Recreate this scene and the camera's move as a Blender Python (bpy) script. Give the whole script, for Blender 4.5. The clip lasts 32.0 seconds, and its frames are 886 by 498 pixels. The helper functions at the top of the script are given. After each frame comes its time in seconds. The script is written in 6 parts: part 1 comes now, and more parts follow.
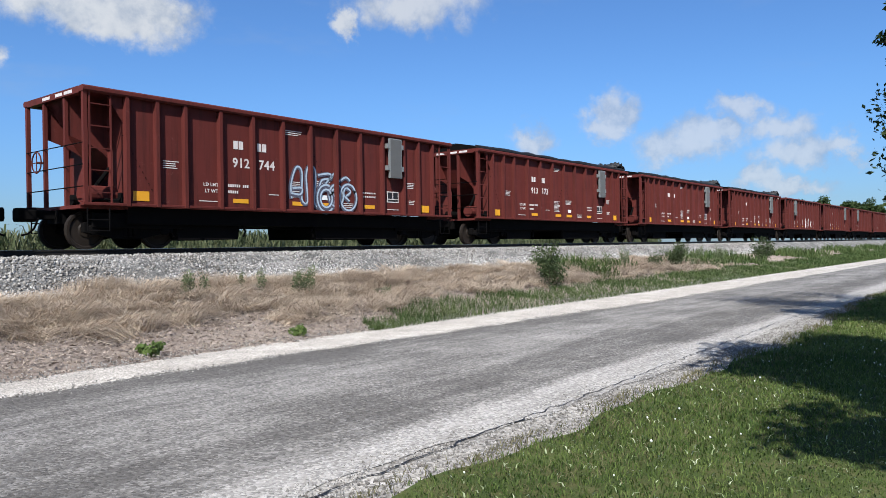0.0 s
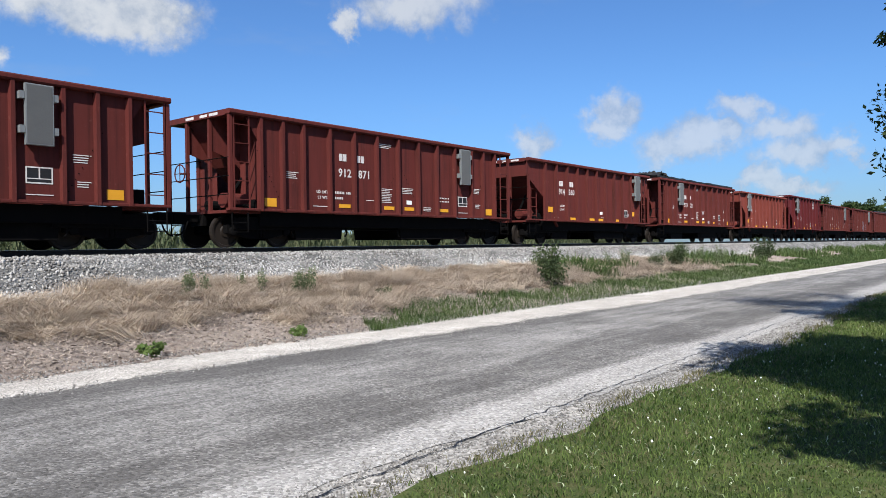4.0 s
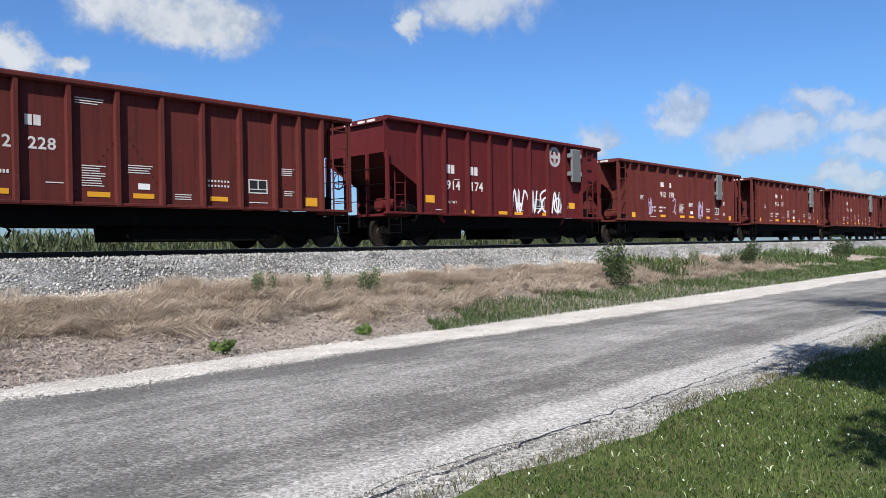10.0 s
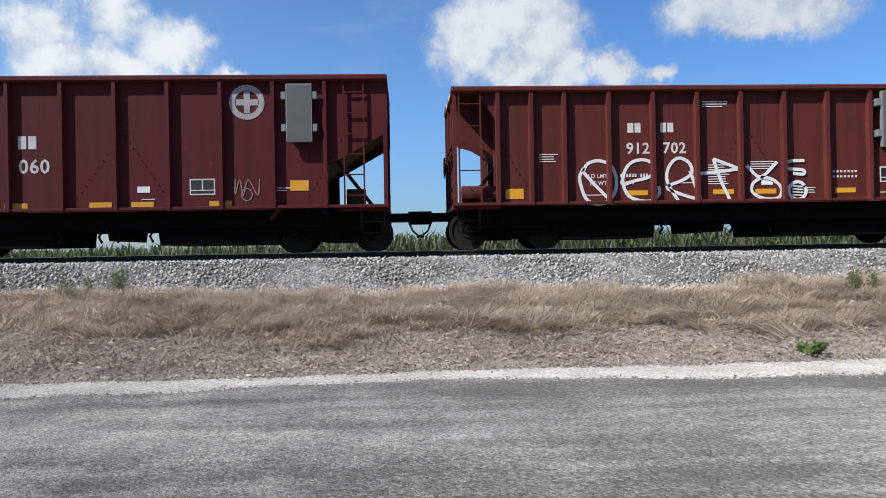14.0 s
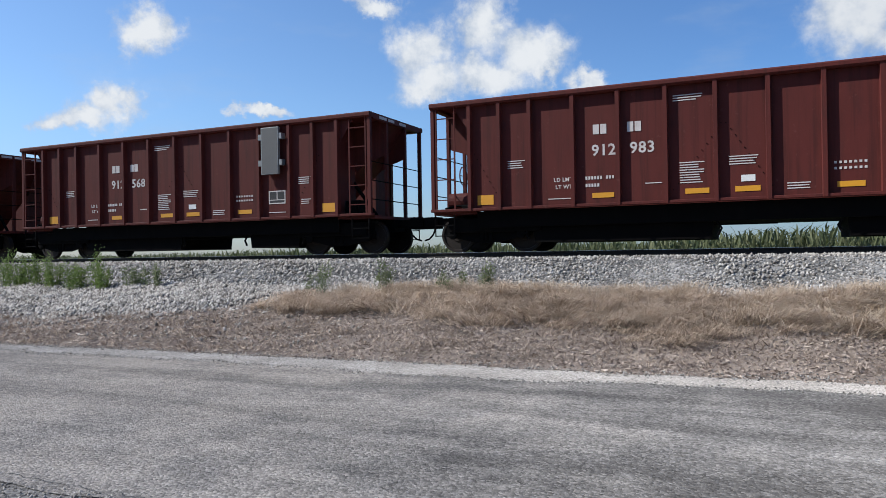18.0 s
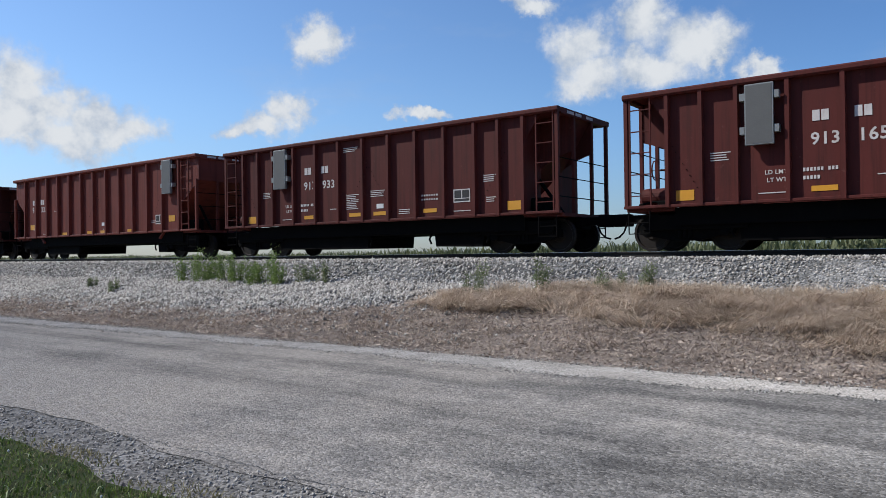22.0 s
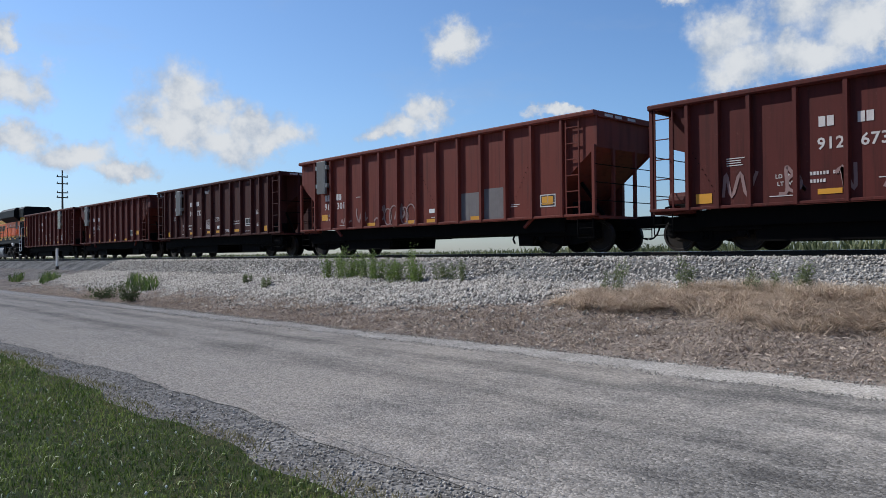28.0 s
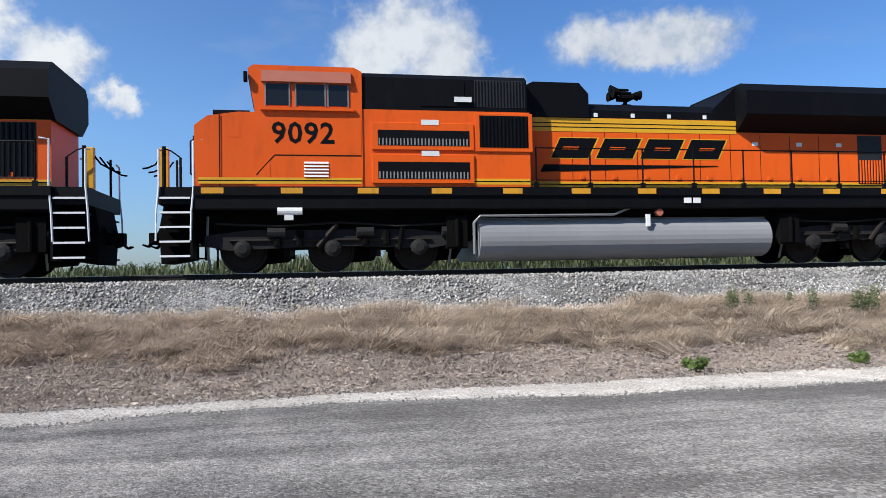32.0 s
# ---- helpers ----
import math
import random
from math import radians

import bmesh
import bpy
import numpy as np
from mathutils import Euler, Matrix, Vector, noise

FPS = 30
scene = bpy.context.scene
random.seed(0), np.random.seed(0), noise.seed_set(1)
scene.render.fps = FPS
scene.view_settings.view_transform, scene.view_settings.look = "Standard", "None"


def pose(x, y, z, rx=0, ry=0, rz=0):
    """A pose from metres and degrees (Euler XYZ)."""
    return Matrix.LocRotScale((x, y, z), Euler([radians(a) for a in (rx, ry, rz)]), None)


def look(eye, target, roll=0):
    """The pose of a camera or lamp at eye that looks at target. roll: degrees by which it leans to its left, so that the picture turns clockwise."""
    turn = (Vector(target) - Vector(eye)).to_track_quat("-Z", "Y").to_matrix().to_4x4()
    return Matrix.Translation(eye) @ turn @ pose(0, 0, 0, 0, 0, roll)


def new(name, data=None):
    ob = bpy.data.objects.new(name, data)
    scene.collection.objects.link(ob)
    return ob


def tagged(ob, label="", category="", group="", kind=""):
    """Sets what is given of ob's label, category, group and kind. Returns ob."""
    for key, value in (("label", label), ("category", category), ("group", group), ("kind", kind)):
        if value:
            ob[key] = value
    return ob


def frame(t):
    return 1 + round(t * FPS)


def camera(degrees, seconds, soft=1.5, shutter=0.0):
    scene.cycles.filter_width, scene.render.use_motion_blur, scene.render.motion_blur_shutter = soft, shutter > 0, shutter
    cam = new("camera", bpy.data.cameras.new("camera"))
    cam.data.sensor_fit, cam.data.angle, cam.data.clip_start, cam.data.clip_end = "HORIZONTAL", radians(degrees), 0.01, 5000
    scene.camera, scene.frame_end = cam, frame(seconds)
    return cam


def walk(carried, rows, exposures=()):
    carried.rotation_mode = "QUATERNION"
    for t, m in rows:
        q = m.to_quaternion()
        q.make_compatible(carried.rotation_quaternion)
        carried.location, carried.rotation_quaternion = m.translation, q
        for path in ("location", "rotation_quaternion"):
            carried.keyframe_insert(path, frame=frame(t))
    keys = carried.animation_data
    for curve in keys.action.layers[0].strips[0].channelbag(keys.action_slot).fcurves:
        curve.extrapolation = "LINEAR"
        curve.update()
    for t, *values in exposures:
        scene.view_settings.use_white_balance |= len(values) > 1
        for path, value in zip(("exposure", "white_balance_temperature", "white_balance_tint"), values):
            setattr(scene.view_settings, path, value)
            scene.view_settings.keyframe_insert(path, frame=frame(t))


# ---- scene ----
# camera: stands on the lawn and pans along the passing train
cam = camera(62.11, 32.0, soft=0.5)
ROWS = [
    (0, pose(0, 0, 1.6, 89.73, 0.81, -51.28)), (1, pose(0, 0, 1.6, 89.79, 0.73, -51.26)), (2, pose(0, 0, 1.6, 89.79, 0.73, -51.26)),
    (3, pose(0, 0, 1.6, 89.79, 0.80, -51.24)), (3.5, pose(0, 0, 1.6, 89.75, 0.80, -51.24)), (5.5, pose(0, 0, 1.6, 89.77, 0.79, -51.20)),
    (6, pose(0, 0, 1.6, 89.77, 0.82, -51.24)), (7, pose(0, 0, 1.6, 89.76, 0.81, -51.25)), (8, pose(0, 0, 1.6, 89.75, 0.85, -51.28)),
    (9, pose(0, 0, 1.6, 89.78, 0.90, -51.23)), (9.5, pose(0, 0, 1.6, 89.78, 0.88, -50.99)), (10, pose(0, 0, 1.6, 89.80, 0.98, -46.31)),
    (10.5, pose(0, 0, 1.6, 89.82, 1.00, -39.87)), (11, pose(0, 0, 1.6, 89.85, 1.22, -34.47)), (11.5, pose(0, 0, 1.6, 89.91, 1.10, -28.23)),
    (12, pose(0, 0, 1.6, 90.01, 1.03, -27.13)), (12.5, pose(0, 0, 1.6, 90.03, 1.09, -21.22)), (13, pose(0, 0, 1.6, 90.10, 1.14, -14.97)),
    (13.5, pose(0, 0, 1.6, 90.12, 1.10, -8.20)), (14, pose(0, 0, 1.6, 90.21, 1.00, -2.97)), (14.5, pose(0, 0, 1.6, 90.28, 1.00, 2.37)),
    (15, pose(0, 0, 1.6, 90.37, 1.01, 7.55)), (15.5, pose(0, 0, 1.6, 90.33, 0.96, 13.70)), (17.5, pose(0, 0, 1.6, 90.38, 0.89, 24.30)),
    (18, pose(0, 0, 1.6, 90.38, 0.88, 24.30)), (18.5, pose(0, 0, 1.6, 90.46, 0.84, 27.32)), (19, pose(0, 0, 1.6, 90.44, 0.76, 33.90)),
    (19.5, pose(0, 0, 1.6, 90.47, 0.70, 36.42)), (20, pose(0, 0, 1.6, 90.47, 0.69, 36.40)), (20.5, pose(0, 0, 1.6, 90.43, 0.66, 36.40)),
    (21, pose(0, 0, 1.6, 90.47, 0.71, 36.39)), (21.5, pose(0, 0, 1.6, 90.47, 0.71, 36.42)), (22, pose(0, 0, 1.6, 90.47, 0.68, 36.46)),
    (22.5, pose(0, 0, 1.6, 90.48, 0.73, 38.84)), (23, pose(0, 0, 1.6, 90.47, 0.68, 42.72)), (23.5, pose(0, 0, 1.6, 90.47, 0.64, 44.99)),
    (24, pose(0, 0, 1.6, 90.45, 0.65, 46.20)), (24.5, pose(0, 0, 1.6, 90.45, 0.57, 47.07)), (25, pose(0, 0, 1.6, 90.51, 0.56, 47.06)),
    (25.5, pose(0, 0, 1.6, 90.45, 0.57, 47.06)), (27.5, pose(0, 0, 1.6, 90.46, 0.59, 47.05)), (28, pose(0, 0, 1.6, 90.47, 0.60, 47.06)),
    (28.5, pose(0, 0, 1.6, 90.46, 0.59, 46.84)), (29, pose(0, 0, 1.6, 90.55, 0.58, 44.79)), (29.5, pose(0, 0, 1.6, 90.47, 0.65, 43.85)),
    (30, pose(0, 0, 1.6, 90.49, 0.72, 40.30)), (30.5, pose(0, 0, 1.6, 90.48, 0.82, 32.05)), (31, pose(0, 0, 1.6, 91.09, 0.90, 19.88)),
    (31.5, pose(0, 0, 1.6, 91.96, 1.02, 5.13)), (32, pose(0, 0, 1.6, 91.71, 1.11, -10.75)),
]
walk(cam, ROWS, [(0, 0.55, 6200, 9), (9, 0.55, 6200, 9), (13, 0.58, 6200, 9), (18, 0.50, 6200, 9), (22, 0.36, 6200, 9), (26, 0.31, 6200, 9), (29.5, 0.29, 6200, 9), (31, 0.57, 6200, 9)])

# daylight: clear summer sky with cumulus, sun high over the lawn side
SUN = Vector((-0.75, -0.45, 0.85)).normalized()
world = bpy.data.worlds.new("world")
scene.world = world
world.use_nodes = True


class Nodes:
    """Short hand for building a node tree."""

    def __init__(self, tree):
        self.tree = tree
        tree.nodes.clear()

    def add(self, kind, inputs=(), operation="", clamp=False):
        n = self.tree.nodes.new(kind)
        if operation:
            n.operation = operation
        if clamp:
            n.use_clamp = True
        for k, v in dict(inputs).items():
            if isinstance(v, bpy.types.NodeSocket):
                self.tree.links.new(v, n.inputs[k])
            else:
                n.inputs[k].default_value = v
        return n

    def math(self, op, a, b=0.0, clamp=False):
        return self.add("ShaderNodeMath", {0: a, 1: b}, operation=op, clamp=clamp).outputs[0]

    def mix(self, fac, a, b):
        n = self.add("ShaderNodeMix")
        n.data_type = "RGBA"
        for k, v in ((0, fac), (6, a), (7, b)):
            if isinstance(v, bpy.types.NodeSocket):
                self.tree.links.new(v, n.inputs[k])
            else:
                n.inputs[k].default_value = v if k == 0 else (*v, 1)
        return n.outputs[2]

    def ramp(self, x, lo, hi):
        n = self.add("ShaderNodeMapRange", {0: x, 1: lo, 2: hi})
        n.interpolation_type = "SMOOTHSTEP"
        return n.outputs[0]

    def noise(self, vec, scale, detail=4.0, rough=0.55):
        n = self.add("ShaderNodeTexNoise", {"Scale": scale, "Detail": detail, "Roughness": rough})
        if vec is not None:
            self.tree.links.new(vec, n.inputs["Vector"])
        return n.outputs[0]


def build_sky():
    n = Nodes(world.node_tree)
    sky = n.add("ShaderNodeTexSky")
    sky.sky_type, sky.sun_disc = "NISHITA", False
    sky.sun_elevation, sky.sun_rotation = math.asin(SUN.z), math.atan2(SUN.x, SUN.y)
    sky.air_density, sky.dust_density, sky.ozone_density, sky.altitude = 1.1, 0.6, 4.0, 200
    way = n.add("ShaderNodeTexCoord").outputs["Generated"]
    xyz = n.add("ShaderNodeSeparateXYZ", {0: way})
    az = n.math("ARCTAN2", xyz.outputs[0], xyz.outputs[1])
    el = n.math("ARCSINE", xyz.outputs[2])
    # ragged edges: the place in the sky is pushed about by noise
    w1 = n.add("ShaderNodeTexNoise", {"Vector": way, "Scale": 16.0, "Detail": 6.0, "Roughness": 0.62})
    push = n.add("ShaderNodeVectorMath", {0: w1.outputs[1], 1: (0.5, 0.5, 0.5)}, operation="SUBTRACT").outputs[0]
    push = n.add("ShaderNodeVectorMath", {0: push, 1: (0.11, 0.085, 0.0)}, operation="MULTIPLY").outputs[0]
    spot = n.add("ShaderNodeCombineXYZ", {0: az, 1: el}).outputs[0]
    spot = n.add("ShaderNodeVectorMath", {0: spot, 1: push}, operation="ADD").outputs[0]
    total = None
    for item in CLOUDS.split():
        a, e, ra, re = (radians(float(v)) for v in item.split(","))
        d = n.add("ShaderNodeVectorMath", {0: spot, 1: (a, e, 0)}, operation="SUBTRACT").outputs[0]
        d = n.add("ShaderNodeVectorMath", {0: d, 1: (0.82 / ra, 0.82 / re, 0)}, operation="MULTIPLY").outputs[0]
        d = n.add("ShaderNodeVectorMath", {0: d}, operation="LENGTH").outputs["Value"]
        g = n.math("SUBTRACT", 1.0, n.math("MULTIPLY", d, 0.5), clamp=True)
        total = g if total is None else n.math("SMOOTH_MAX", total, g)
        if total.node.operation == "SMOOTH_MAX":
            total.node.inputs[2].default_value = 0.16
    fine = n.noise(way, 38.0, 6.0, 0.6)
    dens = n.math("ADD", total, n.math("MULTIPLY", n.math("SUBTRACT", fine, 0.5), 0.42))
    # thin veils elsewhere
    veil = n.ramp(n.noise(n.add("ShaderNodeVectorMath", {0: way, 1: (1, 1, 3.0)}, operation="MULTIPLY").outputs[0], 5.0, 5.0), 0.55, 0.85)
    mask = n.math("MAXIMUM", n.ramp(dens, 0.37, 0.80), n.math("MULTIPLY", veil, 0.3))
    mask = n.math("MULTIPLY", mask, n.mix(n.ramp(xyz.outputs[0], 0.55, 0.95), (1, 1, 1), (0.72, 0.72, 0.72)))
    # cloud body: billows lit from the sun's side, greyer in their hollows and towards the base
    shifted = n.add("ShaderNodeVectorMath", {0: way, 1: tuple(SUN * 0.022)}, operation="ADD").outputs[0]
    relief = n.math("SUBTRACT", n.noise(way, 24.0, 6.0, 0.6), n.noise(shifted, 24.0, 6.0, 0.6))
    tone = n.ramp(n.math("ADD", n.math("MULTIPLY", relief, 1.1), n.math("MULTIPLY", dens, 0.75)), 0.12, 0.80)
    white = n.mix(tone, (4.7, 5.5, 6.8), (8.6, 8.75, 9.0))
    lit = n.mix(n.ramp(xyz.outputs[0], -0.3, 0.6), (1.1, 1.09, 1.07), (0.87, 0.88, 0.90))
    white = n.add("ShaderNodeVectorMath", {0: white, 1: lit}, operation="MULTIPLY").outputs[0]
    col = n.mix(mask, (0, 0, 0), white)
    # deep summer blue
    hue = n.mix(n.ramp(el, radians(-1), radians(12)), (0.62, 0.83, 1.20), (0.82, 1.12, 1.50))
    # the sky is paler and brighter towards the sun's side
    near_sun = n.math("MULTIPLY", xyz.outputs[0], SUN.x)
    glow = n.mix(n.ramp(near_sun, -0.21, 0.62), (1, 1, 1), (1.97, 1.55, 1.27))
    hue = n.add("ShaderNodeVectorMath", {0: hue, 1: glow}, operation="MULTIPLY").outputs[0]
    blue = n.add("ShaderNodeVectorMath", {0: sky.outputs[0], 1: hue}, operation="MULTIPLY").outputs[0]
    n.tree.links.new(blue, col.node.inputs[6])
    bg = n.add("ShaderNodeBackground", {"Color": col, "Strength": 0.062})
    out = n.add("ShaderNodeOutputWorld", {0: bg.outputs[0]})


CLOUDS = "26.6,17.0,5.2,1.5 49.4,18.2,4.2,1.7 44.3,16.6,1.2,0.8 58.2,8.0,1.7,1.1 64.6,9.6,1.4,1.5 64.2,8.2,1.5,1.0 68.7,7.0,2.2,1.2 70.6,7.6,2.2,1.2 72.2,8.1,1.3,0.8 73.7,9.6,1.8,0.8 75.7,7.9,2.2,1.0 77.3,6.3,2.6,1.0 79.8,6.1,1.3,0.7 74.6,4.5,1.5,0.8 76.6,3.9,2.2,0.6 5.5,16.4,3.1,3.3 8.1,17.7,4.0,2.6 11.1,16.1,3.1,3.1 12.8,13.8,1.8,1.8 15.9,13.3,2.0,1.1 19.4,12.7,1.3,0.7 9.3,13.6,3.5,1.3 22.6,17.0,2.0,1.7 26.4,16.1,4.8,1.3 29.8,16.6,2.4,1.5 -12.7,13.1,1.4,0.7 -15.9,14.3,0.8,1.5 -46.1,16.1,2.0,1.4 -48.0,11.2,1.7,1.3 -50.1,9.9,2.4,0.9 -51.8,9.6,1.3,0.7 -38.2,10.7,1.8,0.4 -12.5,12.6,1.3,1.1 -17.5,14.8,2.6,1.8 -20.9,17.2,2.0,2.2 -25.8,15.7,2.3,1.9 -25.0,13.2,2.8,1.3 -20.2,13.5,3.2,1.3 -29.3,18.8,2.0,0.8 -66.6,11.2,2.6,2.3 -64.7,10.6,2.3,1.6 -66.8,9.5,3.4,1.4 -61.5,10.0,2.6,1.4 -59.7,9.2,2.3,1.3 -63.0,8.5,3.4,1.2 -73.1,7.6,2.0,1.0 -70.6,6.7,2.0,0.7 -76.8,11.8,1.8,1.5 -77.9,15.0,0.8,1.1 -77.1,7.9,2.0,1.1 -73.7,7.5,2.4,0.9 -70.5,6.6,1.8,0.6"
build_sky()
lamp = bpy.data.lights.new("sun", "SUN")
lamp.energy, lamp.angle, lamp.color = 5.0, radians(0.53), (1.0, 0.955, 0.88)
sun = new("sun", lamp)
sun.matrix_world = look(SUN * 50, (0, 0, 0))


# ---- materials ----
def material(name, base, rough=0.7, metal=0.0, vary=0.18, scale=3.0, grain=60.0, bump=0.15, dirt=None, dirt_amount=0.4, each=0.0, spec=0.4, streak=0.0):
    """Paint or stuff with variation at two scales, stains and a fine bump. each: change of value from object to object."""
    m = bpy.data.materials.new(name)
    m.use_nodes = True
    n = Nodes(m.node_tree)
    pos = n.add("ShaderNodeTexCoord").outputs["Object"]
    big, small = n.noise(pos, scale, 5.0), n.noise(pos, grain, 3.0)
    k = n.math("ADD", n.math("MULTIPLY", n.math("SUBTRACT", big, 0.5), 2 * vary), n.math("MULTIPLY", n.math("SUBTRACT", small, 0.5), vary))
    if each:
        r = n.add("ShaderNodeObjectInfo").outputs["Random"]
        k = n.math("ADD", k, n.math("MULTIPLY", n.math("SUBTRACT", r, 0.5), 2 * each))
    k = n.math("ADD", k, 1.0)
    col = n.add("ShaderNodeVectorMath", {0: (*base,), 1: (1, 1, 1)}, operation="MULTIPLY")
    n.tree.links.new(n.add("ShaderNodeCombineXYZ", {0: k, 1: k, 2: k}).outputs[0], col.inputs[1])
    col = col.outputs[0]
    if dirt:
        stretch = n.add("ShaderNodeVectorMath", {0: pos, 1: (2.2, 2.2, 0.5)}, operation="MULTIPLY").outputs[0]
        mask = n.math("MULTIPLY", n.ramp(n.noise(stretch, 1.7, 6.0, 0.65), 0.5, 0.75), dirt_amount)
        c = n.mix(mask, (0, 0, 0), dirt)
        n.tree.links.new(col, c.node.inputs[6])
        col = c
    if streak:
        # rain-washed grime running down, and scuffed pale patches
        fall = n.add("ShaderNodeVectorMath", {0: pos, 1: (9.0, 3.0, 0.35)}, operation="MULTIPLY").outputs[0]
        run = n.ramp(n.noise(fall, 1.0, 4.0, 0.6), 0.47, 0.72)
        scuff = n.ramp(n.noise(pos, 5.5, 6.0, 0.7), 0.60, 0.72)
        for mask, tint in ((run, (0.030, 0.010, 0.0085)), (scuff, (0.17, 0.07, 0.056))):
            c = n.mix(n.math("MULTIPLY", mask, streak), (0, 0, 0), tint)
            n.tree.links.new(col, c.node.inputs[6])
            col = c
    b = n.add("ShaderNodeBump", {"Strength": bump, "Distance": 0.02, "Height": small})
    s = n.add("ShaderNodeBsdfPrincipled", {"Base Color": col, "Roughness": rough, "Metallic": metal, "Normal": b.outputs[0], "Specular IOR Level": spec, "Diffuse Roughness": 0.8})
    n.add("ShaderNodeOutputMaterial", {0: s.outputs[0]})
    return m


BROWN = material("oxide_paint", (0.098, 0.0215, 0.0175), 0.68, vary=0.14, scale=0.9, grain=25, bump=0.06, dirt=(0.05, 0.017, 0.015), dirt_amount=0.5, spec=0.14, streak=0.4)
MAROON = material("maroon_paint", (0.088, 0.0125, 0.0135), 0.66, vary=0.14, scale=0.9, grain=25, bump=0.06, dirt=(0.045, 0.011, 0.012), dirt_amount=0.5, spec=0.14, streak=0.35)
REDDISH = material("fresh_oxide_paint", (0.165, 0.037, 0.0265), 0.64, vary=0.14, scale=0.9, grain=25, bump=0.06, dirt=(0.12, 0.04, 0.03), dirt_amount=0.5, spec=0.14, streak=0.4)
# darker oxide brown for hopper cars late in the train
DARKBROWN = material("dark_oxide_paint", (0.061, 0.0165, 0.0145), 0.7, vary=0.16, scale=0.9, grain=25, bump=0.06, dirt=(0.048, 0.024, 0.022), dirt_amount=0.6, spec=0.14, streak=0.4)
PRIMER = material("grey_cover_paint", (0.15, 0.135, 0.135), 0.7, vary=0.25, scale=4, grain=30, bump=0.06, streak=0.25)
# grimy iron, its base colour lowered further to hold the underbody shade
BLACK = material("grimy_shade_black_iron", (0.0045, 0.004, 0.004), 0.9, vary=0.3, scale=2, bump=0.2, dirt=(0.011, 0.0085, 0.007), dirt_amount=0.5, spec=0.06)
STEEL = material("worn_wheel_steel", (0.02, 0.015, 0.012), 0.6, 0.2, vary=0.3, scale=4, bump=0.1, dirt=(0.035, 0.022, 0.016), spec=0.2)
# locomotive truck iron, a lighter grey than the other black parts
TRUCKGREY = material("grey_truck_iron", (0.017, 0.016, 0.0155), 0.75, vary=0.3, scale=3, bump=0.15, dirt=(0.045, 0.04, 0.036), dirt_amount=0.6, spec=0.2)
# rust brown taken nearly to black: the rail's shadow side is in the colour
RAIL = material("rusty_shade_dark_rail", (0.014, 0.011, 0.009), 0.7, 0.2, vary=0.3, scale=2)
RAILTOP = material("polished_rail_head", (0.5, 0.5, 0.5), 0.25, 1.0, vary=0.1)
PANEL = material("dull_grey_panel", (0.105, 0.104, 0.1), 0.6, 0.1, vary=0.16, scale=3, grain=35, bump=0.1)
GREY = material("grey_metal_panel", (0.22, 0.225, 0.22), 0.5, 0.3, vary=0.12, scale=2, bump=0.05)
WHITE = material("stencil_white", (0.56, 0.52, 0.50), 0.7, vary=0.16, scale=5, grain=40, dirt=(0.3, 0.2, 0.18), dirt_amount=0.5)
YELLOW = material("reflective_yellow", (0.62, 0.30, 0.016), 0.5, vary=0.12, scale=4, dirt=(0.25, 0.12, 0.03), dirt_amount=0.4)
TARP = material("black_tarpaulin", (0.012, 0.012, 0.013), 0.6, vary=0.3, scale=5, grain=18, bump=0.4)
SPRAY_BLUE = material("pale_blue_spray", (0.34, 0.42, 0.5), 0.7, vary=0.2)
SPRAY_WHITE = material("white_spray", (0.62, 0.61, 0.61), 0.7, vary=0.15)
SPRAY_SLATE = material("slate_spray", (0.075, 0.075, 0.105), 0.7, vary=0.25)
SPRAY_FAINT = material("faint_worn_spray", (0.26, 0.16, 0.15), 0.7, vary=0.3)
OLDWHITE = material("weathered_white", (0.36, 0.33, 0.33), 0.7, vary=0.25, scale=6, grain=30, dirt=(0.14, 0.07, 0.065), dirt_amount=0.7)
SPRAY_VIOLET = material("violet_spray", (0.33, 0.25, 0.36), 0.7, vary=0.3)
ORANGE = material("orange_enamel", (0.72, 0.108, 0.008), 0.45, vary=0.07, scale=0.7, grain=20, bump=0.02, dirt=(0.46, 0.075, 0.012), dirt_amount=0.4, spec=0.2)
HOODBLACK = material("black_enamel", (0.0035, 0.0038, 0.0048), 0.55, vary=0.2, scale=1, bump=0.03, dirt=(0.010, 0.009, 0.009), dirt_amount=0.5, spec=0.1)
TANKGREY = material("silver_tank_paint", (0.235, 0.235, 0.24), 0.5, 0.0, vary=0.1, scale=1.2, dirt=(0.2, 0.19, 0.18), dirt_amount=0.4)
LINE_YELLOW = material("yellow_enamel", (0.68, 0.36, 0.015), 0.42, vary=0.07, dirt=(0.4, 0.2, 0.02), dirt_amount=0.3)
SIGNWHITE = material("white_plate", (0.7, 0.7, 0.68), 0.5, vary=0.08)
HANDRAIL = material("white_handrail", (0.75, 0.75, 0.74), 0.5, vary=0.06)
GLASS = material("dark_cab_glass", (0.012, 0.013, 0.015), 0.08, vary=0.1, bump=0.0, spec=0.3)
BRICKRED = material("faded_cab_visor", (0.42, 0.13, 0.075), 0.6, vary=0.1)


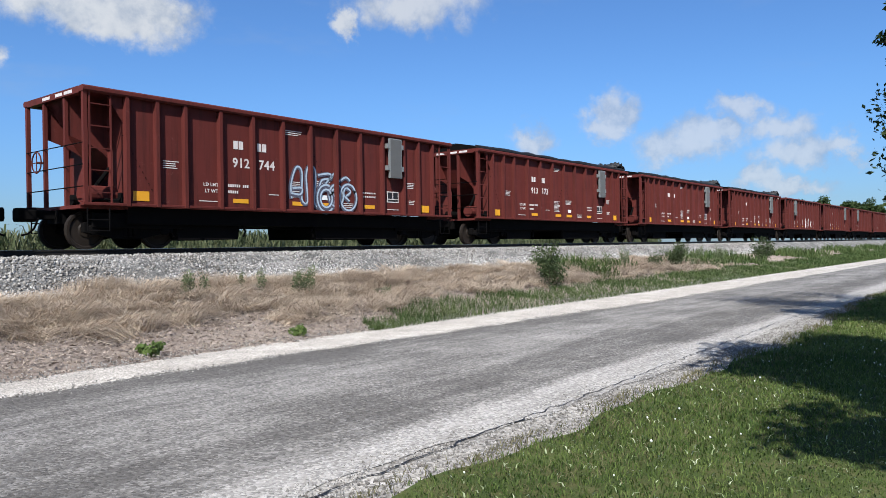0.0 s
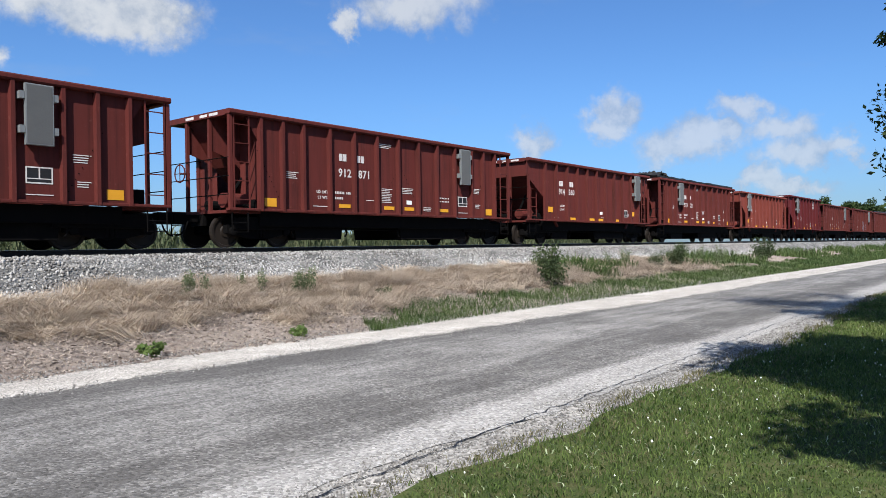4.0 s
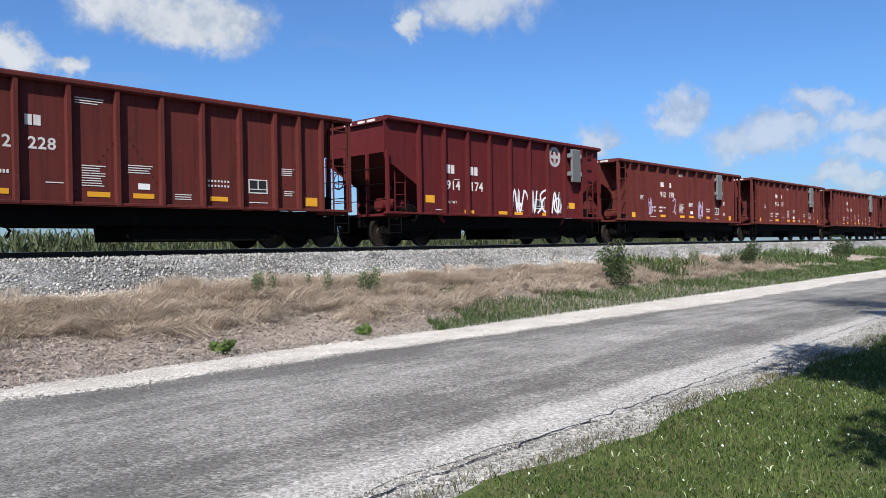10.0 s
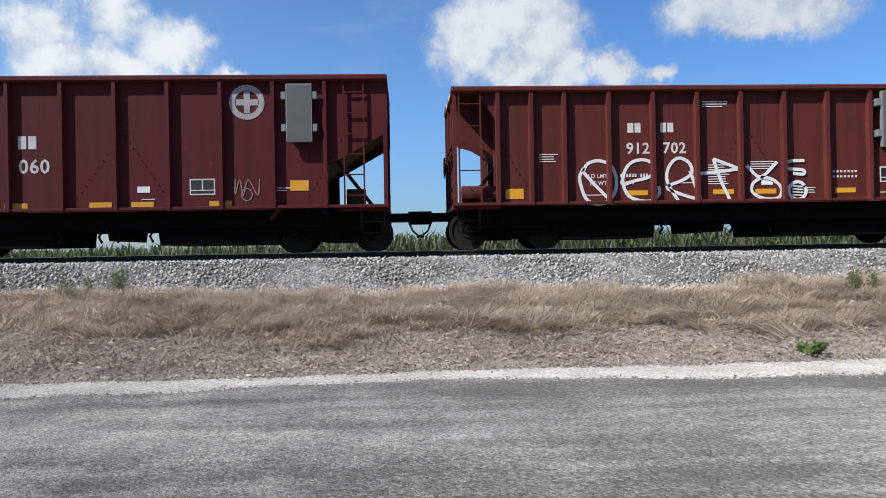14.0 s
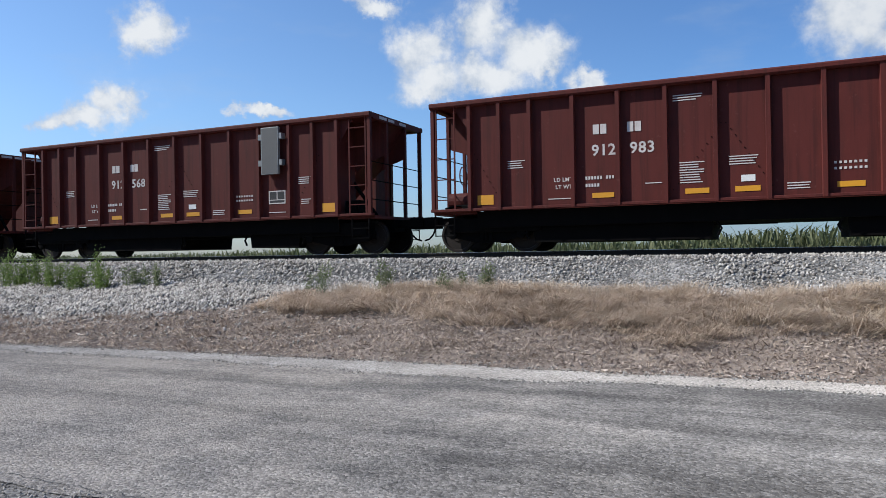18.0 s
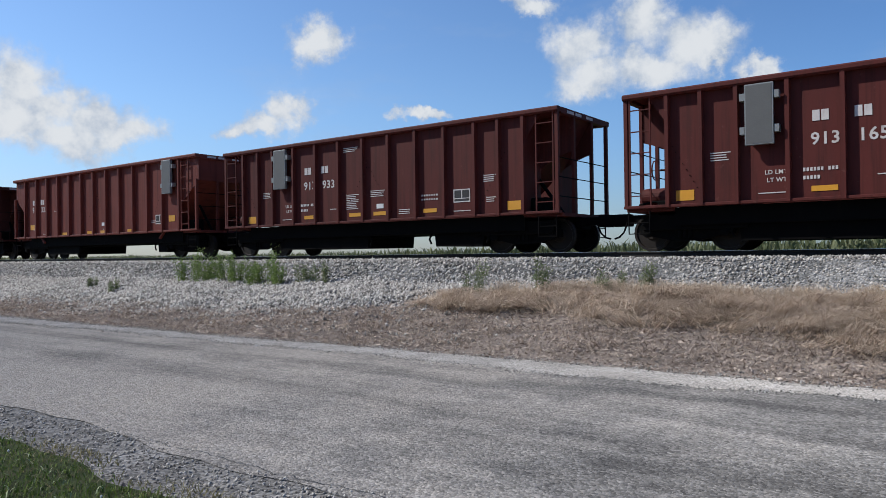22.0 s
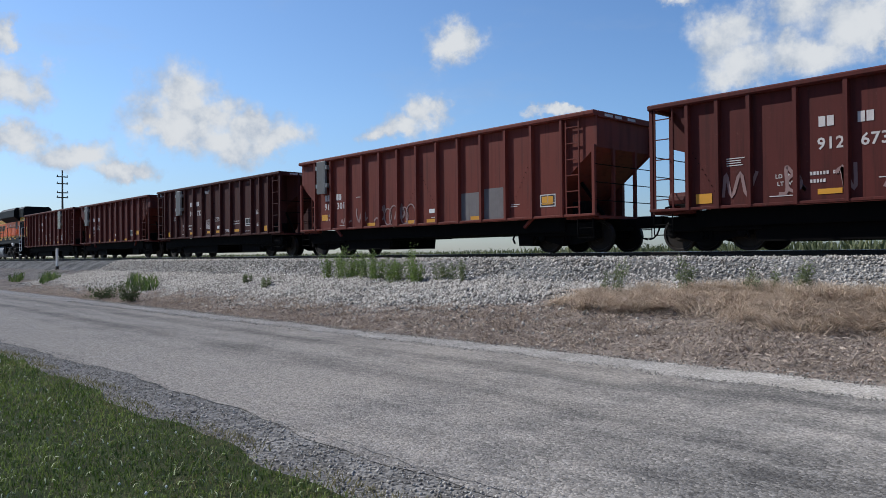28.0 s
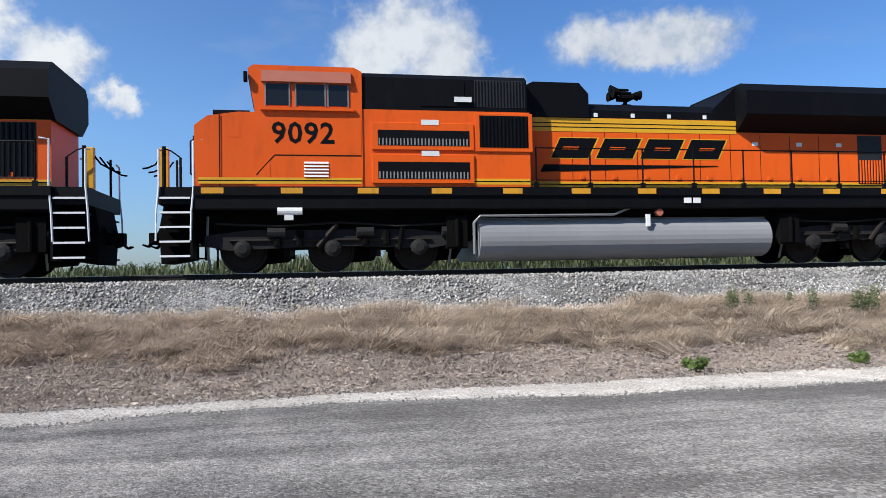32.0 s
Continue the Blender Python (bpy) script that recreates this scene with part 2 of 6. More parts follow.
def ground_material(name, stops, scales, rough=0.95, bump=0.6, distance=0.03, chips=0.0):
    """Loose ground: three noises mix a dark, a middle and a light colour; chips: size of single stones per metre."""
    m = bpy.data.materials.new(name)
    m.use_nodes = True
    n = Nodes(m.node_tree)
    pos = n.add("ShaderNodeTexCoord").outputs["Object"]
    a, b, c = (n.noise(pos, s, 5.0, 0.6) for s in scales)
    col = n.mix(n.ramp(a, 0.35, 0.68), stops[0], stops[1])
    mid = n.mix(n.math("MULTIPLY", n.ramp(b, 0.4, 0.7), 0.75), (0, 0, 0), stops[2])
    n.tree.links.new(col, mid.node.inputs[6])
    h = c
    if chips:
        v = n.add("ShaderNodeTexVoronoi", {"Vector": pos, "Scale": chips})
        shade = n.add("ShaderNodeSeparateColor", {0: v.outputs["Color"]}).outputs[0]
        k = n.math("ADD", 0.5, shade)
        h = n.math("SUBTRACT", 1.0, v.outputs["Distance"])
    else:
        k = n.math("ADD", 0.55, n.math("MULTIPLY", c, 0.9))
    col = n.add("ShaderNodeVectorMath", {0: mid, 1: n.add("ShaderNodeCombineXYZ", {0: k, 1: k, 2: k}).outputs[0]}, operation="MULTIPLY").outputs[0]
    bp = n.add("ShaderNodeBump", {"Strength": bump, "Distance": distance, "Height": h})
    s = n.add("ShaderNodeBsdfPrincipled", {"Base Color": col, "Roughness": rough, "Normal": bp.outputs[0], "Specular IOR Level": 0.15, "Diffuse Roughness": 1.0})
    n.add("ShaderNodeOutputMaterial", {0: s.outputs[0]})
    return m


def leaf_material(name, base, tip, each=0.35, clumps=0.7):
    """Thin leaves and blades: value and hue change from piece to piece, some light comes through."""
    m = bpy.data.materials.new(name)
    m.use_nodes = True
    n = Nodes(m.node_tree)
    r = n.add("ShaderNodeNewGeometry").outputs["Random Per Island"]
    pos = n.add("ShaderNodeTexCoord").outputs["Object"]
    big = n.noise(pos, clumps, 4.0)
    f = n.math("ADD", n.math("MULTIPLY", r, 0.65), n.math("MULTIPLY", n.math("SUBTRACT", big, 0.5), 1.4), clamp=True)
    col = n.mix(f, base, tip)
    d = n.add("ShaderNodeBsdfPrincipled", {"Base Color": col, "Roughness": 0.7, "Specular IOR Level": 0.25})
    t = n.add("ShaderNodeBsdfTranslucent", {"Color": col})
    s = n.add("ShaderNodeMixShader", {0: each, 1: d.outputs[0], 2: t.outputs[0]})
    n.add("ShaderNodeOutputMaterial", {0: s.outputs[0]})
    return m


def road_material():
    """Worn chip-seal: loose pale chippings, darker wheel tracks and bitumen bleeding along the road, fine stone grain."""
    m = bpy.data.materials.new("worn_chip_seal")
    m.use_nodes = True
    n = Nodes(m.node_tree)
    pos = n.add("ShaderNodeTexCoord").outputs["Object"]
    xyz = n.add("ShaderNodeSeparateXYZ", {0: pos})
    y = xyz.outputs[1]
    along = n.add("ShaderNodeVectorMath", {0: pos, 1: (0.14, 1.0, 1.0)}, operation="MULTIPLY").outputs[0]
    streak, patch, wob = n.noise(along, 2.3, 6.0, 0.66), n.noise(pos, 0.7, 5.0, 0.62), n.noise(along, 0.7, 4.0)
    fine, mid, coarse = n.noise(pos, 75.0, 2.0, 0.7), n.noise(pos, 9.0, 5.0, 0.65), n.noise(pos, 20.0, 3.0, 0.7)
    half = lambda v, k: n.math("MULTIPLY", n.math("SUBTRACT", v, 0.5), k)
    yw = n.math("ADD", y, half(wob, 0.7))

    def band(at, width, k):
        d = n.math("ABSOLUTE", n.math("SUBTRACT", yw, at))
        return n.math("MULTIPLY", n.math("SUBTRACT", 1.0, n.ramp(d, 0.0, width)), k)

    def total(*terms):
        out = terms[0]
        for v in terms[1:]:
            out = n.math("ADD", out, v)
        return out

    # towards -x the seal is dustier, with two narrow tracks; towards +x it is darker, with broad ones
    right = n.ramp(n.math("ADD", xyz.outputs[0], half(patch, 9.0)), -8.5, 1.0)
    left = n.math("SUBTRACT", 1.0, right)
    dusty_side = n.math("MULTIPLY", n.math("SUBTRACT", 1.0, n.ramp(yw, 4.8, 5.9)), -0.24)
    on_left = total(0.13, dusty_side, band(6.15, 0.45, 0.36), band(7.7, 0.6, 0.34))
    on_right = total(0.71, band(8.35, 0.8, 0.30), band(5.0, 0.8, 0.22), band(6.5, 0.8, -0.12))
    dark = total(n.math("MULTIPLY", left, on_left), n.math("MULTIPLY", right, on_right), half(streak, 1.35), half(patch, 1.15), half(coarse, 0.3))
    # loose pale chippings lie in a strip along the lawn side
    yp = total(y, half(wob, 0.5), half(mid, 0.45), half(coarse, 0.4))
    loose = n.math("MULTIPLY", n.math("MULTIPLY", n.math("SUBTRACT", 1.0, n.ramp(yp, 4.1, 4.42)), n.ramp(yp, 3.5, 3.7)), n.ramp(xyz.outputs[0], -4.0, 2.0))
    dark = n.math("SUBTRACT", dark, n.math("MULTIPLY", loose, 0.62))
    cell = n.add("ShaderNodeTexVoronoi", {"Vector": pos, "Scale": 46.0})
    chip = n.add("ShaderNodeSeparateColor", {0: cell.outputs["Color"]})
    dark = n.math("ADD", dark, half(chip.outputs[0], 0.5), clamp=True)
    stone = n.mix(left, (0.292, 0.276, 0.26), (0.368, 0.324, 0.277))
    col = n.mix(dark, (0, 0, 0), (0.084, 0.078, 0.073))
    n.tree.links.new(stone, col.node.inputs[6])
    k = total(0.35, n.math("MULTIPLY", chip.outputs[1], 0.75), n.math("MULTIPLY", mid, 0.54))
    col = n.add("ShaderNodeVectorMath", {0: col, 1: n.add("ShaderNodeCombineXYZ", {0: k, 1: k, 2: k}).outputs[0]}, operation="MULTIPLY").outputs[0]
    high = total(n.math("MULTIPLY", n.math("SUBTRACT", 1.0, cell.outputs["Distance"]), 0.7), n.math("MULTIPLY", fine, 0.5))
    bp = n.add("ShaderNodeBump", {"Strength": 0.9, "Distance": 0.016, "Height": high})
    s = n.add("ShaderNodeBsdfPrincipled", {"Base Color": col, "Roughness": 0.9, "Normal": bp.outputs[0], "Specular IOR Level": 0.2, "Diffuse Roughness": 1.0})
    n.add("ShaderNodeOutputMaterial", {0: s.outputs[0]})
    return m


CHIPSEAL = road_material()
SHOULDER = ground_material("pale_gravel", ((0.275, 0.25, 0.222), (0.39, 0.358, 0.322), (0.33, 0.302, 0.272)), (1.2, 6, 50), bump=0.5, distance=0.012, chips=60)
COARSE = ground_material("grey_gravel", ((0.15, 0.139, 0.127), (0.29, 0.272, 0.25), (0.21, 0.197, 0.182)), (1.5, 6, 60), bump=0.7, distance=0.02, chips=34)
BALLAST = ground_material("grey_ballast", ((0.105, 0.102, 0.098), (0.27, 0.26, 0.247), (0.15, 0.146, 0.14)), (0.8, 5, 30), bump=1.0, distance=0.04, chips=24)
GRAVELSOIL = ground_material("gravelly_soil", ((0.165, 0.143, 0.126), (0.31, 0.282, 0.254), (0.225, 0.197, 0.173)), (0.9, 5, 30), bump=1.0, distance=0.04, chips=22)
YOUNGWEED = leaf_material("young_weed_leaves", (0.09, 0.14, 0.035), (0.25, 0.32, 0.10))
DRYSOIL = ground_material("dry_thatch", ((0.18, 0.142, 0.118), (0.34, 0.278, 0.232), (0.29, 0.245, 0.208)), (0.9, 7, 45), bump=1.0, distance=0.05)
LAWN = ground_material("lawn_soil", ((0.035, 0.05, 0.014), (0.06, 0.08, 0.024), (0.085, 0.08, 0.034)), (1, 6, 60), bump=0.8)
FIELD = ground_material("field_green", ((0.05, 0.08, 0.02), (0.09, 0.12, 0.035), (0.12, 0.13, 0.05)), (0.05, 0.4, 8), bump=0.3)
GRASS = leaf_material("lawn_blades", (0.04, 0.075, 0.012), (0.212, 0.262, 0.075))
PALEBLADE = leaf_material("pale_lawn_leaves", (0.22, 0.27, 0.13), (0.62, 0.64, 0.46), 0.2)
LITTER = leaf_material("dead_leaf_litter", (0.175, 0.134, 0.112), (0.62, 0.52, 0.435), 0.15, 3.0)
VERGE = leaf_material("verge_blades", (0.05, 0.088, 0.022), (0.15, 0.19, 0.065))
STRAW = leaf_material("dry_blades", (0.36, 0.28, 0.205), (0.85, 0.725, 0.58), 0.3, 2.2)
RUSSET = leaf_material("brown_dry_blades", (0.29, 0.22, 0.165), (0.82, 0.685, 0.555), 0.3, 2.2)
DEADWEED = leaf_material("dead_weed_stalks", (0.17, 0.132, 0.108), (0.50, 0.40, 0.325), 0.2, 2.5)
SAGE = leaf_material("dusty_weed_leaves", (0.10, 0.125, 0.06), (0.26, 0.29, 0.155))
WEED = leaf_material("weed_leaves", (0.04, 0.062, 0.022), (0.13, 0.16, 0.07))
CORN = leaf_material("corn_leaves", (0.06, 0.078, 0.032), (0.19, 0.19, 0.10))
WORNGRASS = leaf_material("worn_lawn_blades", (0.11, 0.105, 0.045), (0.26, 0.225, 0.125))
TREELEAF = leaf_material("tree_leaves", (0.022, 0.042, 0.012), (0.075, 0.105, 0.03))
BARK = material("grey_bark", (0.11, 0.085, 0.065), 0.9, vary=0.3, scale=6, bump=0.6)
TIE = material("creosoted_tie", (0.05, 0.04, 0.033), 0.9, vary=0.3, scale=3)


# ---- mesh helpers ----
class Solid:
    """Collects boxes, prisms, rods and sheets into one mesh."""

    def __init__(self):
        self.v, self.f = [], []

    def poly(self, pts, faces):
        o = len(self.v)
        self.v += [tuple(p) for p in pts]
        self.f += [tuple(o + i for i in f) for f in faces]
        return self

    def box(self, x0, x1, y0, y1, z0, z1, c=0.0):
        """A box; c cuts its four long upper and lower edges along x."""
        if c:
            return self.prism([(y0 + c, z0), (y1 - c, z0), (y1, z0 + c), (y1, z1 - c), (y1 - c, z1), (y0 + c, z1), (y0, z1 - c), (y0, z0 + c)], "x", x0, x1)
        p = [(x, y, z) for z in (z0, z1) for y in (y0, y1) for x in (x0, x1)]
        return self.poly(p, [(0, 2, 3, 1), (4, 5, 7, 6), (0, 1, 5, 4), (2, 6, 7, 3), (0, 4, 6, 2), (1, 3, 7, 5)])

    def prism(self, outline, axis, a, b):
        """An outline of two coordinates drawn along an axis from a to b."""
        def at(u, v, w):
            return {"x": (w, u, v), "y": (u, w, v), "z": (u, v, w)}[axis]
        n = len(outline)
        pts = [at(u, v, a) for u, v in outline] + [at(u, v, b) for u, v in outline]
        return self.poly(pts, [tuple(range(n - 1, -1, -1)), tuple(range(n, 2 * n))] + [(i, (i + 1) % n, n + (i + 1) % n, n + i) for i in range(n)])

    def rod(self, a, b, r, n=6, r2=None):
        a, b = Vector(a), Vector(b)
        q = (b - a).to_track_quat("Z", "Y")
        r2 = r if r2 is None else r2
        ring = [(math.cos(2 * math.pi * i / n), math.sin(2 * math.pi * i / n)) for i in range(n)]
        pts = [a + q @ Vector((r * c, r * s, 0)) for c, s in ring] + [b + q @ Vector((r2 * c, r2 * s, 0)) for c, s in ring]
        return self.poly(pts, [tuple(range(n - 1, -1, -1)), tuple(range(n, 2 * n))] + [(i, (i + 1) % n, n + (i + 1) % n, n + i) for i in range(n)])

    def pipe(self, pts, r, n=5, radii=None):
        """One bent tube through points."""
        pts = [Vector(p) for p in pts]
        verts, m = [], len(pts)
        for i, p in enumerate(pts):
            d = (pts[min(i + 1, m - 1)] - pts[max(i - 1, 0)]).normalized()
            side = d.cross(Vector((0.31, 0.83, 0.46))).normalized()
            up = d.cross(side)
            q = radii[i] if radii else r
            verts += [p + q * (math.cos(2 * math.pi * j / n) * side + math.sin(2 * math.pi * j / n) * up) for j in range(n)]
        faces = [(i * n + j, i * n + (j + 1) % n, (i + 1) * n + (j + 1) % n, (i + 1) * n + j) for i in range(m - 1) for j in range(n)]
        return self.poly(verts, faces + [tuple(range(n)), tuple(range((m - 1) * n, m * n))])

    def lathe(self, profile, centre, n=20):
        """A profile of (distance along y, radius) turned round the y axis through centre."""
        cx, cy, cz = centre
        pts = [(cx + r * math.cos(2 * math.pi * i / n), cy + d, cz + r * math.sin(2 * math.pi * i / n)) for d, r in profile for i in range(n)]
        m = len(profile)
        faces = [(j * n + i, j * n + (i + 1) % n, (j + 1) * n + (i + 1) % n, (j + 1) * n + i) for j in range(m - 1) for i in range(n)]
        return self.poly(pts, faces + [tuple(range(n)), tuple(range((m - 1) * n, m * n))])

    def mesh(self, name):
        me = bpy.data.meshes.new(name)
        me.from_pydata(self.v, [], self.f)
        bm = bmesh.new()
        bm.from_mesh(me)
        bmesh.ops.recalc_face_normals(bm, faces=bm.faces)
        bm.to_mesh(me)
        bm.free()
        return me


def part(name, solid, mat, parent=None, label=""):
    """Links a Solid, or a finished mesh, as one mesh object under a thing or a part."""
    me = solid.mesh(name) if isinstance(solid, Solid) else solid
    if mat and not me.materials:
        me.materials.append(mat)
    ob = new(name, me)
    ob.parent = parent
    if label:
        ob["label"] = label
    return ob


def thing(name, label, category, group="", kind="", at=(0, 0, 0)):
    ob = new(name)
    ob.location = at
    return tagged(ob, label, category, group, kind)


def from_arrays(name, verts, faces, mat, smooth=False):
    me = bpy.data.meshes.new(name)
    verts, faces = np.asarray(verts, np.float32), np.asarray(faces, np.int32)
    me.vertices.add(len(verts))
    me.vertices.foreach_set("co", verts.ravel())
    k = faces.shape[1]
    me.loops.add(faces.size)
    me.loops.foreach_set("vertex_index", faces.ravel())
    me.polygons.add(len(faces))
    me.polygons.foreach_set("loop_start", np.arange(0, faces.size, k, dtype=np.int32))
    me.polygons.foreach_set("loop_total", np.full(len(faces), k, np.int32))
    me.update(calc_edges=True)
    me.materials.append(mat)
    return me


# ---- the large structure: ground, road, track ----
TRACK_Y, RAIL_Z = 18.4, 1.63   # centre line of the track, top of the rails


def ground_z(x, y):
    """Height of the earth: level by the road, rising to the toe of the ballast, level field behind."""
    z = np.interp(y, [-400, -16, -13, 3.45, 9.8, 10.1, 15.2, 16.6, 20.6, 23.5, 30, 3000], [0.3, 0.10, -0.06, -0.06, -0.05, 0.0, 0.78, 1.15, 1.15, 0.35, 0.25, 0.25])
    return z


def sheet(name, xs, ys, height, mat):
    xs, ys = np.asarray(xs, float), np.asarray(ys, float)
    gx, gy = np.meshgrid(xs, ys)
    verts = np.stack([gx, gy, height(gx, gy)], -1).reshape(-1, 3)
    w = len(xs)
    i = (np.arange(len(ys) - 1)[:, None] * w + np.arange(w - 1)[None, :]).ravel()
    return from_arrays(name, verts, np.stack([i, i + 1, i + w + 1, i + w], 1), mat)


def wave(x, y, a=0.05, k=0.9):
    return a * (np.sin(k * x + 1.3 * np.sin(0.6 * k * y)) + 0.6 * np.sin(2.3 * k * x + 1.7 * k * y + 1.0) + 0.4 * np.sin(5.1 * k * x - 3.3 * k * y))


def spread(far, near, step):
    """Even steps near the camera, growing towards far."""
    v, s = [0.0], step
    while v[-1] < far:
        if v[-1] > near:
            s *= 1.18
        v.append(v[-1] + s)
    v = np.array(v)
    return np.concatenate([-v[:0:-1], v])


def build_ground():
    ys = np.concatenate([[-2500, -900, -300, -100, -40, -16, -13, -6, 0, 3.45, 6, 9.6, 9.8], np.arange(10.1, 15.3, 0.3), [15.6, 16.6, 20.6, 21.5, 23.5, 26, 30, 60, 150, 400, 1000, 2600]])
    xs = spread(2600, 60, 0.8)
    bumpy = lambda x, y: ground_z(x, y) + np.where((y > 10.2) & (y < 15.4), wave(x, y, 0.035), 0)
    tagged(new("ground", sheet("ground", xs, ys, bumpy, DRYSOIL)), "earth covered with dry thatch between road and track", "ground", kind="structure")
    # the field behind the track and the grassland beyond, just above the earth
    field = lambda x, y: ground_z(x, y) + 0.03
    tagged(new("field", sheet("field", spread(2500, 60, 10), [23.6, 26, 30, 60, 150, 400, 1000, 2500], field, FIELD)), "green farm field behind the railway", "field", kind="structure")
    lawn = lambda x, y: 0.03 + 0.012 * np.sin(1.3 * x) * np.sin(1.7 * y) + 0.05 * np.clip((2.5 - y) / 8, 0, 1)
    edge = lambda x: 2.98 + 0.12 * np.sin(0.35 * x) + 0.07 * np.sin(1.9 * x + 1) + 0.04 * np.sin(5.3 * x) - 0.18 * np.clip((np.abs(x) - 4) / 10, 0, 1) * (x < 0) + 0.012 * np.clip(x - 6, 0, 40)
    me = sheet("lawn", spread(400, 25, 0.25), np.linspace(0, 1, 14), lambda x, u: 0 * u, LAWN)
    co = np.empty(len(me.vertices) * 3, np.float32)
    me.vertices.foreach_get("co", co)
    co = co.reshape(-1, 3)
    u = co[:, 1].copy()
    co[:, 1] = -14 + u * (edge(co[:, 0]) + 14)
    co[:, 2] = lawn(co[:, 0], co[:, 1])
    me.vertices.foreach_set("co", co.ravel())
    me.update()
    tagged(new("lawn", me), "mown green lawn beside the road", "lawn", kind="structure")
    return edge


LAWN_EDGE = build_ground()


def far_edge(x):
    """The ragged edge of the seal towards the track."""
    run = np.interp(x, [-40, -22, -12, -3, -0.5, 1.5, 3.4, 6, 9, 20, 60], [8.5, 8.55, 8.8, 8.8, 9.12, 9.15, 8.85, 8.72, 8.58, 7.95, 7.9])
    return run + 0.05 * np.sin(0.83 * x + 2.0) + 0.05 * np.sin(2.9 * x) + 0.025 * np.sin(7.7 * x)


def shoulder_edge(x):
    """Where the gravel shoulder meets the verge."""
    run = np.interp(x, [-40, -22, -12, -7, -3, 0, 4, 10, 14, 60], [9.4, 9.43, 9.48, 9.7, 9.72, 9.9, 9.95, 10.0, 10.1, 10.1])
    return run + 0.04 * np.sin(1.1 * x) + 0.04 * np.sin(4.3 * x)


def strip(name, lo, hi, z, mat, steps=6, camber=0.0):
    xs = spread(900, 30, 0.2)
    u = np.linspace(0, 1, steps)
    gx, gu = np.meshgrid(xs, u)
    y = lo(gx) + gu * (hi(gx) - lo(gx))
    verts = np.stack([gx, y, z + camber * np.sin(np.pi * gu)], -1).reshape(-1, 3)
    w = len(xs)
    i = (np.arange(steps - 1)[:, None] * w + np.arange(w - 1)[None, :]).ravel()
    return from_arrays(name, verts, np.stack([i, i + 1, i + w + 1, i + w], 1), mat)


near_edge = lambda x: 3.62 + 0.10 * np.sin(0.5 * x) + 0.05 * np.sin(1.7 * x + 1) + 0.03 * np.sin(5.9 * x)
spill = lambda x: 11.3 + 0.25 * np.sin(0.7 * x) + 0.15 * np.sin(2.1 * x) + 0.012 * np.clip(x + 14, -40, 0) ** 2 * 0.02 + 3.9 * np.clip((x + 15.0) / 6.0, 0, 1) ** 1.5
tagged(new("road", strip("road", near_edge, far_edge, 0.0, CHIPSEAL, 9, 0.02)), "worn grey chip-seal country road with pale gravel streaks", "road", kind="structure")
tagged(new("shoulder_far", strip("shoulder_far", lambda x: far_edge(x) - 0.1, shoulder_edge, -0.006, SHOULDER)), "pale limestone gravel shoulder along the road", "road shoulder", kind="structure")
tagged(new("shoulder_near", strip("shoulder_near", lambda x: LAWN_EDGE(x) - 0.25, lambda x: near_edge(x) + 0.12, -0.008, COARSE)), "grey gravel shoulder between road and lawn", "road shoulder", kind="structure")


def build_track():
    prof = [(15.15, 0.72), (15.4, 0.86), (15.9, 1.16), (16.35, 1.40), (16.7, 1.455), (17.6, 1.46), (19.2, 1.46), (20.1, 1.455), (20.5, 1.38), (21.9, 0.5), (22.2, 0.3)]
    toe = lambda x, y: np.interp(y, [p[0] for p in prof], [p[1] for p in prof])
    me = sheet("ballast_bed", spread(1500, 60, 0.5), np.concatenate([np.arange(15.15, 16.8, 0.15), [17.2, 17.6, 19.2, 20.1, 20.5, 21.9, 22.2]]), lambda x, y: toe(x, y) + np.where(y < 17.4, wave(x, 3 * y, 0.02, 1.7), 0), BALLAST)
    tagged(new("ballast_bed", me), "bank of crushed grey ballast stone under the track", "ballast", kind="structure")
    for s in (-1, 1):
        y = TRACK_Y + s * 0.755
        rail = thing("rail", "long rusty steel rail with a polished head", "rail", "rails of the track", at=(0, y, 0))
        web = Solid().prism([(-0.075, 1.44), (0.075, 1.44), (0.075, 1.455), (0.012, 1.475), (0.012, 1.585), (0.035, 1.59), (0.036, 1.622), (-0.036, 1.622), (-0.035, 1.59), (-0.012, 1.585), (-0.012, 1.475), (-0.075, 1.455)], "x", -1500, 1500)
        part("rail_web", web, RAIL, rail)
        part("rail_head", Solid().box(-1500, 1500, -0.034, 0.034, 1.6225, RAIL_Z), RAILTOP, rail, "polished running surface")


build_track()


def crack(name, line, width, seed):
    """A jagged open crack in the seal, as a thin dark sliver."""
    r = random.Random(seed)
    pts, x = [], line[0]
    while x < line[1]:
        pts.append((x, line[2] + (x - line[0]) * line[3] + r.uniform(-0.035, 0.035), width * r.uniform(0.4, 1.3)))
        x += r.uniform(0.05, 0.14)
    v = [(x, y - w, 0.006) for x, y, w in pts] + [(x, y + w, 0.006) for x, y, w in pts]
    n = len(pts)
    return from_arrays(name, v, [(i, i + 1, n + i + 1, n + i) for i in range(n - 1)], TARP)


for i, line in enumerate(((2.2, 34, 3.57, 0.025), (-30, -2.6, 3.66, 0.0), (-14.5, -9.2, 5.1, 0.28))):
    tagged(new("road_crack", crack("road_crack", line, 0.009 if i == 0 else 0.003, i)), "jagged dark crack along the edge of the seal", "road crack", "cracks in the road", "structure")


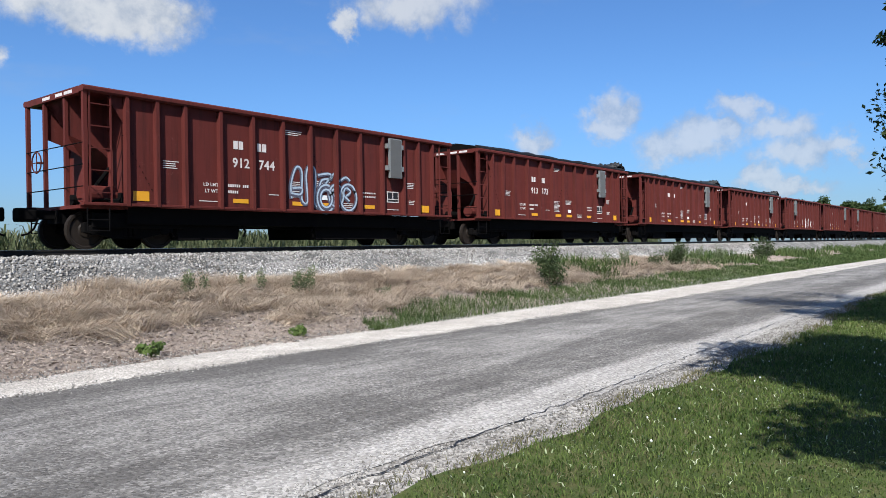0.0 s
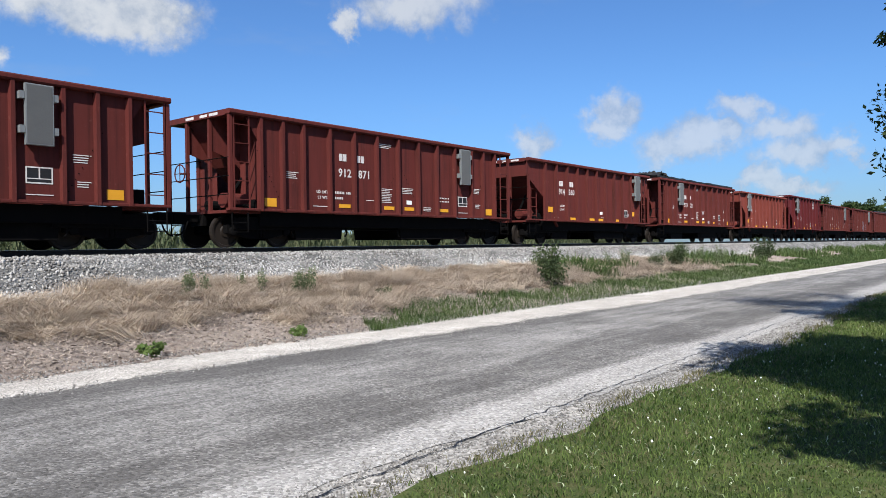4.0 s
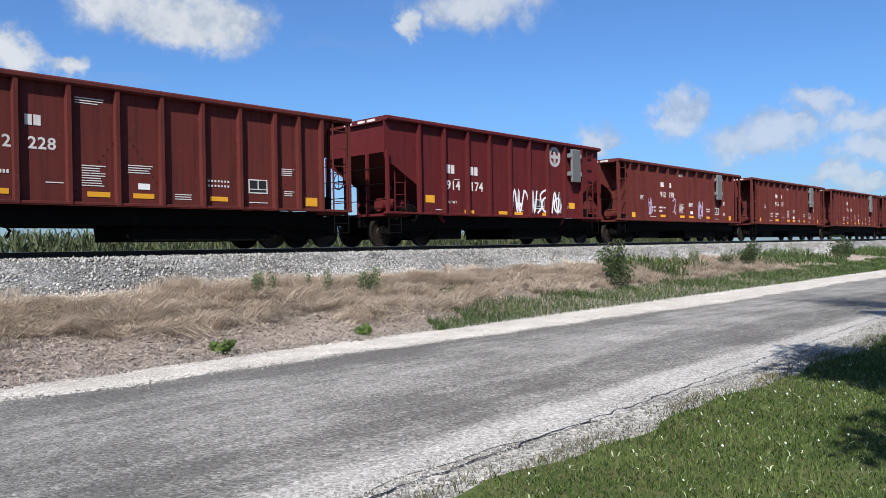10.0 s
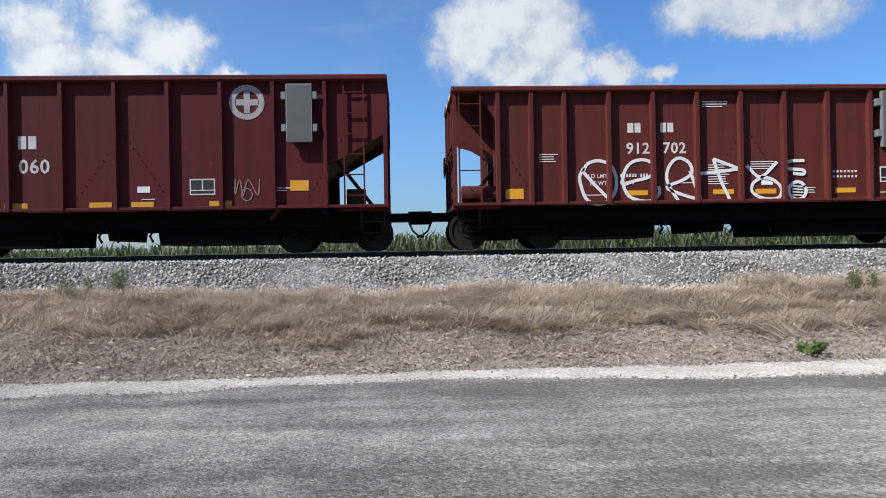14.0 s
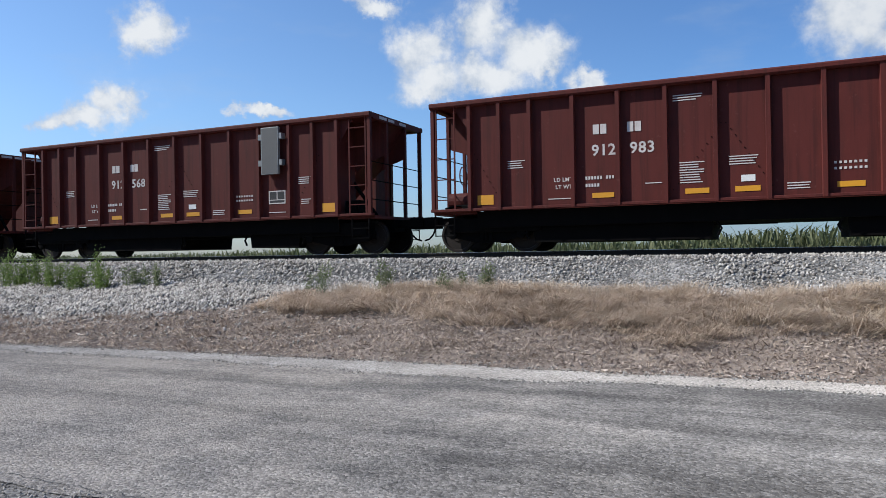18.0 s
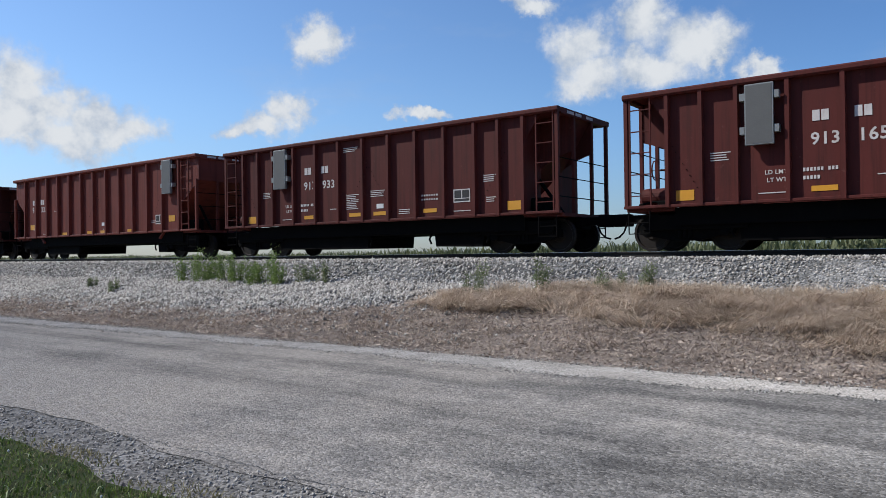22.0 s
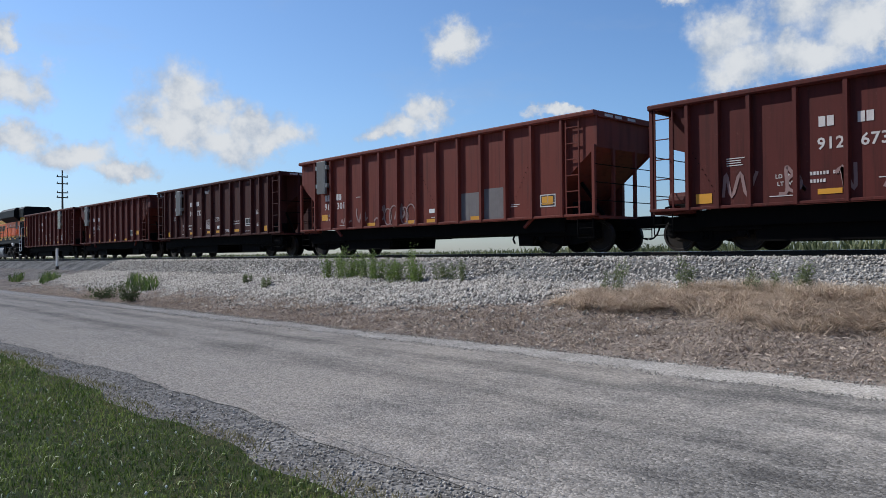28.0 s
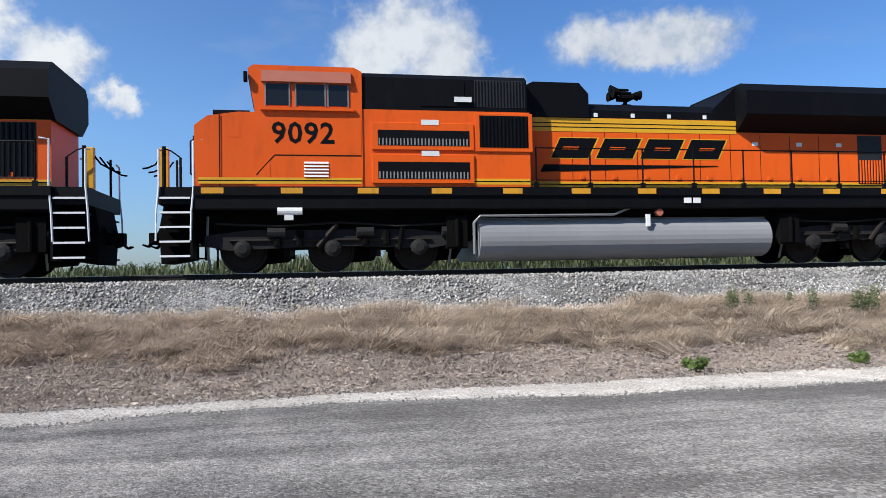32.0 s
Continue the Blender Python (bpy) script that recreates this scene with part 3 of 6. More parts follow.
def spilt_ballast():
    """Loose stone that has run down over the verge on one stretch, a thin layer on the earth."""
    xs = np.arange(-140, -9.2, 0.15)
    u = np.linspace(0, 1, 36)
    gx, gu = np.meshgrid(xs, u)
    y = spill(gx) + gu * (15.3 - spill(gx))
    z = ground_z(gx, y) + wave(gx, y, 0.035) - 0.05 + 0.10 * np.clip(gu * 3, 0, 1) + wave(gx, y, 0.012, 5.0)
    w = len(xs)
    i = (np.arange(35)[:, None] * w + np.arange(w - 1)[None, :]).ravel()
    me = from_arrays("spilt_ballast", np.stack([gx, y, z], -1).reshape(-1, 3), np.stack([i, i + 1, i + w + 1, i + w], 1), GRAVELSOIL)
    tagged(new("spilt_ballast", me), "grey ballast spilt down over the verge", "ballast", kind="structure")


spilt_ballast()


# ---- rolling stock ----
def bars(rows):
    """Unreadable writing as plain bars: rows of (x0, x1, z0, z1) on the near side, y = 0 plane, 4 mm thick."""
    s = Solid()
    for x0, x1, z0, z1 in rows:
        s.box(x0, x1, -0.004, 0, z0, z1)
    return s


def lines(x0, x1, z, count, gap=0.055, h=0.022, seed=0):
    r = random.Random(seed)
    return bars([(x0, x1 - (x1 - x0) * (r.random() * 0.25 if i else 0), z - i * gap - h, z - i * gap) for i in range(count)])


TEXTS = {}


def writing(text, size):
    """A mesh of a short text, standing upright and facing the road, its lower left corner at the origin."""
    key = (text, size)
    if key not in TEXTS:
        cu = bpy.data.curves.new("writing", "FONT")
        cu.body, cu.size, cu.resolution_u, cu.extrude, cu.space_character = text, size, 2, 0.002, 1.06
        cu.offset = 0.018 * size
        tmp = bpy.data.objects.new("writing", cu)
        me = bpy.data.meshes.new_from_object(tmp)
        me.name = "writing"
        me.transform(Matrix.Rotation(math.pi / 2, 4, "X"))
        bpy.data.objects.remove(tmp)
        me.materials.clear()
        TEXTS[key] = me
    return TEXTS[key]


def stroke(points, width, y=-0.005):
    """A painted line through points (x, z), as one thin ribbon."""
    p = [Vector(q) for q in points]
    m, verts = len(p), []
    for i, q in enumerate(p):
        d = (p[min(i + 1, m - 1)] - p[max(i - 1, 0)]).normalized()
        nrm = Vector((-d.y, d.x)) * width / 2
        verts += [(q.x + nrm.x, y, q.y + nrm.y), (q.x - nrm.x, y, q.y - nrm.y), (q.x + nrm.x, 0, q.y + nrm.y), (q.x - nrm.x, 0, q.y - nrm.y)]
    faces = []
    for i in range(m - 1):
        a, b = 4 * i, 4 * i + 4
        faces += [(a, b, b + 1, a + 1), (a + 2, a + 3, b + 3, b + 2), (a, a + 2, b + 2, b), (a + 1, b + 1, b + 3, a + 3)]
    return Solid().poly(verts, faces)


def build_truck(parent, x):
    """A freight truck with two wheel sets."""
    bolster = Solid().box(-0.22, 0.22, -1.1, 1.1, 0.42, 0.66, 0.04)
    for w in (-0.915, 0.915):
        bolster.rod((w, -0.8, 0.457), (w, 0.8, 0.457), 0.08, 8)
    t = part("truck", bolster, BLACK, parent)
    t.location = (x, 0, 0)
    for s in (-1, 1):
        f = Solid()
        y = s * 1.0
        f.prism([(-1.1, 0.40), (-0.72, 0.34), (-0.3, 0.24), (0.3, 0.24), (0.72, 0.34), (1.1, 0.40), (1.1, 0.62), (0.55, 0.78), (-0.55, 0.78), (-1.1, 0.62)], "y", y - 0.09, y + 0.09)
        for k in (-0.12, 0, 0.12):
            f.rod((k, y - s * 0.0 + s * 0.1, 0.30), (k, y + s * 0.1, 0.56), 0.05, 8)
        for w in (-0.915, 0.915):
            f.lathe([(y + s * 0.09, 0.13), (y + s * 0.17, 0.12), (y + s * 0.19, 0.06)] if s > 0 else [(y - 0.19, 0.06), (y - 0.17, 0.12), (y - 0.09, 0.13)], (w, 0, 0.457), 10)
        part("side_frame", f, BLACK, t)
        for w in (-0.915, 0.915):
            y0 = s * 0.72
            prof = [(0.0, 0.09), (0.0, 0.16), (0.03, 0.19), (0.035, 0.38), (0.0, 0.40), (0.0, 0.457), (0.1, 0.457), (0.13, 0.47), (0.14, 0.40), (0.10, 0.38), (0.10, 0.1)]
            prof = [(y0 + s * (0.07 - d), r) for d, r in prof]
            part("wheel", Solid().lathe(prof, (w, 0, 0.457), 24), STEEL, t)
    return t


def plate(xs, zs, filled, y0, y1):
    """A flat plate of cells between y0 and y1; filled says which cells are solid. One connected mesh."""
    nx, nz = len(xs), len(zs)
    pts = [(x, y, z) for y in (y0, y1) for z in zs for x in xs]
    at = lambda k, i, j: k * nx * nz + j * nx + i
    faces = []
    for j in range(nz - 1):
        for i in range(nx - 1):
            if not filled(i, j):
                continue
            for k in (0, 1):
                faces.append((at(k, i, j), at(k, i + 1, j), at(k, i + 1, j + 1), at(k, i, j + 1)))
            for di, dj, a, b in ((-1, 0, (i, j), (i, j + 1)), (1, 0, (i + 1, j), (i + 1, j + 1)), (0, -1, (i, j), (i + 1, j)), (0, 1, (i, j + 1), (i + 1, j + 1))):
                u, v = i + di, j + dj
                if not (0 <= u < nx - 1 and 0 <= v < nz - 1 and filled(u, v)):
                    faces.append((at(0, *a), at(0, *b), at(1, *b), at(1, *a)))
    used = sorted({q for f in faces for q in f})
    back = {q: n for n, q in enumerate(used)}
    return Solid().poly([pts[q] for q in used], [tuple(back[q] for q in f) for f in faces])


def ladder(x0, x1, y, z0, z1, rungs, r=0.014, w=0.018):
    zs = [z0]
    for i in range(rungs):
        z = z0 + (z1 - z0) * (i + 0.5) / rungs
        zs += [z - r, z + r]
    zs.append(z1)
    return plate([x0 - w, x0 + w, x1 - w, x1 + w], zs, lambda i, j: i != 1 or j % 2 == 1, y - 0.018, y + 0.018)


RIVETS = ((-5.0, -5.8), (-0.9, 0.1), (1.1, 0.2), (4.3, 5.1))


def rivet_rows():
    """Slanting rows of bolt heads where the chutes are fixed inside."""
    s = Solid()
    for x0, x1 in RIVETS:
        for i in range(11):
            x, z = x0 + (x1 - x0) * i / 10, 0.14 * i
            s.box(x, x + 0.02, -0.012, 0, z, z + 0.02)
    return s


def base_hopper(kind, paint):
    """An open ballast hopper without lettering. Origin: middle of the car on the rail heads; its near side looks to -y."""
    half, top, ribs = KINDS[kind]
    car = thing("hopper_car", "hopper", "rail car")
    sill, wall, cut = 1.0, 1.42, kind != "a"
    first, last = ribs[0], ribs[-1]
    for s in (-1, 1):
        y = s * wall
        part("side_panel", Solid().box(first, last, min(y, y + s * 0.02), max(y, y + s * 0.02), sill + 0.03, top - 0.1), paint, car)
        for i, x in enumerate(ribs):
            w = 0.055
            a, b = sorted((y + s * 0.022, y + s * 0.16))
            if s < 0:
                part("rib", Solid().prism([(x - w, b), (x - w * 0.8, a), (x + w * 0.8, a), (x + w, b)], "z", sill + 0.02, top - 0.13), paint, car)
        if s > 0:
            far = Solid()
            for x in ribs:
                far.box(x - 0.05, x + 0.05, y + 0.022, y + 0.16, sill, top - 0.13)
            part("side_ribs", far, paint, car)
        a, b = sorted((y - s * 0.03, y + s * 0.19))
        part("top_chord", Solid().box(-half, half, a, b, top - 0.14, top, 0.035), paint, car, "sun-bleached rounded top rail")
        a, b = sorted((y - s * 0.05, y + s * 0.135))
        part("side_sill", Solid().box(-half, half, a, b, sill + 0.015, sill + 0.085, 0.01), paint, car)
        for e, x in ((-1, first), (1, last)):
            a, b = sorted((y, y + s * 0.02))
            if not cut:
                # the ends are narrower than the middle: a set-back sheet, folded out along its top and at the first rib
                g = y - s * 0.85
                zt, far_x, mid_x = top - 0.09, e * (half - 0.1), e * (half - 0.62)
                pts = [(x, g, zt), (far_x, g, zt), (far_x, g, 2.72), (mid_x, g, 2.55), (x, g, 2.3), (x, y, zt), (far_x, y, zt), (x, y, 1.06), (x, g, 1.06)]
                part("end_recess", Solid().poly(pts, [(0, 1, 2, 3, 4), (0, 5, 6, 1), (0, 4, 8, 7, 5)]), paint, car)
                part("end_gusset", Solid().prism([(x, zt), (x + e * 0.5, zt), (x, zt - 0.72)], "y", a, b), paint, car)
            else:
                z_end, z_in = (2.95, 2.05) if kind != "b" else (2.75, 1.95)
                part("end_gusset", Solid().prism([(x, top - 0.1), (e * half, top - 0.1), (e * half, z_end), (x, z_in)], "y", a, b), paint, car)
    for e in (-1, 1):
        part("end_chord", Solid().box(min(e * half, e * (half - 0.16)), max(e * half, e * (half - 0.16)), -1.39, 1.39, top - 0.16, top - 0.004, 0.03), paint, car)
        x1, x2, x3 = e * (half - 0.12), e * (half - 0.95), e * (half - 2.7)
        slope = [(x1, top - 0.16), (x2, 2.35), (x3, 0.75), (x3 - e * 0.05, 0.78), (x2 - e * 0.04, 2.42), (x1 - e * 0.06, top - 0.16)]
        if cut:
            slope = [(x1, top - 0.16), (x1, 2.95), (e * abs(first if e < 0 else last), 2.05), (x3, 0.75), (x3 - e * 0.05, 0.8), (e * abs(first if e < 0 else last) - e * 0.06, 2.1), (x1 - e * 0.06, 2.98), (x1 - e * 0.06, top - 0.16)]
        part("slope_sheet", Solid().prism(slope, "y", -1.40 if cut else -0.56, 1.40 if cut else 0.56), paint, car)
        plat = Solid().box(min(e * (half - 1.15), e * half), max(e * (half - 1.15), e * half), -1.36, 1.36, 0.95, 1.03)
        part("end_platform", plat, paint, car)
        for y in (-1.50, 1.50):
            zt = top - 0.14 if not cut else 2.98
            xx = e * (half - 0.06)
            part("corner_post", Solid().box(xx - 0.045, xx + 0.045, y - 0.05, y + 0.05, 1.06, zt), paint, car)
            step = Solid().pipe([(e * (half - 0.1), y, 0.95), (e * (half - 0.1), y, 0.42), (e * (half - 0.62), y, 0.42), (e * (half - 0.62), y, 0.95)], 0.02).rod((e * (half - 0.1), y, 0.68), (e * (half - 0.62), y, 0.68), 0.015, 5)
            part("sill_step", step, BLACK, car)
        for y in (-0.55, 0.55):
            xx = e * (half - 0.07)
            part("end_post", Solid().box(xx - 0.04, xx + 0.04, y - 0.05, y + 0.05, 1.03, top - 0.16 if not cut else 2.95), paint, car)
        rails = Solid()
        for z in (1.45, 1.95, 2.45):
            rails.rod((e * (half - 0.02), -1.5, z), (e * (half - 0.02), 1.5, z), 0.014, 5)
        part("end_handrail", rails, BLACK, car)
        if cut and e > 0:
            part("ladder", ladder(half - 1.0, half - 0.55, -1.52, 1.06, top - 0.16, 6), paint, car)
        elif cut:
            part("ladder", ladder(-half + 0.55, -half + 1.0, -1.3, 1.06, 2.6, 4), paint, car)
        else:
            la, lb = sorted((e * (half - 0.66), e * (half - 0.16)))
            part("ladder", ladder(la, lb, -1.53, 1.06, top - 0.14, 5, 0.012), paint, car)
        strut = Solid().rod((e * (half - 1.25), -0.6, 2.2), (e * (half - 0.35), -0.6, 1.03), 0.05, 6)
        part("diagonal_strut", strut, BLACK, car)
        hose = [(e * (half + 0.45), -0.25, 0.75), (e * (half + 0.55), -0.25, 0.5), (e * (half + 0.68), -0.24, 0.38), (e * (half + 0.82), -0.22, 0.34)]
        part("air_hose", Solid().pipe(hose, 0.025), BLACK, car)
        cp = Solid().box(min(e * half, e * (half + 0.5)), max(e * half, e * (half + 0.5)), -0.11, 0.11, 0.72, 0.94, 0.02).box(min(e * (half + 0.45), e * (half + 0.84)), max(e * (half + 0.45), e * (half + 0.84)), -0.2, 0.2, 0.66, 0.98, 0.06)
        part("coupler", cp, BLACK, car)
        build_truck(car, e * (half - 1.32))
    end_marks = Solid()
    for e in (-1, 1):
        for y0, y1 in ((-1.05, -0.65), (-0.55, -0.2), (0.1, 0.5)):
            a, b = sorted((e * (half + 0.001), e * (half + 0.006)))
            end_marks.box(a, b, y0, y1, top - 0.125, top - 0.05)
    tagged(part("end_stencil", end_marks, WHITE, car), kind="stuff")
    # underside parts take the iron with the deep shade in its colour
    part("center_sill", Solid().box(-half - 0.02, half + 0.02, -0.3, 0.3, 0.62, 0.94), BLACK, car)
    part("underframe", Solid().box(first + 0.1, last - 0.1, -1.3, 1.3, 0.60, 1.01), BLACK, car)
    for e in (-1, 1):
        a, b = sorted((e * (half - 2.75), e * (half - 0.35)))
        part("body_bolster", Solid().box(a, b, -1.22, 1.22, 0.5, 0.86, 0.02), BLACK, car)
    mark(car, "rivets", rivet_rows, BLACK, 0, 1.3, "rivet_row")
    rod = Solid().rod((-2.2, -1.0, 0.53), (1.2, -1.0, 0.53), 0.018, 5).rod((-0.2, -1.0, 0.53), (-0.2, -1.0, 0.62), 0.02, 5)
    part("door_shaft", rod, BLACK, car)
    x = -half + 0.55
    part("air_reservoir", Solid().rod((x - 0.3, -0.85, 1.32), (x + 0.62, -0.85, 1.32), 0.21, 14), paint, car)
    gear = Solid().box(x + 0.5, x + 0.78, -1.3, -0.95, 1.04, 1.36, 0.05).box(x + 0.2, x + 0.42, -1.34, -1.1, 1.04, 1.2, 0.03).rod((x + 0.6, -1.2, 1.36), (x + 0.6, -1.2, 1.5), 0.07, 8)
    gear.pipe([(x - 0.3, -1.2, 1.12), (x + 0.1, -1.3, 1.18), (x + 0.5, -1.24, 1.1), (x + 0.95, -1.3, 1.16)], 0.028).rod((x + 0.78, -1.12, 1.22), (x + 1.0, -1.12, 1.22), 0.09, 8)
    part("brake_valve", gear, BLACK, car)
    part("brake_cylinder", Solid().rod((x + 0.1, 0.5, 1.25), (x + 0.7, 0.5, 1.25), 0.14, 10), BLACK, car)
    wheel = Solid()
    ring = [(-half - 0.06, 0.75 + 0.26 * math.cos(a), 2.15 + 0.26 * math.sin(a)) for a in np.linspace(0, 2 * math.pi, 13)]
    wheel.pipe(ring, 0.018).rod(ring[0], ring[6], 0.012, 5).rod(ring[3], ring[9], 0.012, 5).rod((-half - 0.06, 0.75, 2.15), (-half + 0.2, 0.75, 2.15), 0.03, 6)
    part("brake_wheel", wheel, paint, car)
    part("control_box", Solid().box(half - 0.98, half - 0.55, -1.25, -0.85, 1.04, 1.46, 0.03).box(half - 0.9, half - 0.62, -1.27, -1.25, 1.12, 1.38), BLACK, car)
    return car


def ticks(first, step, count):
    return [first + step * i for i in range(count)]


A_RIBS = [-5.73, -4.955] + ticks(-4.18, 1.045, 9) + [4.955, 5.73]
KINDS = {
    "a": (6.79, 3.76, A_RIBS),
    "b": (6.12, 4.05, ticks(-4.69, 1.1725, 9)),
    "c": (6.33, 3.72, ticks(-4.92, 0.984, 11)),
    "d": (7.52, 3.94, [-6.37] + ticks(-5.24, 1.048, 11) + [6.37]),
}
HALF_PITCH = {"a": 7.635, "b": 6.68, "c": 6.93, "d": 8.38}
BASES = {}
SIDE = -1.446   # just proud of the near side sheet
Y_RIB = -1.585  # just proud of the ribs


def hopper(kind, paint, at):
    """The first car of a kind is built, the others take over its bare parts."""
    key = (kind, paint.name)
    if key not in BASES:
        car = base_hopper(kind, paint)
        car.location = at
        BASES[key] = (car, list(car.children_recursive))
        return car
    first, bare = BASES[key]
    made = {first: new("hopper_car")}
    for o in bare:
        made[o] = o.copy()
        scene.collection.objects.link(made[o])
        made[o].parent = made[o.parent]
    made[first].location = at
    return made[first]


MARKS = {}


def mark(car, key, make, mat, x, z, name="stencil", y=SIDE, label=""):
    """A painted mark on the near side; alike marks share one mesh."""
    k = (key, mat.name)
    if k not in MARKS:
        me = make()
        MARKS[k] = me.mesh(name) if isinstance(me, Solid) else me
        if not MARKS[k].materials:
            MARKS[k].materials.append(mat)
    ob = part(name, MARKS[k], mat, car, label)
    if name in ("stencil", "rivet_row"):
        ob["kind"] = "stuff"
    ob.location = (x, y, z)
    return ob


GAPS = {22: ((-1.98, -0.87), (0.34, 1.95)), 23: ((-1.9, -0.8), (-0.2, 0.9)), 24: ((-1.45, -0.4), (-0.15, 0.75)), 34: ((0.0, 0.82),), 35: ((0.0, 0.8),), 26: ((-1.95, 3.2),)}


def chutes(car, kind, i):
    """The discharge chutes under the car, with the clear spaces between them."""
    half = KINDS[kind][0]
    gaps = GAPS.get(i, ((-2.25, 0.4),) if i < 22 or i > 99 else ((-0.05, 2.45),) if kind == "a" else ((-1.9, 4.3),) if kind == "d" else ((-1.9, 2.6),))
    xs = [-half + 2.5] + [v for g in gaps for v in g] + [half - 2.5]
    for n, (x0, x1) in enumerate(zip(xs[::2], xs[1::2])):
        low = 0.22 if n != 1 or len(xs) < 6 else 0.34
        key = (round(x1 - x0, 2), low)
        def make():
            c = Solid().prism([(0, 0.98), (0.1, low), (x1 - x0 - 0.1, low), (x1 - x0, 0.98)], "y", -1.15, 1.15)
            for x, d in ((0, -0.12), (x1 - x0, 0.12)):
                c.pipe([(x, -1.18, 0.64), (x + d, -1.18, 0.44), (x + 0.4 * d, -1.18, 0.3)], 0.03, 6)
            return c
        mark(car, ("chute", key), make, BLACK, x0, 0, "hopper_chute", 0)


def number(car, left, right, x, z, size, gap):
    for txt, dx in ((left, 0), (right, gap)):
        k = ("num", txt, size)
        if k not in MARKS:
            me = writing(txt, size).copy()
            me.materials.append(WHITE)
            MARKS[k] = me
        ob = part("number", MARKS[k], WHITE, car, "white stencilled digits")
        ob.location = (x + dx, SIDE, z)


def letters(car, x, z, h, gap):
    """The owner's initials as plain white blocks, two and two."""
    for dx in (0, gap):
        mark(car, ("block", h), lambda: bars([(0, 0.62 * h, 0, h), (0.76 * h, 1.38 * h, 0, h)]), WHITE, x + dx, z, "initials_block", label="plain white block of owner's initials")


def small_text(car, text, x, z, size=0.13):
    k = ("txt", text, size)
    if k not in MARKS:
        me = writing(text, size).copy()
        me.materials.append(WHITE)
        MARKS[k] = me
    ob = part("stencil", MARKS[k], WHITE, car)
    ob["kind"] = "stuff"
    ob.location = (x, SIDE, z)


def side_plate(car, x, dark=False, high=False, plain=False):
    p = part("side_box", Solid().box(-0.29, 0.29, -0.045, 0.045, 0, 1.32, 0.012), GREY, car, "pale frame of a dark panel" if dark else "flat grey metal box standing off the side")
    if not dark and not plain:
        part("panel_face", Solid().box(-0.265, 0.265, -0.0495, -0.045, 0.03, 1.29), PANEL, p, "dull grey panel face")
    if dark:
        for z0, z1 in ((0.05, 0.6), (0.64, 1.25)):
            part("panel_face", Solid().box(-0.27, 0.27, -0.056, -0.05, z0, z1), GLASS, p, "dark glossy panel face")
    p.location = (x, Y_RIB - 0.055, 2.5 if high else 2.26)
    for s in (-1, 1):
        for z in (0.25, 0.98):
            b = part("bracket", Solid().box(-0.05, 0.05, -0.03, 0.14, 0, 0.16), GREY, p)
            b.location = (s * 0.35, 0, z)


def data_marks(car, kind, r, panel_x):
    half = KINDS[kind][0]
    k = half / 6.77
    ribs = KINDS[kind][2]
    ends = ((-5.35, 5.4) if kind == "a" else (ribs[0] + 0.55, ribs[-1] - 0.6))
    for x, w, h in [(v * k, 0.5, 0.115) for v in (-2.45, -0.4, 0.62, 2.55)] + [(v, 0.42, 0.24) for v in ends]:
        mark(car, ("yellow", w), lambda w=w, h=h: bars([(-w / 2, w / 2, 0, h)]), YELLOW, x, (1.16 if kind == "a" else 1.42) if h > 0.2 else (1.21 if kind == "a" else 1.1), "reflector", label="yellow reflective strip")
    if kind == "a":
        groups = ((-4.75, 2.2, 0.44, 4), (-0.88, 3.40, 0.62, 3), (-0.76, 1.91, 0.52, 9), (0.26, 1.98, 0.58, 4), (1.38, 1.35, 0.44, 3), (4.41, 2.16, 0.42, 4), (4.5, 1.55, 0.32, 3), (3.40, 1.22, 0.58, 1), (-3.75, 1.24, 0.58, 1), (-1.5, 1.5, 0.36, 1))
    else:
        groups = ((-3.3, 2.25, 0.28, 1), (0.6, 1.28, 0.3, 1), (3.9, 1.5, 0.36, 2), (-4.3, 1.2, 0.4, 1))
    for i, (x, z, w, c) in enumerate(groups):
        mark(car, ("lines", w, c, i), lambda w=w, c=c, i=i: lines(0, w, 0, c, seed=i), WHITE, x * k, z)
    if kind == "a":
        mark(car, "dots", lambda: bars([(i * 0.09, i * 0.09 + 0.05, -j * 0.12 - 0.05, -j * 0.12) for i in range(7) for j in range(2)]), WHITE, 2.25 * k, 1.74)
    mark(car, "frame", lambda: bars([(0, 0.57, 0, 0.03), (0, 0.57, 0.34, 0.37), (0, 0.03, 0.03, 0.34), (0.54, 0.57, 0.03, 0.34), (0.27, 0.3, 0.12, 0.34), (0.03, 0.54, 0.1, 0.12)]), WHITE, panel_x, 1.45 if kind == "a" else 1.35, "label_frame", label="white outlined data panel")
    mark(car, "frame ground", lambda: bars([(0.01, 0.56, 0.01, 0.36)]), TARP, panel_x, 1.45 if kind == "a" else 1.35, "label_ground", SIDE + 0.0025, "black ground of the data panel")
    mark(car, "tag", lambda: bars([(0, 0.28, 0, 0.14)]), SIGNWHITE, (0.46 + 0.06 * r.random()) * k, 1.42, "tag")


GRAFFITI = {
    "blue": (SPRAY_BLUE, 0.66, 1.2, 4),
    "white": (SPRAY_WHITE, 0.78, 0.95, 4),
    "tall": (SPRAY_WHITE, 1.02, 1.15, 6),
    "violet": (SPRAY_VIOLET, 0.55, 0.9, 3),
    "scrawl": (SPRAY_FAINT, 0.7, 0.62, 4),
    "small": (SPRAY_WHITE, 0.3, 0.36, 4),
}


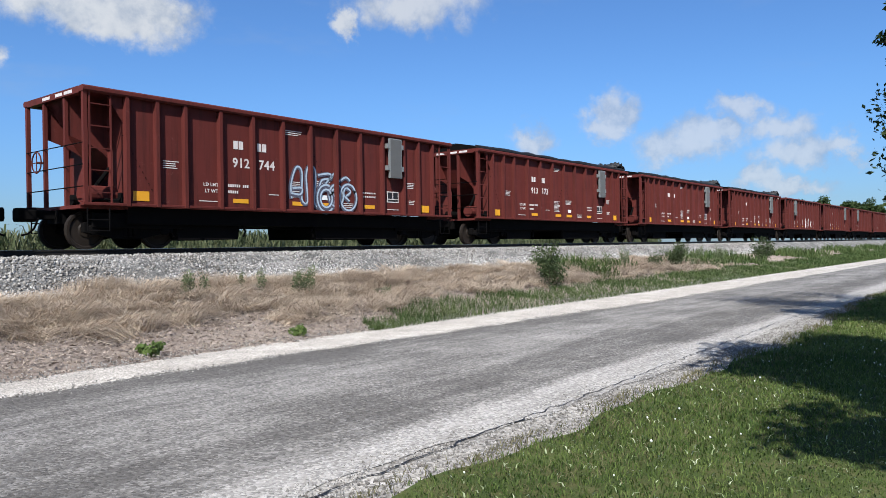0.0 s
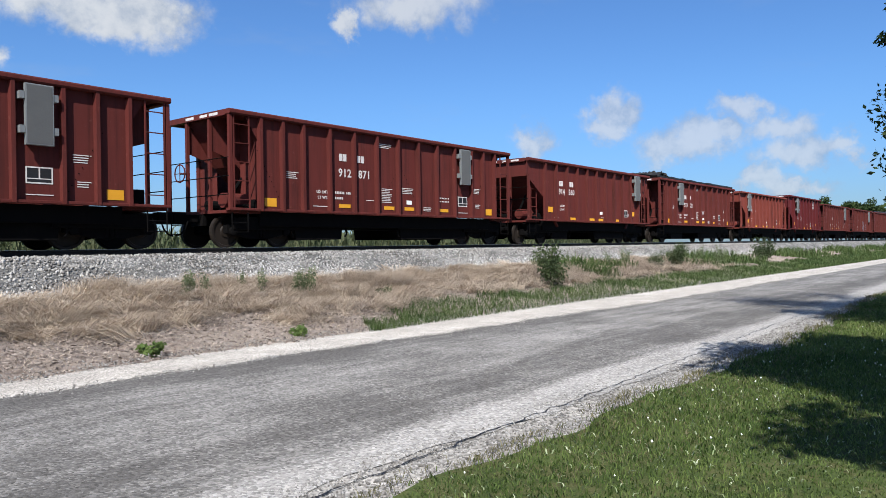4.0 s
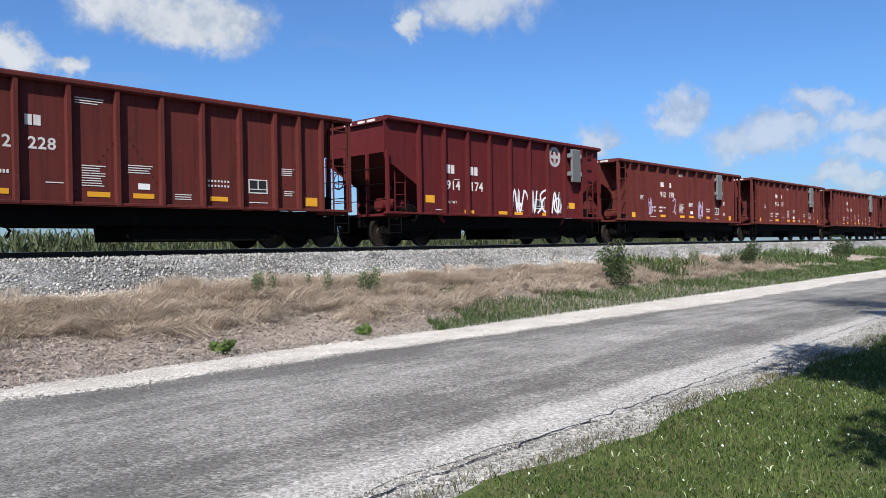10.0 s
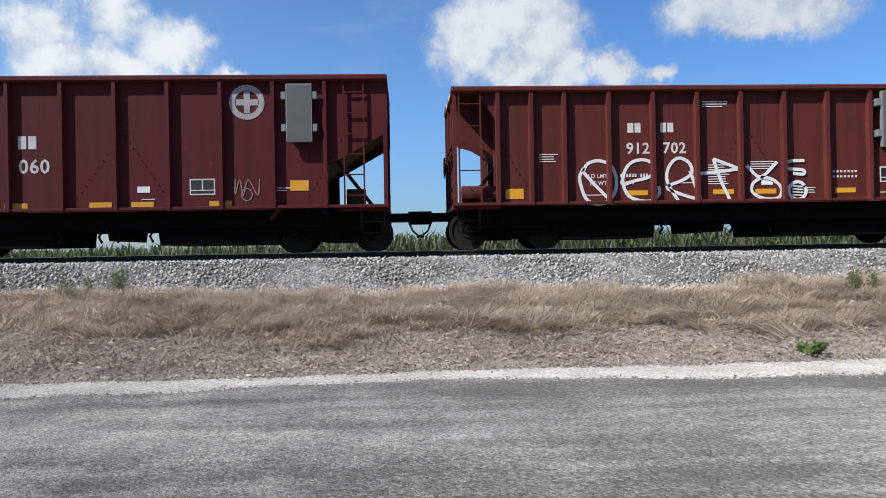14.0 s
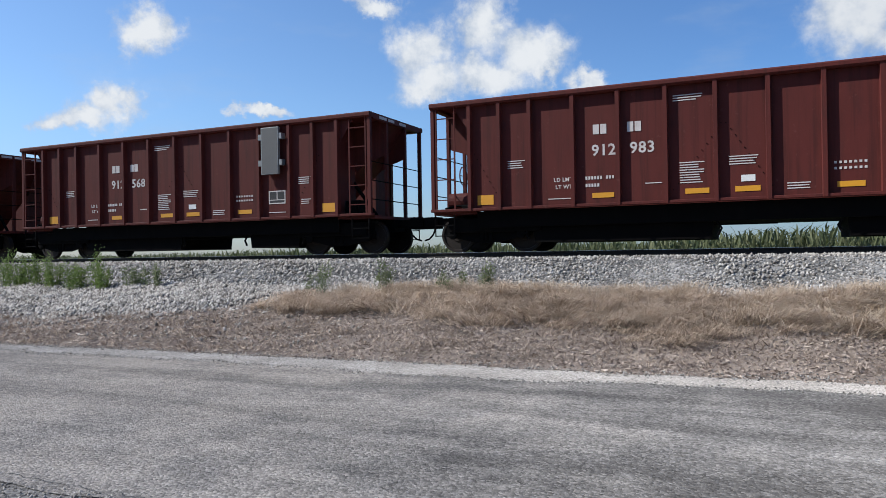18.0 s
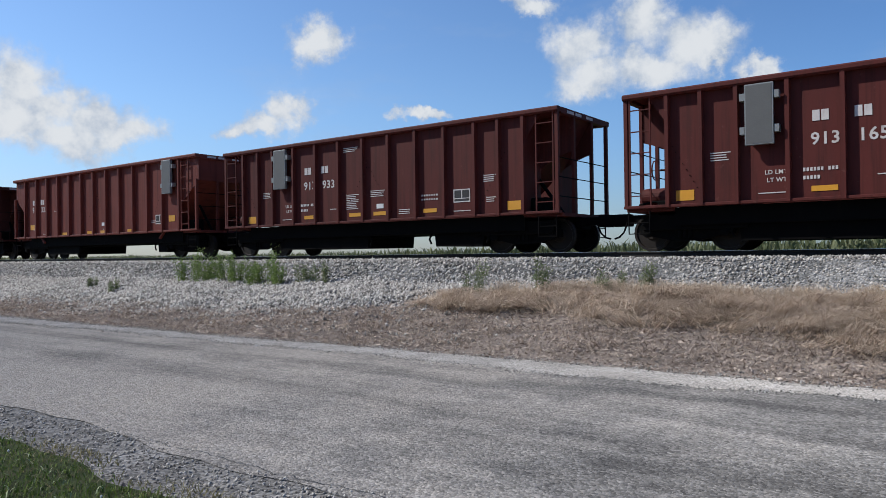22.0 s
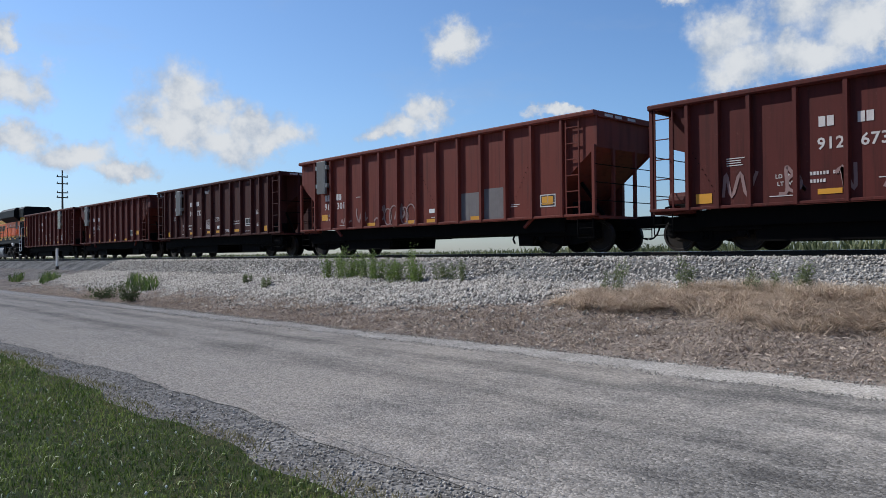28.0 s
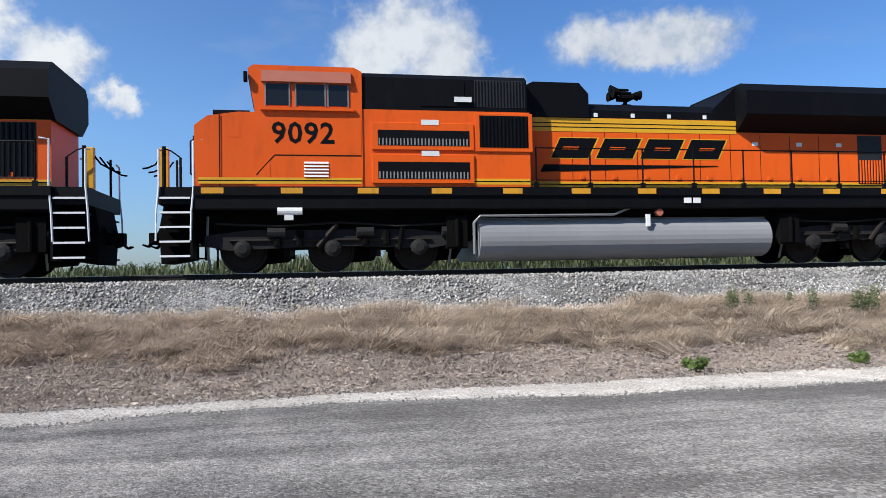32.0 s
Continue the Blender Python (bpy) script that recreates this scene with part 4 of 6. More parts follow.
def smooth(points, steps=5):
    """A rounded line through the points."""
    p = [Vector(q) for q in points]
    p = [2 * p[0] - p[1]] + p + [2 * p[-1] - p[-2]]
    out = []
    for a, b, c, d in zip(p, p[1:], p[2:], p[3:]):
        for j in range(steps):
            u = j / steps
            out.append(tuple(0.5 * (2 * b + (c - a) * u + (2 * a - 5 * b + 4 * c - d) * u * u + (3 * b - a - 3 * c + d) * u ** 3)))
    return out + [tuple(p[-2])]


def ring(x, z, r, k=1.15):
    return [(x + r * math.cos(a), z + k * r * math.sin(a)) for a in np.linspace(0.4, 6.9, 11)]


# free-hand strokes: (x, z) in metres from the left foot of the piece
TALL = [
    [(0.08, 0.75), (0.19, 0.94), (0.46, 1.01), (0.74, 0.89), (0.86, 0.59), (0.82, 0.26), (0.63, 0.05), (0.36, 0.0), (0.14, 0.13), (0.03, 0.42), (0.0, 0.64), (0.1, 0.85)],
    [(0.08, 0.75), (0.4, 0.4), (0.79, 0.0)],
    [(1.06, 0.45), (1.3, 0.53), (1.6, 0.6), (1.75, 0.72), (1.72, 0.93), (1.5, 1.02), (1.23, 0.96), (1.06, 0.75), (1.02, 0.48), (1.15, 0.18), (1.45, 0.06), (1.72, 0.07), (1.88, 0.23), (1.86, 0.4)],
    [(2.36, 0.0), (2.08, 0.48), (2.11, 0.83), (2.33, 1.05), (2.6, 0.94), (2.66, 0.7), (2.44, 0.53), (2.06, 0.37), (2.4, 0.2), (2.9, 0.05)],
    [(2.62, 0.75), (2.74, 0.4), (2.88, 0.05)],
    [(2.77, 0.67), (3.2, 0.71), (3.81, 0.78)], [(3.81, 0.78), (3.5, 0.9), (3.18, 1.02)], [(3.18, 1.02), (3.36, 0.5), (3.57, 0.05)],
    [(3.98, 0.86), (4.31, 0.58), (4.72, 0.94)], [(4.72, 0.94), (4.4, 0.62), (4.14, 0.45), (4.1, 0.25), (4.3, 0.1), (4.6, 0.06), (4.78, 0.13), (4.8, 0.34), (4.58, 0.53), (4.31, 0.58)],
    [(5.38, 0.96), (5.0, 0.94), (4.97, 0.78), (5.33, 0.74), (5.36, 0.64), (5.1, 0.66)],
]
LOOPS = [
    [(0.02, 0.3), (0.0, 0.72), (0.2, 1.22), (0.42, 1.1), (0.4, 0.3), (0.62, 0.22), (0.58, 1.0), (0.7, 1.3), (0.92, 1.22), (0.95, 0.85), (0.9, 0.2), (1.1, 0.05)],
    [(1.05, 1.05), (1.5, 1.12), (1.6, 0.98), (1.2, 0.9), (1.1, 0.6), (1.4, 0.85), (1.75, 1.15), (1.85, 0.9), (2.2, 1.05), (2.4, 0.95)],
    [(0.0, 0.45), (0.35, 0.43), (0.4, 0.62), (0.05, 0.6)], [(1.7, 0.4), (1.9, 0.55), (1.75, 0.7), (1.62, 0.5), (1.8, 0.2)], [(2.2, 0.45), (2.4, 0.6), (2.2, 0.72), (2.1, 0.5), (2.35, 0.3)],
]


def graffiti(car, style, x0, x1, z0, seed):
    """Sprayed loops and strokes without words."""
    mat, w, h, count = GRAFFITI[style]
    r = random.Random(seed)
    thick = 0.075 if h > 0.6 else 0.026
    todo = []
    if style == "tall":
        todo = [([(x0 + x, z0 + z) for x, z in line], mat, thick) for line in TALL]
        todo.append(([(x, z) for x, z in ring(x0 + 5.2, z0 + 0.25, 0.21, 1.0)], mat, thick))
        todo += [([(x0 + 5.07, z0 + 0.15 + 0.07 * k), (x0 + 5.33, z0 + 0.14 + 0.07 * k)], mat, 0.025) for k in range(4)]
    elif style == "blue":
        for line in LOOPS + [ring(1.36, 0.35, 0.36), ring(1.78, 0.45, 0.3), ring(2.3, 0.42, 0.36), ring(1.36, 0.35, 0.24)]:
            todo.append(([(x0 + x, z0 + z) for x, z in line], SPRAY_SLATE, thick * 1.7))
            todo.append(([(x0 + x + 0.02, z0 + z + 0.02) for x, z in line], mat, thick * 0.72))
    elif style == "small":
        x = x0 + 0.8 * (x1 - x0)
        todo.append(([(x + 0.1 * j + r.uniform(-0.1, 0.1), z0 + (0.05 if j % 2 else 0.42) + r.uniform(-0.05, 0.05)) for j in range(7)], SPRAY_FAINT, 0.026))
        todo.append((ring(x + 0.3, z0 + 0.1, 0.12), SPRAY_FAINT, 0.026))
    else:
        for i in range(count):
            x = x0 + (x1 - x0) * (i + 0.5) / count
            line = [(x + w * (k / 5 - 0.5) + r.uniform(-0.25, 0.25) * w, z0 + h * (0.05 + 0.9 * (k % 2 if r.random() < 0.7 else r.random()))) for k in range(6)]
            todo.append((line, mat, thick))
            if r.random() < 0.6:
                todo.append((ring(x + 0.1 * w, z0 + 0.4 * h, 0.25 * h), mat, thick))
    for k, (line, m, t) in enumerate(todo):
        part("graffiti", stroke(smooth(line, 4), t), m, car, "sprayed graffiti stroke").location = (0, SIDE - 0.002 - 0.0012 * k, 0)


def cover(car, kind, bunch_end):
    """A rolled-up black tarpaulin along the top, bunched at one end, and a raised end cap at the other."""
    half, top, _ = KINDS[kind]
    roll, r = Solid(), random.Random(7)
    xs = np.linspace(-half + 0.1, half - 0.1, 22)
    pts = [(x, -1.42 + 0.03 * r.random(), top + 0.07 + 0.03 * r.random()) for x in xs]
    roll.pipe(pts, 0, 8, [0.06 + 0.04 * r.random() for _ in pts])
    part("tarpaulin_roll", roll, TARP, car, "rolled black tarpaulin")
    sheet_ = Solid()
    for i in range(12):
        x = -half + 0.1 + (2 * half - 0.2) * i / 12
        sheet_.prism([(-1.4, top + 0.03), (0, top + 0.17 + 0.03 * r.random()), (1.4, top + 0.03), (1.4, top + 0.06), (0, top + 0.2), (-1.4, top + 0.06)], "x", x, x + (2 * half - 0.2) / 12)
    part("tarpaulin", sheet_, TARP, car, "black tarpaulin over the load")
    xs, ys = np.linspace(half - 1.5, half - 0.1, 60) * bunch_end, np.linspace(-1.5, 1.4, 60)
    folds = lambda x, y: top + 0.06 + 0.2 * np.clip(np.sin((np.abs(x) - half + 1.5) / 1.4 * 3.1), 0, 1) ** 0.5 * (1.1 + 0.3 * np.sin(41 * x + 3 * np.sin(5 * y)) + 0.28 * np.sin(23 * x + 6 * y) + 0.2 * np.sin(61 * x - 11 * y) + 0.3 * np.sin(7 * y + 5 * x))
    part("tarpaulin_bunch", sheet("tarpaulin_bunch", xs, ys, folds, TARP), TARP, car, "bunched folds of black tarpaulin")
    e = -1
    cap = Solid().prism([(-1.55, top), (-1.3, top + 0.12), (-0.5, top + 0.27), (0.5, top + 0.27), (1.3, top + 0.12), (1.55, top)], "x", e * half, e * (half - 0.7))
    part("end_cap", cap, car.children[0].data.materials[0], car, "raised sheet-metal end cap")


def heap(car, kind):
    """A mound of ballast showing above the top rail."""
    half, top, _ = KINDS[kind]
    xs, ys = np.linspace(-half + 0.5, half - 0.5, 60), np.linspace(-1.3, 1.3, 12)
    h = lambda x, y: top - 0.15 + (0.28 * (1 - (y / 1.35) ** 2)) * (0.75 + 0.25 * np.sin(2.1 * x)) * (np.abs(x) < half - 1) + 0.02 * np.sin(17 * x + 5 * y)
    part("ballast_load", sheet("ballast_load", xs, ys, h, BALLAST), BALLAST, car, "mound of grey ballast")


CONSIST = """
a R 913 173 cover|a R 912 744 blue|a R 912 819|b L 914 162 small|c L 914 521 red|a L 913 022 cover|c R 914 560|a R 912 871|a R 912 603|b R 914 237|
a L 913 978|a R 912 894|a R 912 733|a R 912 344|a R 912 915|a R 912 978 violet|b R 914 174 white|a L 912 228|a L 912 778|c L 914 524 heap|
a L 912 478 cover panel|a R 912 649 small|a L 912 795|a R 912 702 tall|b R 914 060 small|c L 914 485 low|d L 914 260 red|c R 914 411 white|c L 914 560|c L 914 613|
a R 912 983|a R 912 568|a L 912 669|c R 914 533|a R 912 852 small|a R 912 210 panel|a L 913 165|a L 913 933|d R 914 333 red|a R 912 716|
d L 914 404 red|a L 912 893|a L 912 816|a L 912 905|a L 912 640|a R 912 673 scrawl|d L 914 301 red scrawl|a L 912 722|c L 914 615|a R 912 498 panel
"""
SPEED = 22.85        # metres a second, towards +x
SLACK = ((0, 1, 2, 3, 4, 5, 6, 10, 12, 13, 15, 16, 18, 20, 21, 22, 24, 26, 29, 30, 34, 37, 41, 46, 49), (0.66, 0.66, 0.35, 0.3, 0.28, 0.12, 0.06, -0.05, -0.03, 0.3, 0.27, 0.17, 0.2, 0.19, 0.1, -0.03, -0.17, -0.3, 0.32, 0.28, 0.1, -0.05, 0, 0.08, 0.3))   # play in the couplers along the train
MOVING = []          # (thing, its place along the track at the start)
LABELS = {
    "a": "brown ribbed ballast hopper",
    "b": "tall brown ballast hopper, round white emblem",
    "c": "brown ballast hopper with sloping ends",
    "d": "long reddish ballast hopper, sloping ends",
}


def emblem(car, x, z):
    n = 28
    pts = [(q * math.cos(2 * math.pi * i / n), y, q * math.sin(2 * math.pi * i / n)) for y in (-0.004, 0) for q in (0.27, 0.40) for i in range(n)]
    faces = []
    for i in range(n):
        j = (i + 1) % n
        faces += [(i, j, n + j, n + i), (2 * n + i, 3 * n + i, 3 * n + j, 2 * n + j), (n + i, n + j, 3 * n + j, 3 * n + i), (i, 2 * n + i, 2 * n + j, j)]
    ring = part("emblem", Solid().poly(pts, faces), OLDWHITE, car, "round white emblem with a cross")
    ring.location = (x, SIDE, z)
    cross = plate([-0.25, -0.07, 0.07, 0.25], [-0.25, -0.07, 0.07, 0.25], lambda i, j: i == 1 or j == 1, -0.004, 0)
    part("emblem_cross", cross, OLDWHITE, ring)


def build_train():
    place = 14.1 + 2 * HALF_PITCH["a"]
    prev = None
    ahead = ["a R 912 0 cover", "a R 912 0 cover", "a L 912 0 white"] + ["a R 912 0", "a L 912 0"] * 2
    front = place
    for i, item in enumerate(ahead):
        front += 2 * HALF_PITCH["a"]
        one_car(item.split(), front + 0.66, 100 + i)
    for i, item in enumerate(CONSIST.replace("\n", "").split("|")):
        words = item.split()
        if prev:
            place -= HALF_PITCH[prev] + HALF_PITCH[words[0]]
        prev = words[0]
        one_car(words, place + float(np.interp(i, *SLACK)), i)
    return place - HALF_PITCH["a"]


def one_car(words, place, i):
    kind, side, left, right, *extra = words
    r = random.Random(i)
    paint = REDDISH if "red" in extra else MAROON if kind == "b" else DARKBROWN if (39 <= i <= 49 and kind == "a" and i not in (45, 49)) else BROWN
    car = hopper(kind, paint, (place, TRACK_Y, RAIL_Z))
    label = LABELS[kind]
    chutes(car, kind, i)
    data_marks(car, kind, r, 5.5 if right in ("301", "404") else {"a": 3.41, "b": 1.62, "c": 3.1, "d": 4.65}[kind])
    if kind == "a":
        letters(car, -2.67, 2.68, 0.225, 0.78)
        if right != "0":
            number(car, left, right, -2.71, 2.19, 0.36, 0.87)
        side_plate(car, 3.63 if side == "R" else -3.67, "panel" in extra, plain=right == "795")
        small_text(car, "LD LMT", -3.62, 1.63)
        small_text(car, "LT WT", -3.58, 1.46)
        mark(car, ("weights", i % 3), lambda: bars([(k * 0.068, k * 0.068 + 0.045, 0.18, 0.255) for k in (0, 1, 2, 3, 4, 5, 7, 8, 9)] + [(k * 0.068, k * 0.068 + 0.045, 0.01, 0.085) for k in range(5)]), WHITE, -2.86, 1.46)
    elif kind == "b":
        letters(car, -3.35, 2.43, 0.29, 1.2)
        if right != "0":
            number(car, left, right, -3.35, 1.89, 0.44, 1.2)
        small_text(car, "LT WT", -3.25, 1.42)
        emblem(car, 2.93 if side == "R" else 3.2, 3.45)
        side_plate(car, 4.13 if side == "R" else -3.5, high=True)
    else:
        x = (-3.82 if side == "L" else -3.6) if kind == "c" else -5.82
        drop = 0.27 if "low" in extra else 0.15 if right == "615" else 0.0
        rise = 0.4 if right == "333" else 0.0
        letters(car, x + 0.04, 2.64 - drop if kind == "c" else 2.2 + rise, 0.24, 0.97 if kind == "c" else 0.8)
        if right != "0":
            number(car, left, right, x, 2.27 - drop - (0.2 if right == "615" else 0.0) if kind == "c" else 1.85 + rise, 0.36, 0.91 if kind == "c" else 0.87)
        small_text(car, "LD LMT", x + 0.1, 1.69 if kind == "c" else 1.56)
        small_text(car, "LT WT", x + 0.1, 1.52 if kind == "c" else 1.4)
        e = KINDS[kind][0]
        side_plate(car, -e + 1.78 if side == "L" else e - 1.78, high=kind == "d")
    if right == "301":
        for x0, x1, z1 in ((2.16, 3.06, 1.98), (3.2, 4.1, 2.06)):
            part("paint_patch", bars([(x0, x1, 1.06, z1)]), PRIMER, car, "grey paint over old graffiti").location = (0, SIDE + 0.002, 0)
        for k, x in enumerate((-1.7, -1.35, -0.75, -0.4)):
            part("graffiti", stroke(smooth(ring(x, 1.4, 0.2 + 0.06 * (k % 2), 1.5), 2), 0.05), SPRAY_FAINT, car, "faded white sprayed loop").location = (0, SIDE - 0.004 - 0.0012 * k, 0)
    if "cover" in extra:
        cover(car, kind, -1 if right in ("022", "478") else 1)
        label += ", black tarpaulin on top"
    if "heap" in extra:
        heap(car, kind)
        label += ", heaped ballast"
    for style, x0, x1, z0 in (("blue", -0.72, 2.1, 1.1), ("tall", -3.82, 2.3, 1.02), ("white", 0.2, 3.4, 1.15), ("scrawl", -5.0, -0.4, 1.25), ("violet", -5.2, 3.0, 1.25), ("small", 0.2, 3.2, 1.25)):
        if style in extra:
            graffiti(car, style, x0, x1, z0, i)
            label += ", sprayed graffiti"
    label += ", grey side box"
    tagged(car, label, "rail car", "hopper cars of the train")
    MOVING.append((car, place))


build_train()


# ---- the locomotives at the end of the train ----
def slanted(x0, x1, z0, z1, lean):
    return [(x0, z0), (x1, z0), (x1 + lean, z1), (x0 + lean, z1)]


def loco_truck(parent, x):
    t = part("truck", Solid().box(-2.55, 2.55, -0.5, 0.5, 0.62, 0.85), BLACK, parent)
    t.location = (x, 0, 0)
    for w in (-2.02, 0, 2.02):
        part("traction_motor", Solid().prism([(w + 0.15, 0.2), (w + 1.0, 0.26), (w + 1.15, 0.5), (w + 1.0, 0.8), (w + 0.15, 0.85)], "y", -0.6, 0.6), BLACK, t)
    for s in (-1, 1):
        y = s * 1.08
        f = Solid().prism([(-2.85, 0.62), (-2.3, 0.52), (-0.35, 0.60), (0.35, 0.60), (2.3, 0.52), (2.85, 0.62), (2.85, 0.86), (1.9, 0.98), (-1.9, 0.98), (-2.85, 0.86)], "y", y - 0.09, y + 0.09)
        part("side_frame", f, TRUCKGREY, t)
        for w in (-2.02, 0, 2.02):
            prof = [(0.0, 0.09), (0.0, 0.2), (0.03, 0.24), (0.035, 0.45), (0.0, 0.47), (0.0, 0.53), (0.1, 0.53), (0.13, 0.55), (0.14, 0.47), (0.10, 0.45), (0.10, 0.1)]
            part("wheel", Solid().lathe([(s * 0.72 + s * (0.07 - d), r) for d, r in prof], (w, 0, 0.53), 24), STEEL, t)
            cap = [(y + s * 0.09, 0.2), (y + s * 0.2, 0.19), (y + s * 0.24, 0.1)]
            part("journal_box", Solid().lathe(cap, (w, 0, 0.55), 12), TRUCKGREY, t)
            part("brake_cylinder", Solid().rod((w + 0.55, y + s * 0.14, 0.92), (w + 0.95, y + s * 0.14, 0.92), 0.12, 10), TRUCKGREY, t)
        for w in (-1.0, 1.0):
            part("brake_shoe", Solid().box(w - 0.12, w + 0.12, y - 0.05, y + 0.05, 0.35, 0.6, 0.02), BLACK, t)
        for w in (-1.25, -0.75, 0.75, 1.25):
            part("coil_spring", Solid().rod((w, y + s * 0.1, 0.62), (w, y + s * 0.1, 0.96), 0.1, 9), BLACK, t)
        part("damper", Solid().rod((-0.35, y + s * 0.16, 0.58), (0.1, y + s * 0.16, 1.1), 0.06, 8), STEEL, t)
        part("brake_hanger", Solid().rod((1.55, y + s * 0.16, 0.5), (1.62, y + s * 0.16, 1.05), 0.055, 8), BLACK, t)
        for w in (-2.78, 2.8):
            part("sand_pipe", Solid().pipe([(w, y, 1.3), (w * 1.01, y, 0.7), (w, y - s * 0.25, 0.15)], 0.03), GREY, t)
        part("air_line", Solid().pipe([(-2.6, y + s * 0.17, 1.12), (-1.2, y + s * 0.2, 1.06), (0.2, y + s * 0.17, 1.14), (1.5, y + s * 0.2, 1.05), (2.7, y + s * 0.17, 1.1)], 0.026), STEEL, t)
        part("brake_beam", Solid().rod((-2.3, y + s * 0.12, 0.74), (2.3, y + s * 0.12, 0.74), 0.035, 6), STEEL, t)


def build_loco(at, numbered):
    lo = thing("locomotive", "orange and black diesel locomotive with yellow stripes", "locomotive", "locomotives of the train", at=at)
    P = lambda name, solid, mat, label="": part(name, solid, mat, lo, label)
    # frame
    P("frame", Solid().box(-10.35, 10.35, -1.5, 1.5, 1.42, 1.93, 0.03), HOODBLACK)
    for s in (-1, 1):
        a, b = sorted((s * 1.5, s * 1.545))
        P("side_sill", Solid().box(-10.3, 10.35, a, b, 1.74, 1.94), HOODBLACK)
    for x in ticks(-9.9, 1.72, 12):
        P("sill_patch", Solid().box(x - 0.24, x + 0.24, -1.551, -1.545, 1.78, 1.91), YELLOW, "yellow reflective patch")
    # added black block, stands for the frame's shade between frame and trucks
    P("underframe", Solid().box(-10.4, 10.4, -1.05, 1.05, 0.72, 1.42), BLACK)
    for x0, x1 in ((-4.6, -4.1), (4.2, 4.75), (9.6, 10.2)):
        P("equipment_box", Solid().box(x0, x1, -1.35, -1.05, 0.5, 1.3, 0.04).rod(((x0 + x1) / 2, -1.38, 0.55), ((x0 + x1) / 2, -1.38, 1.2), 0.05, 8), BLACK)
    # nose and cab
    P("nose", Solid().prism([(-10.28, 1.94), (-8.95, 1.94), (-8.95, 3.62), (-9.35, 3.62), (-10.0, 3.52), (-10.28, 3.3)], "y", -1.5, 1.5), ORANGE)
    P("nose_top", Solid().box(-9.9, -9.1, -1.3, 1.3, 3.6, 3.70, 0.02), HOODBLACK)
    for x0, x1, z0, z1 in ((-9.55, -9.3, 3.05, 3.42), (-6.85, -6.6, 2.7, 3.7), (-8.9, -8.65, 2.05, 2.6)):
        P("access_hatch", Solid().box(x0, x1, -1.506 if x0 < -9 else -1.526, -1.5 if x0 < -9 else -1.52, z0, z1), ORANGE)
    P("nose_grab_irons", Solid().pipe([(-10.3, -1.2, 2.2), (-10.4, -1.2, 2.25), (-10.4, -1.2, 3.0), (-10.3, -1.2, 3.05)], 0.02).pipe([(-10.3, -0.7, 2.6), (-10.4, -0.7, 2.65), (-10.4, -0.7, 3.2), (-10.3, -0.7, 3.25)], 0.02), HOODBLACK)
    P("headlight", Solid().rod((-10.33, -0.15, 3.1), (-10.2, -0.15, 3.1), 0.1, 12), SIGNWHITE)
    P("cab", Solid().prism([(-8.95, 1.94), (-6.57, 1.94), (-6.57, 4.60), (-6.75, 4.69), (-9.0, 4.69), (-9.12, 4.6), (-8.97, 3.62)], "y", -1.52, 1.52), ORANGE)
    P("cab_roof_unit", Solid().box(-8.1, -7.4, -0.5, 0.5, 4.69, 4.78, 0.02), GREY)
    P("visor", Solid().prism([(-1.525, 4.30), (-1.62, 4.30), (-1.56, 4.56), (-1.525, 4.56)], "x", -8.82, -6.82), BRICKRED, "faded red-brown sun visor")
    P("window_ledge", Solid().box(-8.85, -6.75, -1.60, -1.52, 3.66, 3.73), ORANGE)
    for x0, x1 in ((-8.72, -8.22), (-8.05, -7.42), (-7.33, -6.9)):
        w = P("window", Solid().box(x0, x1, -1.53, -1.521, 3.78, 4.27), GLASS, "dark cab window")
        fr = Solid().box(x0 - 0.03, x0, -1.545, -1.521, 3.75, 4.30).box(x1, x1 + 0.03, -1.545, -1.521, 3.75, 4.30)
        part("window_frame", fr, GREY, w)
    P("windshield", Solid().prism([(-8.98, 3.75), (-9.1, 4.5), (-9.13, 4.5), (-9.01, 3.75)], "y", -1.3, 1.3), GLASS)
    P("cab_mirror", Solid().box(-9.2, -9.12, -1.66, -1.5, 4.28, 4.5, 0.02), BLACK)
    P("cab_panel_line", stroke([(-8.95, 2.2), (-8.55, 2.65), (-6.6, 2.65)], 0.025).box(-9.75, -9.725, -0.004, 0, 1.95, 3.55), HOODBLACK).location = (0, -1.521, 0)
    for i in range(5):
        P("louver", Solid().prism([(-1.521, 2.16 + i * 0.075), (-1.55, 2.16 + i * 0.075), (-1.521, 2.205 + i * 0.075)], "x", -7.9, -7.35), SIGNWHITE)
    if numbered:
        me = writing("9092", 0.68).copy()
        me.materials.append(HOODBLACK)
        part("number", me, HOODBLACK, lo, "large black cab number").location = (-8.62, -1.523, 2.93)
    # electrical locker and blower section
    P("locker", Solid().box(-6.565, -2.55, -1.49, 1.49, 1.94, 3.74), ORANGE)
    P("locker_top", Solid().prism([(-1.47, 3.74), (1.47, 3.74), (1.47, 4.5), (1.3, 4.63), (-1.3, 4.63), (-1.47, 4.5)], "x", -6.565, -2.6), HOODBLACK, "black upper hood")
    P("locker_door", Solid().box(-5.2, -4.15, -1.49, -1.47, 3.85, 4.45), HOODBLACK)
